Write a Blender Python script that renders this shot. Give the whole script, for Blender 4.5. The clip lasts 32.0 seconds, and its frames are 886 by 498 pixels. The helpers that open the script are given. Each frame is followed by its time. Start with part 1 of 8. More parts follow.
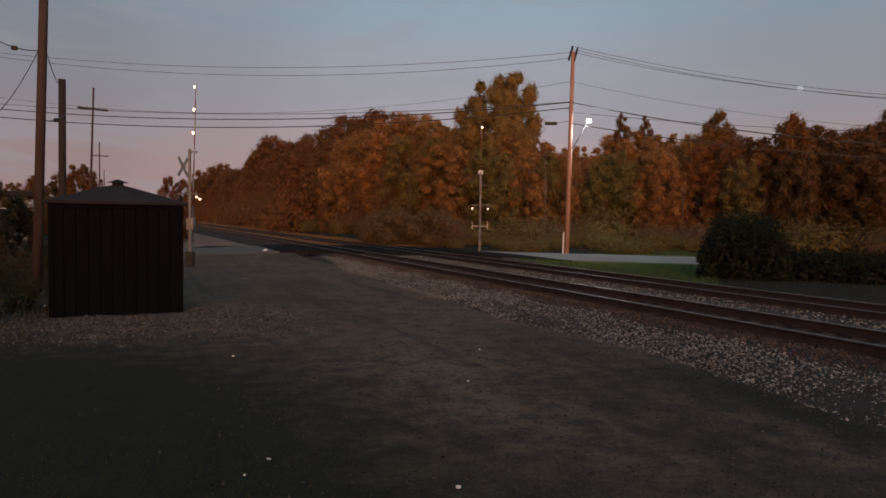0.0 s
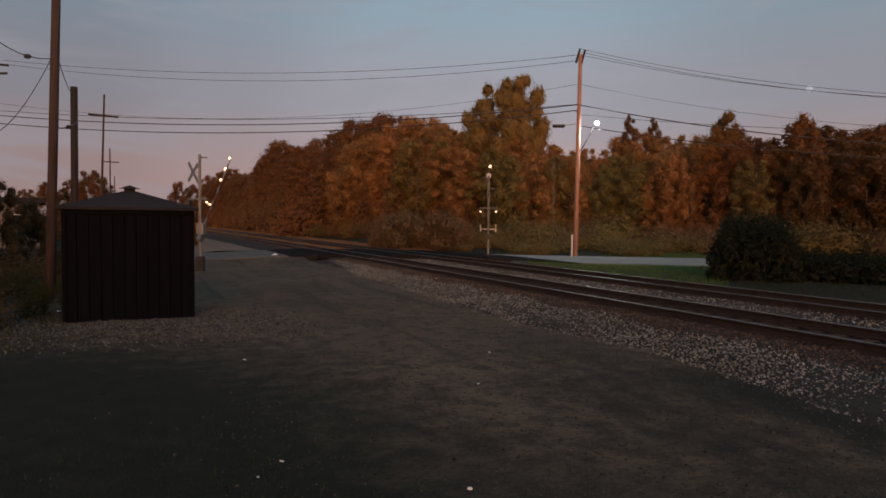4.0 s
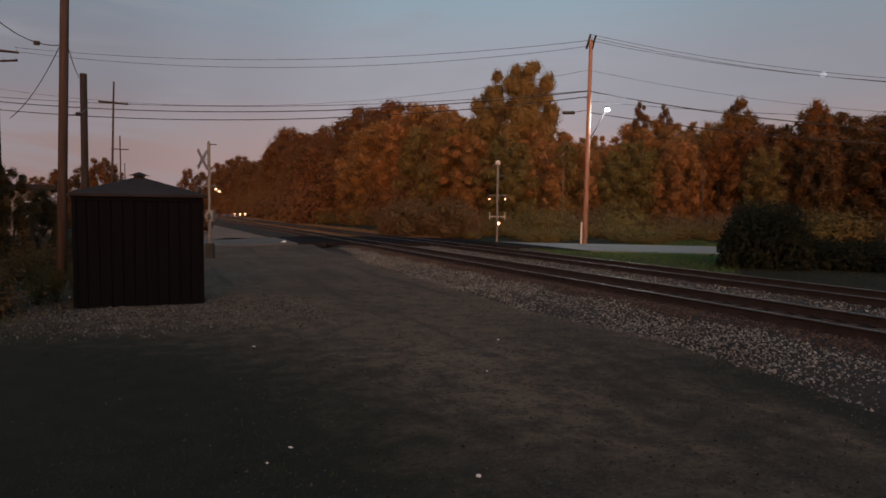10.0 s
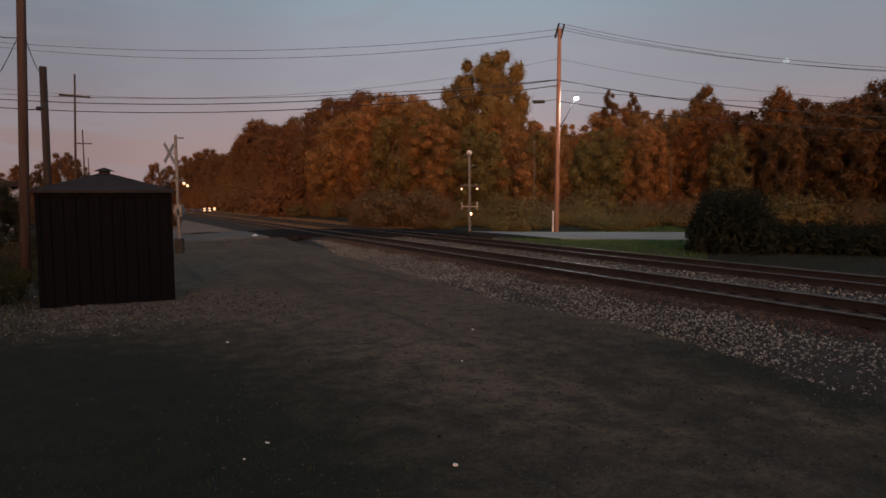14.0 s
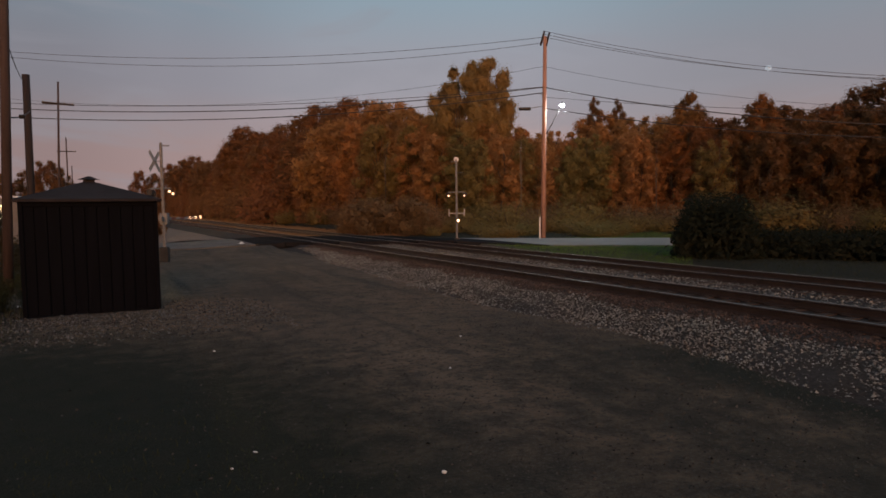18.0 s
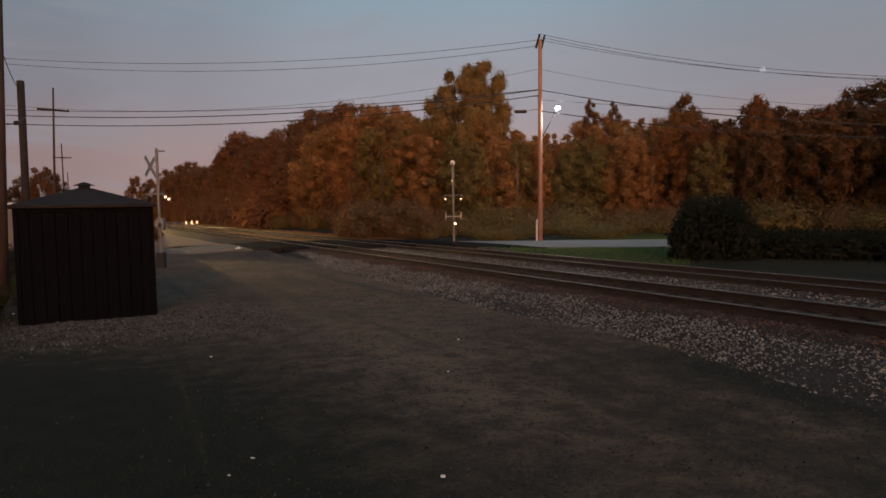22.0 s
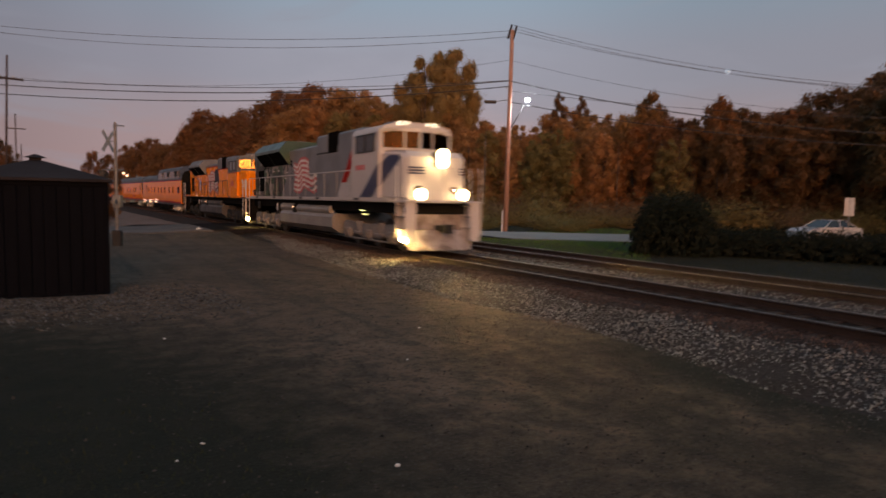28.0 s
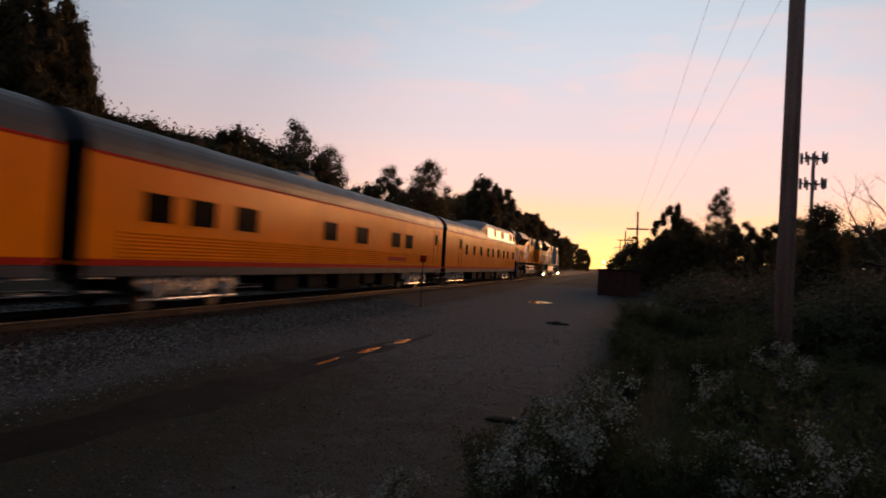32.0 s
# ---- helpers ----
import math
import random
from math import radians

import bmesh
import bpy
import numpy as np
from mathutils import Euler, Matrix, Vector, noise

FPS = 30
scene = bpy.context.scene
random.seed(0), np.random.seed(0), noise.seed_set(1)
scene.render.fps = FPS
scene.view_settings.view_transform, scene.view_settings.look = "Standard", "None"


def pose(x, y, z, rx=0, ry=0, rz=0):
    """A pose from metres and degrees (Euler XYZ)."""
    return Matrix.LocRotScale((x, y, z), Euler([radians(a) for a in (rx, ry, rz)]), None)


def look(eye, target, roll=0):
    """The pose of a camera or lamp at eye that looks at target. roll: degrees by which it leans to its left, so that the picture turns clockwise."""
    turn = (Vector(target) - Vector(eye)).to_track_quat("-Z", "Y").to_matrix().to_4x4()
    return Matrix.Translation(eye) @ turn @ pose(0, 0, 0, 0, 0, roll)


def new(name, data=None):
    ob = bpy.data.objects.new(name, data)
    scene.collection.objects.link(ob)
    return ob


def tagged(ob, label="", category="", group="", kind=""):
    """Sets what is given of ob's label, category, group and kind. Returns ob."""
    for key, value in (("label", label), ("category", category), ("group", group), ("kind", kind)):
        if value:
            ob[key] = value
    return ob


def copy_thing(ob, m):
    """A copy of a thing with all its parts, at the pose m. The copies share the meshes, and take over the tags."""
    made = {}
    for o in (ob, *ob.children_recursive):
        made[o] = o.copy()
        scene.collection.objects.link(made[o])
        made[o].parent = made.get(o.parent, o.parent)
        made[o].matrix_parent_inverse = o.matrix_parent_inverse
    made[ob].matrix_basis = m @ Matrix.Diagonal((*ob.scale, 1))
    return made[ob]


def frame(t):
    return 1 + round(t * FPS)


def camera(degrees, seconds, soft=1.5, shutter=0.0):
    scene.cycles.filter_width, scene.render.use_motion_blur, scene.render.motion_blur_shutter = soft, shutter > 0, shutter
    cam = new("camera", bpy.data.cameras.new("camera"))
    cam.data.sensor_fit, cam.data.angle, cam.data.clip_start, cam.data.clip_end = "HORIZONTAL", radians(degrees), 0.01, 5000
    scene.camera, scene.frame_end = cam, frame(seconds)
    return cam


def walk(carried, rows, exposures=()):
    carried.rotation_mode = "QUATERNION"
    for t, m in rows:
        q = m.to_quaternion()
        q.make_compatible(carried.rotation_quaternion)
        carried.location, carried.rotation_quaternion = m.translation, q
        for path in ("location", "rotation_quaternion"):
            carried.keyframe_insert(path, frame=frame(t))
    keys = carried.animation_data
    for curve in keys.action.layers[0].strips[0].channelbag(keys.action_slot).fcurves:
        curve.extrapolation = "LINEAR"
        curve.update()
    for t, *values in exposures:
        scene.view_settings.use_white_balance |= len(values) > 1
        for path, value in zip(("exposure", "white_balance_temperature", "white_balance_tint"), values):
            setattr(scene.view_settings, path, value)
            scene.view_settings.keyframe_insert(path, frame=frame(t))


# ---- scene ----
cam = camera(69.16, 32.0, soft=1.6, shutter=0.5)
# seconds, place, bearing from the track's line, pitch, roll
PATH = [
    (0.0, 0.018, 0.010, 2.246, 24.90, -2.48, -0.80),
    (0.5, 0.013, -0.001, 2.245, 24.93, -2.63, -0.80),
    (1.0, 0.017, 0.007, 2.242, 24.96, -2.61, -0.81),
    (1.5, 0.010, -0.009, 2.239, 24.75, -2.69, -0.66),
    (2.0, 0.002, -0.004, 2.242, 24.29, -2.60, -0.93),
    (2.5, 0.001, -0.003, 2.241, 24.08, -2.67, -0.37),
    (4.5, -0.020, -0.033, 2.250, 24.17, -2.11, -0.45),
    (5.0, -0.016, -0.026, 2.242, 23.46, -2.69, -0.38),
    (5.5, -0.010, -0.009, 2.241, 23.05, -3.14, -0.27),
    (6.0, -0.009, 0.003, 2.238, 22.65, -2.76, -0.85),
    (6.5, -0.010, 0.002, 2.238, 22.30, -2.36, -0.88),
    (7.0, -0.010, 0.005, 2.236, 21.85, -2.74, -0.74),
    (7.5, -0.009, 0.009, 2.238, 22.04, -3.17, -1.16),
    (8.0, -0.005, 0.016, 2.235, 22.40, -2.55, -0.55),
    (8.5, 0.001, 0.013, 2.230, 22.64, -3.09, -0.69),
    (9.0, -0.005, 0.014, 2.227, 22.63, -3.70, -0.83),
    (9.5, -0.003, 0.017, 2.235, 22.90, -3.82, -0.56),
    (10.0, -0.001, 0.013, 2.240, 23.39, -3.31, -0.48),
    (10.5, -0.009, -0.002, 2.244, 23.66, -2.96, -0.69),
    (11.0, -0.006, 0.017, 2.246, 23.91, -2.72, -0.90),
    (11.5, 0.006, 0.033, 2.247, 24.09, -1.87, -0.69),
    (12.0, 0.006, 0.029, 2.234, 24.98, -2.54, -1.47),
    (12.5, 0.002, 0.011, 2.240, 25.36, -3.35, -1.39),
    (13.0, 0.007, 0.018, 2.243, 25.87, -3.85, -1.28),
    (13.5, -0.010, -0.020, 2.264, 25.84, -4.22, 0.44),
    (15.5, -0.019, -0.013, 2.249, 26.07, -3.70, 0.35),
    (16.0, -0.012, -0.008, 2.247, 26.48, -3.37, 0.15),
    (16.5, -0.000, 0.022, 2.240, 27.03, -3.21, -0.13),
    (17.0, -0.023, -0.035, 2.262, 28.07, -3.28, 0.29),
    (17.5, -0.029, -0.046, 2.268, 27.62, -3.64, 0.68),
    (18.0, -0.029, -0.044, 2.271, 26.99, -3.60, 0.71),
    (18.5, -0.023, -0.019, 2.263, 26.35, -2.92, 0.42),
    (19.0, -0.021, -0.022, 2.260, 26.23, -2.74, 0.61),
    (19.5, -0.018, -0.015, 2.256, 26.24, -2.60, 0.61),
    (20.0, -0.016, -0.021, 2.252, 26.51, -2.74, 0.82),
    (20.5, -0.011, -0.023, 2.252, 26.69, -3.41, 1.20),
    (21.0, -0.014, -0.016, 2.258, 26.82, -3.66, 0.77),
    (21.5, -0.015, -0.032, 2.266, 26.94, -3.55, 1.28),
    (22.0, -0.015, -0.024, 2.267, 27.27, -3.31, 1.17),
    (22.5, -0.013, -0.013, 2.270, 27.11, -2.92, 0.86),
    (23.0, -0.010, -0.017, 2.265, 27.39, -2.77, 0.91),
    (23.5, -0.014, -0.027, 2.259, 27.46, -3.27, 0.73),
    (24.0, -0.007, -0.029, 2.267, 27.59, -3.79, 1.08),
    (24.5, 0.002, 0.004, 2.260, 27.99, -3.71, 0.77),
    (25.0, -0.003, -0.011, 2.257, 28.22, -3.16, 0.95),
    (25.5, -0.006, -0.020, 2.264, 28.14, -3.69, 1.01),
    (27.5, 0.026, 0.030, 2.243, 28.06, -4.76, 0.41),
    (28.0, 0.048, 0.037, 2.251, 30.23, -4.35, -0.95),
    (28.2, 0.048, 0.025, 2.251, 31.47, -4.06, -1.90),
    (28.4, 0.048, 0.021, 2.251, 31.18, -3.66, -1.89),
    (28.5, 0.049, 0.020, 2.253, 31.91, -3.12, -1.37),
    (29.0, 0.030, 0.013, 2.253, 34.54, -2.65, -1.92),
    (29.1, 0.027, 0.013, 2.263, 35.60, -2.64, -2.16),
    (29.2, 0.025, 0.013, 2.273, 36.90, -2.62, -2.39),
    (29.3, 0.023, 0.013, 2.283, 40.60, -2.61, -2.63),
    (29.4, 0.021, 0.014, 2.269, 47.60, -2.60, -3.03),
    (29.5, 0.020, 0.015, 2.220, 58.60, -2.18, -3.40),
    (29.6, 0.020, 0.016, 2.123, 70.30, -1.06, -3.96),
    (29.7, 0.019, 0.018, 2.151, 82.05, -0.72, -3.96),
    (29.8, 0.019, 0.021, 2.122, 93.80, 0.14, -4.03),
    (29.9, 0.021, 0.022, 2.061, 105.55, 0.84, -4.13),
    (30.0, 0.024, 0.023, 1.984, 117.34, 0.81, -3.73),
    (30.1, 0.028, 0.026, 1.891, 129.00, 0.44, -3.23),
    (30.2, 0.032, 0.037, 1.846, 139.90, -0.43, -3.44),
    (30.3, 0.019, 0.026, 1.883, 147.90, -0.96, -4.26),
    (30.4, 0.010, 0.032, 1.918, 152.60, -1.77, -5.13),
    (30.5, 0.001, 0.038, 1.952, 155.56, -2.59, -6.00),
    (31.0, 0.069, -0.012, 2.004, 160.34, -1.38, -4.21),
    (31.5, 0.050, -0.004, 1.980, 161.65, 0.18, -3.62),
    (32.0, 0.053, -0.095, 1.970, 164.63, 0.94, -3.40),
]
walk(cam, [(t, pose(x, y, z, 90 + p, r, -a)) for t, x, y, z, a, p, r in PATH], exposures=[(0.0, 0.10, 6600, 10), (9.0, 0.08, 6600, 10), (14.0, 0.04, 6600, 10), (22.0, 0.02, 6600, 10), (24.0, 0.09, 6750, 11), (25.2, 0.18, 7300, 14), (27.5, 0.08, 6500, 13), (28.2, 0.05, 6400, 12), (28.6, -0.10, 6300, 12), (29.2, -0.22, 6150, 11), (29.9, -0.55, 6150, 16), (30.3, -0.55, 6200, 15), (31.0, -0.44, 6350, 12), (32.0, -0.42, 6300, 9)])

# ---- light: dusk, the sun has just set behind the end of the line ----
world = bpy.data.worlds.new("world")
scene.world = world
world.use_nodes = True
wn, wl = world.node_tree.nodes, world.node_tree.links
for n in list(wn):
    wn.remove(n)


def wnode(kind, **kw):
    n = wn.new(kind)
    for k, v in kw.items():
        n.inputs[k].default_value = v
    return n


def wmath(op, a, b=None):
    n = wn.new("ShaderNodeMath")
    n.operation = op
    for i, v in enumerate((a, b)):
        if v is None:
            continue
        if isinstance(v, (int, float)):
            n.inputs[i].default_value = v
        else:
            wl.new(v, n.inputs[i])
    return n.outputs[0]


def wramp(fac, stops, mode="EASE"):
    n = wn.new("ShaderNodeValToRGB")
    n.color_ramp.interpolation = mode
    els = n.color_ramp.elements
    els[0].position, els[0].color = stops[0][0], (*stops[0][1], 1)
    els[1].position, els[1].color = stops[-1][0], (*stops[-1][1], 1)
    for p, c in stops[1:-1]:
        e = els.new(p)
        e.color = (*c, 1)
    wl.new(fac, n.inputs[0])
    return n.outputs[0]


def wmix(fac, a, b, mode="MIX"):
    n = wn.new("ShaderNodeMix")
    n.data_type, n.blend_type = "RGBA", mode
    if isinstance(fac, (int, float)):
        n.inputs[0].default_value = fac
    else:
        wl.new(fac, n.inputs[0])
    wl.new(a, n.inputs[6])
    if isinstance(b, tuple):
        n.inputs[7].default_value = (*b, 1)
    else:
        wl.new(b, n.inputs[7])
    return n.outputs[2]


SUN_BEARING = 199.0   # clockwise from +y
sky = wn.new("ShaderNodeTexSky")
sky.sky_type, sky.sun_disc = "NISHITA", False
sky.sun_elevation, sky.sun_rotation = radians(1.0), radians(SUN_BEARING)
sky.dust_density, sky.ozone_density = 3.0, 2.0
tc = wn.new("ShaderNodeTexCoord")
sep = wn.new("ShaderNodeSeparateXYZ")
wl.new(tc.outputs["Generated"], sep.inputs[0])
dx, dy, dz = sep.outputs
# how far a direction turns towards the sunset, 0 away to 1 towards
side = wmath("MULTIPLY_ADD", dy, -0.5)
side.node.inputs[2].default_value = 0.5
up = wmath("MAXIMUM", dz, 0.0)
# the twilight gradient away from the sunset and towards it
away = wramp(up, [(0.0, (0.46, 0.30, 0.28)), (0.08, (0.41, 0.30, 0.30)), (0.19, (0.31, 0.305, 0.35)),
                  (0.34, (0.24, 0.33, 0.40)), (1.0, (0.17, 0.25, 0.35))])
toward = wramp(up, [(0.0, (3.2, 1.7, 0.42)), (0.035, (2.6, 1.42, 0.50)), (0.075, (2.0, 1.12, 0.62)), (0.125, (1.58, 1.04, 0.88)), (0.22, (1.27, 1.02, 1.03)),
                    (0.30, (1.05, 1.04, 1.12)), (0.37, (0.94, 1.02, 1.12)), (0.55, (0.66, 0.80, 0.92)), (1.0, (0.22, 0.31, 0.42))])
# the sky dims gently towards the north-west and the east
across = wmath("MULTIPLY_ADD", dx, 0.5)
across.node.inputs[2].default_value = 0.5
away = wmix(1.0, away, wramp(across, [(0.0, (0.68, 0.68, 0.68)), (0.46, (0.76, 0.75, 0.76)), (0.54, (0.90, 0.89, 0.90)), (0.66, (1.10, 1.10, 1.10)), (0.76, (1.13, 1.13, 1.13)), (0.90, (0.90, 0.91, 0.91)), (1.0, (0.88, 0.88, 0.88))]), "MULTIPLY")
near_sun = wramp(side, [(0.0, (0, 0, 0)), (0.50, (0, 0, 0)), (0.76, (0.20, 0.20, 0.20)), (0.90, (0.60, 0.60, 0.60)), (0.985, (1, 1, 1)), (1.0, (1, 1, 1))])
base_sky = wmix(near_sun, away, toward)
# thin streaks of cloud, pink where the sunset lights them
mp = wn.new("ShaderNodeMapping")
mp.inputs["Scale"].default_value = (1.6, 1.6, 6.5)
mp.inputs["Rotation"].default_value = (0.18, -0.22, 0.0)
wl.new(tc.outputs["Generated"], mp.inputs[0])
cl = wnode("ShaderNodeTexNoise", Scale=2.5, Detail=6.0, Roughness=0.56, Distortion=0.5)
wl.new(mp.outputs[0], cl.inputs["Vector"])
cloud = wramp(cl.outputs[0], [(0.0, (0, 0, 0)), (0.46, (0, 0, 0)), (0.66, (1, 1, 1)), (1.0, (1, 1, 1))])
cloud_col = wramp(side, [(0.0, (0.30, 0.30, 0.345)), (0.5, (0.33, 0.33, 0.38)), (0.8, (0.60, 0.64, 0.72)), (0.91, (0.95, 0.80, 0.82)), (1.0, (1.75, 1.02, 0.90))])
cl_amt = wmath("MULTIPLY", cloud, 0.46)
painted = wmix(cl_amt, base_sky, cloud_col)
bg1 = wnode("ShaderNodeBackground", Strength=0.012)
wl.new(sky.outputs[0], bg1.inputs[0])
bg2 = wnode("ShaderNodeBackground", Strength=0.92)
wl.new(painted, bg2.inputs[0])
add = wn.new("ShaderNodeAddShader")
wl.new(bg1.outputs[0], add.inputs[0])
wl.new(bg2.outputs[0], add.inputs[1])
wo = wn.new("ShaderNodeOutputWorld")
wl.new(add.outputs[0], wo.inputs[0])

# the last direct glow of the sunset, very low and wide
sun = new("sun", bpy.data.lights.new("sun", "SUN"))
sun.data.energy, sun.data.angle, sun.data.color = 3.2, radians(28), (1.0, 0.42, 0.15)
sun.matrix_world = look((0, 0, 0), (-math.sin(radians(SUN_BEARING)), -math.cos(radians(SUN_BEARING)), -math.tan(radians(7.0))))

# ---- materials ----
def mat(name, base, rough=0.8, metal=0.0, vary=0.25, scale=6.0, fine=60.0, bump=0.15, tint=None, spec=0.4, island=0.0, random_ob=0.0,
        streak=None, emit=None, coat=0.0, ior=1.5):
    """A worn surface: base colour varied at two scales towards tint, with fine relief."""
    m = bpy.data.materials.new(name)
    m.use_nodes = True
    nt = m.node_tree
    b = nt.nodes["Principled BSDF"]
    b.inputs["Roughness"].default_value, b.inputs["Metallic"].default_value = rough, metal
    b.inputs["Specular IOR Level"].default_value = spec
    b.inputs["Coat Weight"].default_value = coat
    b.inputs["IOR"].default_value = ior
    tcn = nt.nodes.new("ShaderNodeTexCoord")
    vec = tcn.outputs["Object"]
    if streak:
        mpn = nt.nodes.new("ShaderNodeMapping")
        mpn.inputs["Scale"].default_value = streak
        nt.links.new(vec, mpn.inputs[0])
        vec = mpn.outputs[0]
    big = nt.nodes.new("ShaderNodeTexNoise")
    big.inputs["Scale"].default_value, big.inputs["Detail"].default_value = scale, 5.0
    nt.links.new(vec, big.inputs["Vector"])
    small = nt.nodes.new("ShaderNodeTexNoise")
    small.inputs["Scale"].default_value, small.inputs["Detail"].default_value = fine, 3.0
    nt.links.new(tcn.outputs["Object"], small.inputs["Vector"])
    mixn = nt.nodes.new("ShaderNodeMix")
    mixn.data_type = "RGBA"
    t = tint or tuple(c * 0.45 for c in base)
    mixn.inputs[6].default_value, mixn.inputs[7].default_value = (*base, 1), (*t, 1)
    mr = nt.nodes.new("ShaderNodeMapRange")
    mr.inputs[1].default_value, mr.inputs[2].default_value = 0.38, 0.72
    mr.inputs[3].default_value, mr.inputs[4].default_value = 0.0, min(1.0, vary * 2.2)
    nt.links.new(big.outputs[0], mr.inputs[0])
    nt.links.new(mr.outputs[0], mixn.inputs[0])
    col = mixn.outputs[2]
    hsv = nt.nodes.new("ShaderNodeHueSaturation")
    mv = nt.nodes.new("ShaderNodeMapRange")
    mv.inputs[3].default_value, mv.inputs[4].default_value = 1.0 - vary, 1.0 + vary
    mv.inputs[1].default_value, mv.inputs[2].default_value = 0.25, 0.75
    nt.links.new(small.outputs[0], mv.inputs[0])
    val = mv.outputs[0]
    if island or random_ob:
        src = nt.nodes.new("ShaderNodeNewGeometry").outputs["Random Per Island"] if island else nt.nodes.new("ShaderNodeObjectInfo").outputs["Random"]
        k = island or random_ob
        ri = nt.nodes.new("ShaderNodeMapRange")
        ri.inputs[3].default_value, ri.inputs[4].default_value = 1.0 - k, 1.0 + k
        nt.links.new(src, ri.inputs[0])
        mu = nt.nodes.new("ShaderNodeMath")
        mu.operation = "MULTIPLY"
        nt.links.new(val, mu.inputs[0])
        nt.links.new(ri.outputs[0], mu.inputs[1])
        val = mu.outputs[0]
    nt.links.new(val, hsv.inputs["Value"])
    nt.links.new(col, hsv.inputs["Color"])
    nt.links.new(hsv.outputs[0], b.inputs["Base Color"])
    rr = nt.nodes.new("ShaderNodeMapRange")
    rr.inputs[3].default_value, rr.inputs[4].default_value = max(0.03, rough - 0.12), min(1.0, rough + 0.12)
    nt.links.new(big.outputs[0], rr.inputs[0])
    nt.links.new(rr.outputs[0], b.inputs["Roughness"])
    if bump:
        bp = nt.nodes.new("ShaderNodeBump")
        bp.inputs["Strength"].default_value, bp.inputs["Distance"].default_value = bump, 0.02
        nt.links.new(small.outputs[0], bp.inputs["Height"])
        nt.links.new(bp.outputs[0], b.inputs["Normal"])
    if emit:
        b.inputs["Emission Color"].default_value = (*emit[0], 1)
        b.inputs["Emission Strength"].default_value = emit[1]
    return m


def glow(name, colour, strength):
    m = bpy.data.materials.new(name)
    m.use_nodes = True
    b = m.node_tree.nodes["Principled BSDF"]
    b.inputs["Base Color"].default_value = (0.7, 0.7, 0.68, 1)
    b.inputs["Roughness"].default_value = 0.2
    b.inputs["Emission Color"].default_value, b.inputs["Emission Strength"].default_value = (*colour, 1), strength
    return m


def leafy(name, a, b_, rough=0.65, through_light=0.5):
    """Leaves: colour differs from tree to tree and from clump to clump; some light passes through."""
    m = bpy.data.materials.new(name)
    m.use_nodes = True
    nt = m.node_tree
    b = nt.nodes["Principled BSDF"]
    b.inputs["Roughness"].default_value, b.inputs["Specular IOR Level"].default_value = rough, 0.15
    oi = nt.nodes.new("ShaderNodeObjectInfo")
    ge = nt.nodes.new("ShaderNodeNewGeometry")
    tcn = nt.nodes.new("ShaderNodeTexCoord")
    no = nt.nodes.new("ShaderNodeTexNoise")
    no.inputs["Scale"].default_value, no.inputs["Detail"].default_value = 0.55, 3.0
    nt.links.new(tcn.outputs["Object"], no.inputs["Vector"])
    s = nt.nodes.new("ShaderNodeMath")
    s.operation = "ADD"
    nt.links.new(oi.outputs["Random"], s.inputs[0])
    nt.links.new(no.outputs[0], s.inputs[1])
    mr = nt.nodes.new("ShaderNodeMapRange")
    mr.inputs[1].default_value, mr.inputs[2].default_value = 0.35, 1.25
    nt.links.new(s.outputs[0], mr.inputs[0])
    mx = nt.nodes.new("ShaderNodeMix")
    mx.data_type = "RGBA"
    mx.inputs[6].default_value, mx.inputs[7].default_value = (*a, 1), (*b_, 1)
    nt.links.new(mr.outputs[0], mx.inputs[0])
    hv = nt.nodes.new("ShaderNodeHueSaturation")
    ri = nt.nodes.new("ShaderNodeMapRange")
    ri.inputs[3].default_value, ri.inputs[4].default_value = 0.86, 1.14
    nt.links.new(ge.outputs["Random Per Island"], ri.inputs[0])
    nt.links.new(ri.outputs[0], hv.inputs["Value"])
    nt.links.new(mx.outputs[2], hv.inputs["Color"])
    nt.links.new(hv.outputs[0], b.inputs["Base Color"])
    tr = nt.nodes.new("ShaderNodeBsdfTranslucent")
    nt.links.new(hv.outputs[0], tr.inputs[0])
    ms = nt.nodes.new("ShaderNodeMixShader")
    ms.inputs[0].default_value = through_light
    nt.links.new(b.outputs[0], ms.inputs[1])
    nt.links.new(tr.outputs[0], ms.inputs[2])
    nt.links.new(ms.outputs[0], nt.nodes["Material Output"].inputs[0])
    return m


M_rail = mat("rail_steel", (0.034, 0.022, 0.018), 0.75, 0.2, 0.3, 3, 40, 0.2)
M_railhead = mat("rail_head", (0.26, 0.215, 0.19), 0.42, 1.0, 0.25, 2, 90, 0.03)
M_tie = mat("tie_wood", (0.040, 0.027, 0.021), 0.9, 0, 0.35, 3, 50, 0.5, random_ob=0.3, streak=(1, 8, 8))
M_tie_rest = mat("tie_wood_rest", (0.062, 0.034, 0.024), 0.9, 0, 0.35, 3, 50, 0.5, island=0.3)
M_ballast = mat("ballast", (0.036, 0.033, 0.031), 0.95, 0, 0.45, 1.2, 22, 1.0, tint=(0.03, 0.025, 0.021), spec=0.1)
M_stone = mat("ballast_stone", (0.134, 0.143, 0.139), 0.9, 0, 0.3, 0.9, 40, 0.3, tint=(0.085, 0.076, 0.068), island=0.72, spec=0.15)
M_stone_rusty = mat("rusty_ballast_stone", (0.070, 0.052, 0.044), 0.9, 0, 0.3, 0.9, 40, 0.3, tint=(0.036, 0.028, 0.024), island=0.6, spec=0.12)
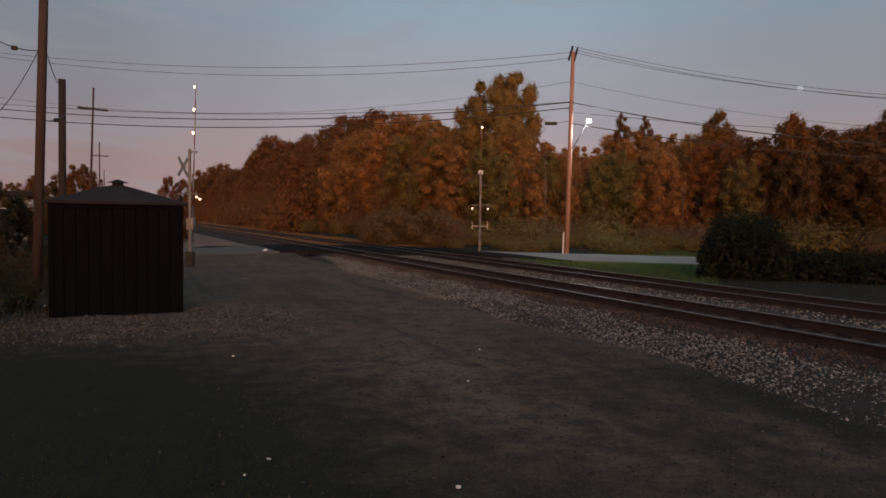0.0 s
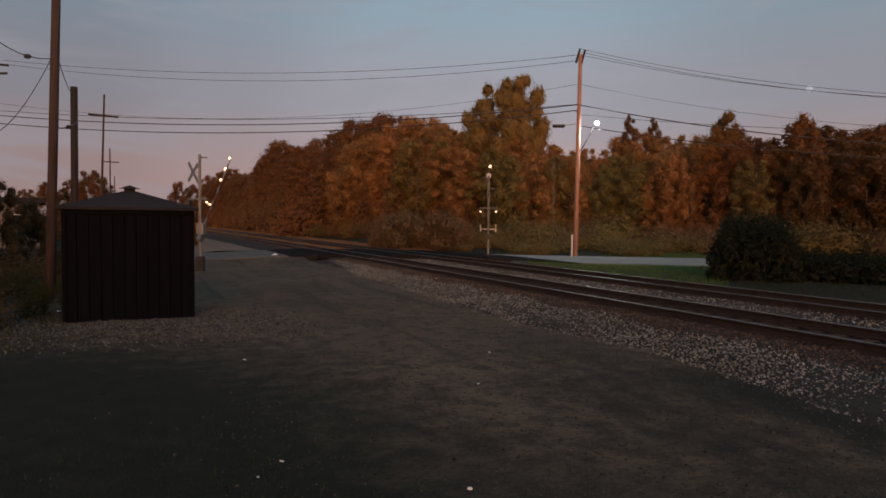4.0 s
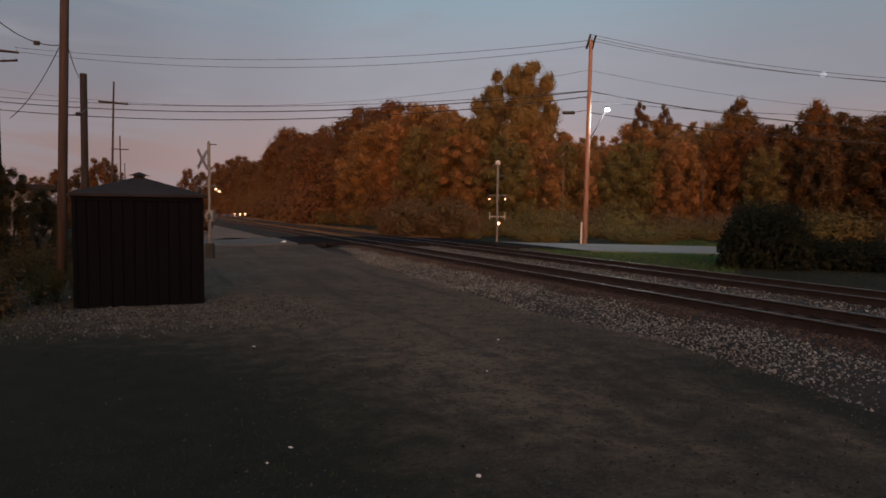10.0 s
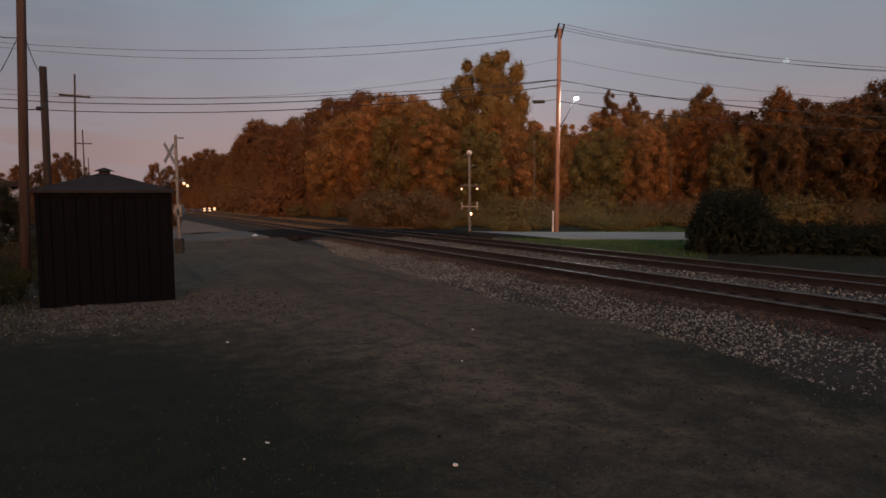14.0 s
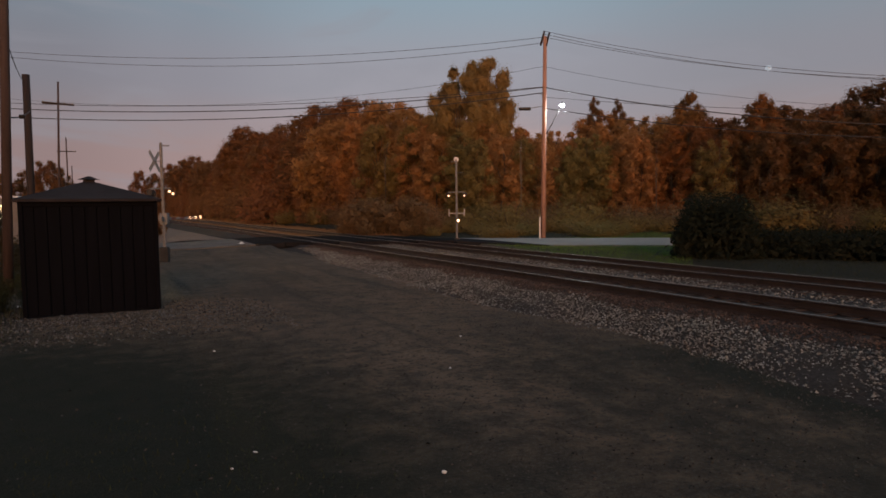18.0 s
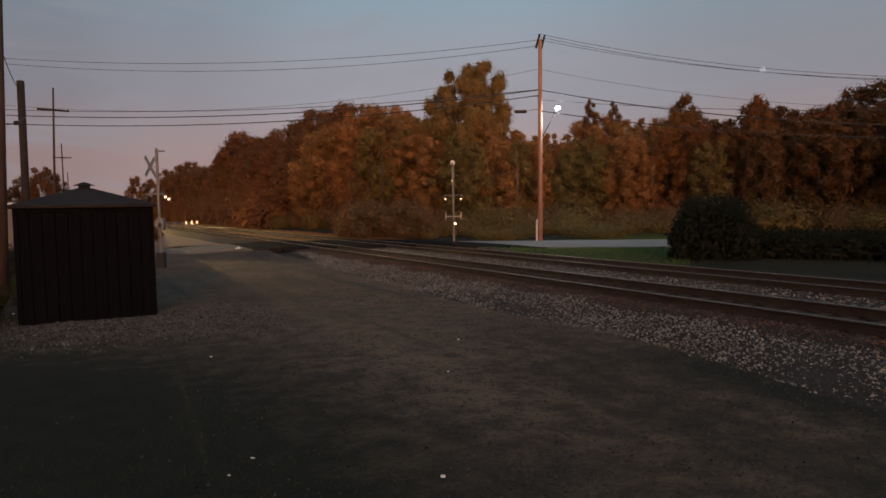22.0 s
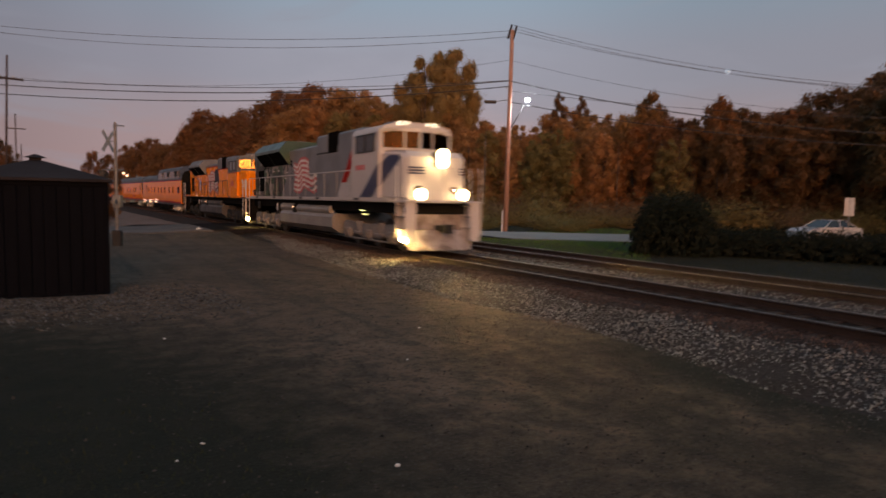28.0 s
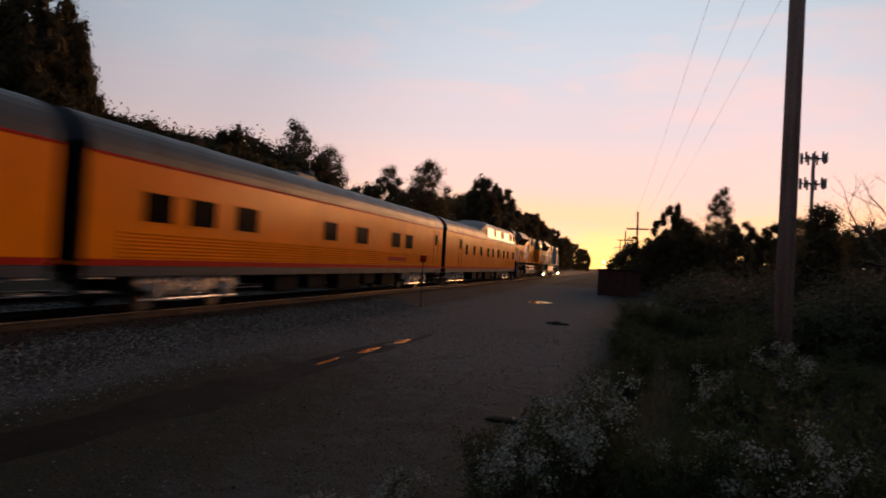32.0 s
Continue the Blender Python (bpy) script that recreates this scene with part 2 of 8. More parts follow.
M_stone_oily = mat("oily_ballast_stone", (0.045, 0.036, 0.030), 0.8, 0, 0.3, 2, 40, 0.3, island=0.4, spec=0.15)
M_gravel = mat("gravel_stone", (0.046, 0.042, 0.038), 0.9, 0, 0.2, 2, 40, 0.3, tint=(0.045, 0.04, 0.036), island=0.85, spec=0.15)
M_pebble = mat("pale_pebble", (0.066, 0.069, 0.069), 0.9, 0, 0.25, 2, 40, 0.3, tint=(0.05, 0.046, 0.042), island=0.85, spec=0.15)
M_mast = mat("dull_aluminium", (0.17, 0.17, 0.17), 0.6, 0.3, 0.25, 4, 40, 0.1)
M_footing = mat("old_concrete", (0.03, 0.028, 0.026), 0.9, 0, 0.25, 3, 40, 0.3)
M_asphalt = mat("asphalt", (0.088, 0.083, 0.077), 0.85, 0, 0.3, 0.7, 60, 0.4)
# pale road tone that takes in part of the street lamp's light
M_lamplit_concrete = mat("lamplit_pale_road", (0.17, 0.17, 0.16), 0.85, 0, 0.15, 0.6, 50, 0.2)
M_palegravel = mat("pale_gravel_track", (0.19, 0.145, 0.118), 0.95, 0, 0.3, 0.7, 12, 0.8, tint=(0.10, 0.078, 0.064), spec=0.1)
M_apron = mat("fresh_asphalt", (0.020, 0.020, 0.022), 0.95, 0, 0.3, 0.9, 60, 0.4, spec=0.05, ior=1.15)
M_panel = mat("crossing_panel", (0.016, 0.016, 0.018), 0.95, 0, 0.3, 1.5, 50, 0.3, spec=0.05, ior=1.15)
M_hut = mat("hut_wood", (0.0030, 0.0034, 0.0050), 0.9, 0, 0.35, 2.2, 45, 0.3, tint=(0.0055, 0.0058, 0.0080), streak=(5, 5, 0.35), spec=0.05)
M_hutroof = mat("hut_roof", (0.018, 0.016, 0.018), 0.85, 0, 0.3, 2, 50, 0.2, spec=0.2)
M_pole = mat("pole_wood", (0.33, 0.195, 0.15), 0.9, 0, 0.3, 1.5, 40, 0.5, streak=(6, 6, 0.5))
M_polegrey = mat("weathered_pole", (0.052, 0.038, 0.036), 0.9, 0, 0.3, 1.5, 40, 0.5, streak=(6, 6, 0.5), spec=0.2)
M_polepale = mat("pale_weathered_pole", (0.30, 0.19, 0.165), 0.9, 0, 0.35, 1.5, 40, 0.5, streak=(6, 6, 0.5), spec=0.15)
M_poledark = mat("creosote_pole", (0.020, 0.015, 0.015), 0.9, 0, 0.3, 1.5, 40, 0.5, streak=(6, 6, 0.5))
M_wire = mat("wire", (0.03, 0.03, 0.035), 0.6, 0, 0.1, 1, 5, 0)
M_metal = mat("galvanised", (0.30, 0.30, 0.30), 0.55, 0.5, 0.2, 4, 40, 0.1)
M_backplate = mat("bare_sign_back", (0.30, 0.295, 0.29), 0.6, 0, 0.2, 5, 50, 0.05)
M_white = mat("white_paint", (0.55, 0.54, 0.53), 0.6, 0, 0.15, 5, 50, 0.05)
M_red = mat("red_paint", (0.42, 0.03, 0.025), 0.5, 0, 0.15, 5, 50, 0.05)
M_gatewhite = mat("dull_gate_white", (0.26, 0.245, 0.235), 0.6, 0, 0.2, 5, 50, 0.05)
M_gatered = mat("dull_gate_red", (0.17, 0.035, 0.028), 0.5, 0, 0.2, 5, 50, 0.05)
M_black = mat("black_paint", (0.018, 0.018, 0.019), 0.55, 0, 0.2, 5, 50, 0.1)
M_bark = mat("bark", (0.085, 0.06, 0.045), 0.95, 0, 0.35, 3, 18, 0.8, streak=(3, 3, 0.6))
M_leaf_autumn = leafy("autumn_leaves", (0.345, 0.166, 0.066), (0.27, 0.160, 0.066))
M_leaf_gold = leafy("golden_leaves", (0.30, 0.190, 0.074), (0.24, 0.170, 0.070))
M_leaf_green = leafy("green_leaves", (0.135, 0.126, 0.048), (0.19, 0.142, 0.054))
M_leaf_dark = leafy("dark_leaves", (0.060, 0.051, 0.027), (0.088, 0.064, 0.031))
M_weed = leafy("weed_leaves", (0.034, 0.047, 0.023), (0.050, 0.055, 0.028))
# green raised to take in the street lamp's light
M_lamplit_lawn = leafy("lamplit_lawn_grass", (0.085, 0.165, 0.034), (0.11, 0.15, 0.04))
M_leaf_thin = leafy("thin_brown_leaves", (0.13, 0.075, 0.03), (0.10, 0.07, 0.03))
M_leaf_brush = leafy("brush_leaves", (0.060, 0.052, 0.033), (0.080, 0.060, 0.038))
M_leaf_russet = leafy("russet_leaves", (0.24, 0.095, 0.032), (0.17, 0.095, 0.036))
M_palebark = mat("pale_bark", (0.10, 0.082, 0.066), 0.9, 0, 0.3, 3, 18, 0.5, streak=(3, 3, 0.6))
M_leaf_umber = leafy("umber_leaves", (0.185, 0.082, 0.036), (0.140, 0.080, 0.037))
M_leaf_tan = leafy("tan_brush_leaves", (0.21, 0.125, 0.066), (0.155, 0.108, 0.058))
M_dry = leafy("dry_grass", (0.24, 0.155, 0.09), (0.19, 0.125, 0.07))
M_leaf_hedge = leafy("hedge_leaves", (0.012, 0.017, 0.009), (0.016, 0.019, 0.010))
M_flower = mat("pale_flowers", (0.30, 0.27, 0.22), 0.9, 0, 0.2, 3, 30, 0.1, island=0.35)
M_water = mat("puddle_water", (0.012, 0.011, 0.01), 0.04, 0, 0.1, 2, 3, 0.02, spec=0.6)
M_mud = mat("wet_mud", (0.010, 0.0085, 0.0075), 0.8, 0, 0.3, 1.5, 30, 0.5, spec=0.08)
M_lamp = glow("street_lamp_glow", (0.86, 0.95, 1.0), 60.0)
M_sig_red = glow("red_signal_glow", (1.0, 0.50, 0.26), 3.0)
M_gate_light = glow("gate_light_glow", (1.0, 0.5, 0.25), 7.0)
M_headlamp = glow("headlight_glow", (1.0, 0.60, 0.22), 32000000.0)
M_ditch = glow("ditch_light_glow", (1.0, 0.58, 0.20), 105000.0)
# for rings added round the lenses in place of lens glare
M_glare_ring = glow("glare_ring_glow", (1.0, 0.66, 0.28), 30.0)
M_step_front = glow("front_step_light_glow", (1.0, 0.60, 0.18), 700.0)
M_step = glow("step_light_glow", (1.0, 0.60, 0.16), 200.0)
M_ground = glow("ground_light_glow", (0.95, 0.90, 0.30), 1.6)
# emission stands in for light caught by a reflector
M_amber = glow("amber_reflector_glow", (1.0, 0.5, 0.08), 0.7)
M_moon = glow("moon_glow", (0.80, 0.88, 1.0), 0.45)
M_moon.node_tree.nodes["Principled BSDF"].inputs["Base Color"].default_value = (0.02, 0.02, 0.02, 1)

# ---- building helpers ----
def boxm(bm, c, s, rz=0.0, rx=0.0, ry=0.0, bevel=0.0):
    """A box of size s about c, turned by degrees."""
    r = bmesh.ops.create_cube(bm, size=1.0, matrix=Matrix.Translation(c) @ Euler((radians(rx), radians(ry), radians(rz))).to_matrix().to_4x4()
                              @ Matrix.Diagonal((*s, 1)))
    if bevel:
        es = list({e for v in r["verts"] for e in v.link_edges})
        bmesh.ops.bevel(bm, geom=es, offset=bevel, segments=1, affect="EDGES")


def rod(bm, a, b, r0, r1=None, n=8, caps=True):
    """A tapered rod from a to b."""
    a, b = Vector(a), Vector(b)
    d = b - a
    m = Matrix.Translation((a + b) / 2) @ d.to_track_quat("Z", "Y").to_matrix().to_4x4()
    bmesh.ops.create_cone(bm, cap_ends=caps, segments=n, radius1=r0, radius2=r0 if r1 is None else r1, depth=d.length, matrix=m)


def prism(bm, prof, axis, a, b):
    """A closed profile of (u, w) pairs swept along an axis from a to b: 'y' sweeps (x, z), 'x' sweeps (y, z), 'z' sweeps (x, y)."""
    def p(u, w, s):
        return {"y": (u, s, w), "x": (s, u, w), "z": (u, w, s)}[axis]
    va = [bm.verts.new(p(u, w, a)) for u, w in prof]
    vb = [bm.verts.new(p(u, w, b)) for u, w in prof]
    n = len(prof)
    for i in range(n):
        bm.faces.new((va[i], va[(i + 1) % n], vb[(i + 1) % n], vb[i]))
    bm.faces.new(va[::-1])
    bm.faces.new(vb)
    bmesh.ops.recalc_face_normals(bm, faces=bm.faces[:])


def finish(name, bm, material, smooth=False):
    me = bpy.data.meshes.new(name)
    bm.to_mesh(me)
    bm.free()
    if material:
        me.materials.append(material)
    if smooth:
        me.polygons.foreach_set("use_smooth", [True] * len(me.polygons))
    return me


def part(name, bm, material, parent=None, label="", at=None, smooth=False):
    me = bm if isinstance(bm, bpy.types.Mesh) else finish(name, bm, material, smooth)
    ob = new(name, me)
    ob.parent = parent
    if at is not None:
        ob.matrix_basis = at
    return tagged(ob, label)


def thing(name, label, category, m=None, group="", kind=""):
    ob = new(name)
    ob.empty_display_size = 0.2
    if m is not None:
        ob.matrix_basis = m
    return tagged(ob, label, category, group, kind)


def quick(name, verts, faces, material, smooth=False):
    me = bpy.data.meshes.new(name)
    me.from_pydata(verts, [], faces)
    me.materials.append(material)
    if smooth:
        me.polygons.foreach_set("use_smooth", [True] * len(me.polygons))
    return me


rng = random.Random(7)

# ---- the lie of the place: x across the line, y along it ----
TRACK_1, TRACK_2, RAIL_Z, GAUGE = 11.285, 15.40, 0.385, 1.435
ROAD = [(-160, 66), (-60, 57), (-10, 48.5), (6, 44.5), (14, 41), (20, 36.8), (26, 31.5), (34, 25.2), (48, 18.5), (70, 4), (140, -50)]
ROAD_HALF = 4.2


def bend(y):
    """The line bends gently and climbs a little past the crossing: sideways, up."""
    t = max(0.0, y - 46.0)
    s = t * t / (t + 16.0)
    return -0.042 * s, min(0.9, 0.006 * s)


def road_y(x):
    return float(np.interp(x, [p[0] for p in ROAD], [p[1] for p in ROAD]))


def road_z(x, y):
    return float(np.interp(x, [4, 9.2, 17.6, 21], [0.09, 0.36, 0.36, 0.14]))


def toe(y):
    """How far the shoulder of the ballast draws in towards the crossing."""
    t = max(0.0, min(1.0, (y - 20.0) / 17.0)) if y < 42 else max(0.0, min(1.0, (60 - y) / 12.0))
    return t * t * (3 - 2 * t)


def road_dist(x, y):
    """Distance from the road's middle line."""
    best = 1e9
    for (x0, y0), (x1, y1) in zip(ROAD, ROAD[1:]):
        dx_, dy_ = x1 - x0, y1 - y0
        t = max(0.0, min(1.0, ((x - x0) * dx_ + (y - y0) * dy_) / (dx_ * dx_ + dy_ * dy_)))
        best = min(best, math.hypot(x - x0 - t * dx_, y - y0 - t * dy_))
    return best


def ground_z(x, y):
    z = 0.05 * noise.noise((x * 0.12, y * 0.12, 0.3)) + 0.02 * noise.noise((x * 0.6, y * 0.6, 1.3))
    near = max(0.0, 1 - abs(x - 13.3) / 7.0)
    z -= 0.05 * near
    if x > 19:
        z += min(0.10, (x - 19) * 0.05)
    # the verge behind the road swells under the brush
    if x > 20 and y > -80:
        z += 0.5 * max(0.0, min(1.0, (road_dist(x, y) - 6) / 10)) * (1 if y > road_y(x) else 0)
    if x < -0.5 and y < 3:
        z += 0.25 * max(0.0, min(1.0, (-0.5 - x) / 4)) * max(0.0, min(1.0, (3 - y) / 4))
    # gravel heaped round the hut
    z += 0.075 * max(0.0, min(1.0, 1.6 - math.hypot((x + 0.5) / 2.6, (y - 16.6) / 2.6)))
    rd = road_dist(x, y)
    if rd < 8:
        z = z * max(0.0, min(1.0, (rd - 4) / 4)) + (road_z(x, y) - 0.07 if not 8.6 < x < 19 else -0.1) * (1 - max(0.0, min(1.0, (rd - 4) / 4)))
    for px_, py_, rx_, ry_, dep in PUDDLES:
        q = ((x - px_) / (rx_ * 1.5)) ** 2 + ((y - py_) / (ry_ * 1.15)) ** 2
        if q < 1:
            z -= dep * (1 - q)
    return z


PUDDLES = [(4.95, -14.75, 0.10, 0.95, 0.06), (4.07, -34.6, 0.45, 1.2, 0.05), (5.08, -10.9, 0.05, 0.5, 0.05), (5.18, -6.35, 0.10, 0.26, 0.05), (5.45, -8.1, 0.04, 0.24, 0.05), (5.02, -12.75, 0.085, 0.62, 0.05)]


def ground_material():
    m = bpy.data.materials.new("dirt_ground")
    m.use_nodes = True
    nt = m.node_tree
    b = nt.nodes["Principled BSDF"]
    b.inputs["Roughness"].default_value, b.inputs["Specular IOR Level"].default_value = 0.95, 0.15
    at_ = nt.nodes.new("ShaderNodeAttribute")
    at_.attribute_name = "cover"
    tcn = nt.nodes.new("ShaderNodeTexCoord")

    def nz(scale, detail, rough=0.5):
        n = nt.nodes.new("ShaderNodeTexNoise")
        n.inputs["Scale"].default_value, n.inputs["Detail"].default_value, n.inputs["Roughness"].default_value = scale, detail, rough
        nt.links.new(tcn.outputs["Object"], n.inputs["Vector"])
        return n.outputs[0]

    def mix(f, a, b_):
        n = nt.nodes.new("ShaderNodeMix")
        n.data_type = "RGBA"
        nt.links.new(f, n.inputs[0])
        for i, v in ((6, a), (7, b_)):
            if isinstance(v, tuple):
                n.inputs[i].default_value = (*v, 1)
            else:
                nt.links.new(v, n.inputs[i])
        return n.outputs[2]

    def rng_(v, lo, hi):
        n = nt.nodes.new("ShaderNodeMapRange")
        n.inputs[1].default_value, n.inputs[2].default_value = lo, hi
        nt.links.new(v, n.inputs[0])
        return n.outputs[0]
    big, mid, fine = nz(0.35, 4), nz(2.2, 5, 0.6), nz(26, 4, 0.65)
    dirt = mix(rng_(big, 0.35, 0.68), (0.078, 0.061, 0.041), (0.162, 0.119, 0.078))
    # wheel tracks drawn out along the lot
    mp = nt.nodes.new("ShaderNodeMapping")
    mp.inputs["Rotation"].default_value = (0, 0, radians(-9))
    mp.inputs["Scale"].default_value = (1.5, 0.10, 1.0)
    nt.links.new(tcn.outputs["Object"], mp.inputs[0])
    tn = nt.nodes.new("ShaderNodeTexNoise")
    tn.inputs["Scale"].default_value, tn.inputs["Detail"].default_value, tn.inputs["Roughness"].default_value = 0.8, 4.0, 0.55
    nt.links.new(mp.outputs[0], tn.inputs["Vector"])
    dirt = mix(rng_(tn.outputs[0], 0.52, 0.66), dirt, (0.048, 0.040, 0.030))
    dirt = mix(rng_(mid, 0.42, 0.72), dirt, (0.038, 0.032, 0.027))
    dirt = mix(rng_(fine, 0.50, 0.70), dirt, (0.113, 0.101, 0.083))
    grain = nz(11, 6, 0.75)
    dirt = mix(rng_(grain, 0.50, 0.66), dirt, (0.028, 0.024, 0.020))
    speck = nz(75, 2, 0.7)
    dirt = mix(rng_(speck, 0.57, 0.70), dirt, (0.130, 0.114, 0.098))
    # the track down the line is laid with greyer gravel
    sp = nt.nodes.new("ShaderNodeSeparateXYZ")
    nt.links.new(tcn.outputs["Object"], sp.inputs[0])
    grey = mix(rng_(speck, 0.40, 0.66), mix(rng_(grain, 0.42, 0.64), (0.048, 0.052, 0.056), (0.024, 0.025, 0.026)), (0.092, 0.097, 0.102))
    dirt = mix(rng_(sp.outputs[1], 0.5, -3.5), dirt, grey)
    # near-black grass tone; ground_cover also lays it to dim the foreground
    grass = mix(rng_(mid, 0.35, 0.7), (0.012, 0.016, 0.011), (0.020, 0.021, 0.015))
    grass = mix(rng_(fine, 0.5, 0.8), grass, (0.030, 0.034, 0.024))
    s = nt.nodes.new("ShaderNodeMath")
    s.operation = "ADD"
    nt.links.new(at_.outputs["Fac"], s.inputs[0])
    w = nt.nodes.new("ShaderNodeMapRange")
    w.inputs[3].default_value, w.inputs[4].default_value = -0.45, 0.45
    nt.links.new(mid, w.inputs[0])
    nt.links.new(w.outputs[0], s.inputs[1])
    col = mix(rng_(s.outputs[0], 0.12, 0.72), dirt, grass)
    nt.links.new(col, b.inputs["Base Color"])
    bp = nt.nodes.new("ShaderNodeBump")
    bp.inputs["Strength"].default_value, bp.inputs["Distance"].default_value = 0.9, 0.045
    ad = nt.nodes.new("ShaderNodeMath")
    ad.operation = "MULTIPLY_ADD"
    nt.links.new(mid, ad.inputs[0])
    ad.inputs[1].default_value = 0.45
    nt.links.new(fine, ad.inputs[2])
    nt.links.new(ad.outputs[0], bp.inputs["Height"])
    nt.links.new(bp.outputs[0], b.inputs["Normal"])
    return m


def ground_cover(x, y):
    """0 bare dirt, 1 grass; also darkens the near ground as lens falloff would."""
    def ss(a, b, v):
        t = max(0.0, min(1.0, (v - a) / (b - a)))
        return t * t * (3 - 2 * t)
    g = ss(18.5, 20.5, x)                                       # beyond the far track
    w = ss(-1.5, 1.5, y)
    g = max(g, w * ss(2.4, -1.0, x) * ss(11.5, 4.5, y) + (1 - w) * ss(1.8, -0.8, x))   # behind and beside the camera
    g = max(g, ss(-4.0, -7.0, x))                               # beside the hut
    # dark grass at lower left, deepened to paint in the lens's dim corner
    g = max(g, 1.0 * ss(3.3, 0.9, math.hypot((x + 2.9) / 2.5, (y - 5.6) / 3.7)))
    # near edge and right side darkened to paint in the lens's dim corners
    g = max(g, 0.30 * ss(8.2, 3.6, y) * ss(9.6, 7.4, x) * w)
    g = max(g, 0.75 * ss(6.0, 7.2, x) * ss(10.0, 6.0, y) * ss(9.6, 8.6, x) * w)
    g = max(g, 0.42 * ss(3.0, 1.0, math.hypot((x - 6.2) / 1.0, (y - 4.6) / 2.4)))
    g = max(g, 0.45 * ss(2.6, 0.8, math.hypot((x + 5.0) / 1.8, (y - 11.0) / 2.0)))
    g = max(g, (0.55 + 0.4 * ss(3.0, 4.6, x)) * ss(-1.5, -4.5, y) * ss(-16.0, -6.0, y) * ss(7.2, 6.2, x))   # darker ground behind the camera
    g = max(g, ss(62, 75, abs(y)) * ss(9, 6, x))
    return g


def build_ground():
    def axis(fine_lo, fine_hi, step, far):
        a = list(np.arange(fine_lo, fine_hi, step))
        s, v, lo = step, fine_hi, [fine_lo]
        out = []
        while v < far:
            out.append(v)
            s *= 1.22
            v += s
        out.append(far)
        s, v = step, fine_lo
        neg = []
        while v > -far:
            s *= 1.22
            v -= s
            neg.append(max(v, -far))
        return sorted(set(neg)) + a + out
    xs, ys = axis(-8, 24, 0.45, 2500), axis(-40, 44, 0.5, 2500)
    verts = [(x, y, ground_z(x, y)) for y in ys for x in xs]
    nx = len(xs)
    faces = [(j * nx + i, j * nx + i + 1, (j + 1) * nx + i + 1, (j + 1) * nx + i) for j in range(len(ys) - 1) for i in range(nx - 1)]
    me = quick("ground", verts, faces, ground_material(), True)
    at_ = me.attributes.new("cover", "FLOAT", "POINT")
    at_.data.foreach_set("value", [ground_cover(v[0], v[1]) for v in verts])
    return tagged(new("ground", me), "bare grey dirt lot with gravel and grassy verges", "ground", kind="structure")


build_ground()


# ---- ballast, ties and rails ----
def build_ballast():
    bm = bmesh.new()
    xs = [7.2, 8.2, 9.3, 9.75, 10.3, 11.3, 12.2, 13.0, 13.7, 14.6, 15.4, 16.3, 16.9, 17.6, 18.6]
    zs = [-0.10, 0.03, 0.15, 0.20, 0.185, 0.18, 0.185, 0.16, 0.16, 0.185, 0.18, 0.185, 0.17, 0.03, -0.12]
    ys = list(np.arange(-60, 70, 0.5))
    ys = list(np.arange(-700, -60, 16.0)) + ys + list(np.arange(70, 1300, 16.0))
    rows = []
    for y in ys:
        row = []
        for x, z in zip(xs, zs):
            k = 0.025 * noise.noise((x * 1.7, y * 0.9, 4.0)) + (0.05 * noise.noise((x, y * 0.25, 9.0)) if x < 9 else 0)
            bx_, bz_ = bend(y)
            if x < 9.5:
                z -= 0.16 * toe(y) * (1 if x < 9.0 else 0.5)
            row.append(bm.verts.new((x + bx_ + (0.25 * noise.noise((1.0, y * 0.3, 2.0)) if x < 9 else 0), y, z + k + (bz_ if 8 < x < 18 else 0))))
        rows.append(row)
    for a, b in zip(rows, rows[1:]):
        for i in range(len(xs) - 1):
            bm.faces.new((a[i], a[i + 1], b[i + 1], b[i]))
    return tagged(part("ballast_bed", bm, M_ballast, smooth=True), "grey crushed-stone ballast bed under two railway tracks", "ballast", kind="structure")


build_ballast()


RAIL_STOPS = [-700, -200] + list(range(40, 240, 6)) + list(range(240, 1300, 60))


def rail_sweep(prof, smooth=False):
    """A profile of (x, z) pairs swept along the line."""
    bm = bmesh.new()
    rows = []
    for y in RAIL_STOPS:
        bx_, bz_ = bend(y)
        rows.append([bm.verts.new((u + bx_, y, w + bz_)) for u, w in prof])
    n = len(prof)
    for a, b in zip(rows, rows[1:]):
        for i in range(n):
            bm.faces.new((a[i], a[(i + 1) % n], b[(i + 1) % n], b[i]))
    bmesh.ops.recalc_face_normals(bm, faces=bm.faces[:])
    return bm


def build_track(name, cx):
    track = thing(name, "railway track with steel rails on dark wooden ties", "railway track", pose(cx, 0, 0), group="railway tracks", kind="structure")
    prof = [(-0.07, 0), (0.07, 0), (0.07, 0.012), (0.012, 0.03), (0.01, 0.125), (0.036, 0.135), (0.036, 0.168), (0.03, 0.173), (-0.03, 0.173),
            (-0.036, 0.168), (-0.036, 0.135), (-0.01, 0.125), (-0.012, 0.03), (-0.07, 0.012)]
    for sgn in (-1, 1):
        bm = rail_sweep([(u + sgn * (GAUGE / 2 + 0.036), w + RAIL_Z - 0.175) for u, w in prof])
        rail = part("rail", bm, M_rail, track)
        c = sgn * (GAUGE / 2 + 0.036)
        crown = [(-0.0375, -0.020), (-0.0372, -0.013), (-0.034, -0.006), (-0.028, -0.0015), (-0.020, 0.0), (0.020, 0.0), (0.028, -0.0015), (0.034, -0.006), (0.0372, -0.013), (0.0375, -0.020)]
        part("running_surface", rail_sweep([(c + u, RAIL_Z + w) for u, w in crown]), M_railhead, rail, "polished rail top", smooth=True)
    return track


track_1 = build_track("track_1", TRACK_1)
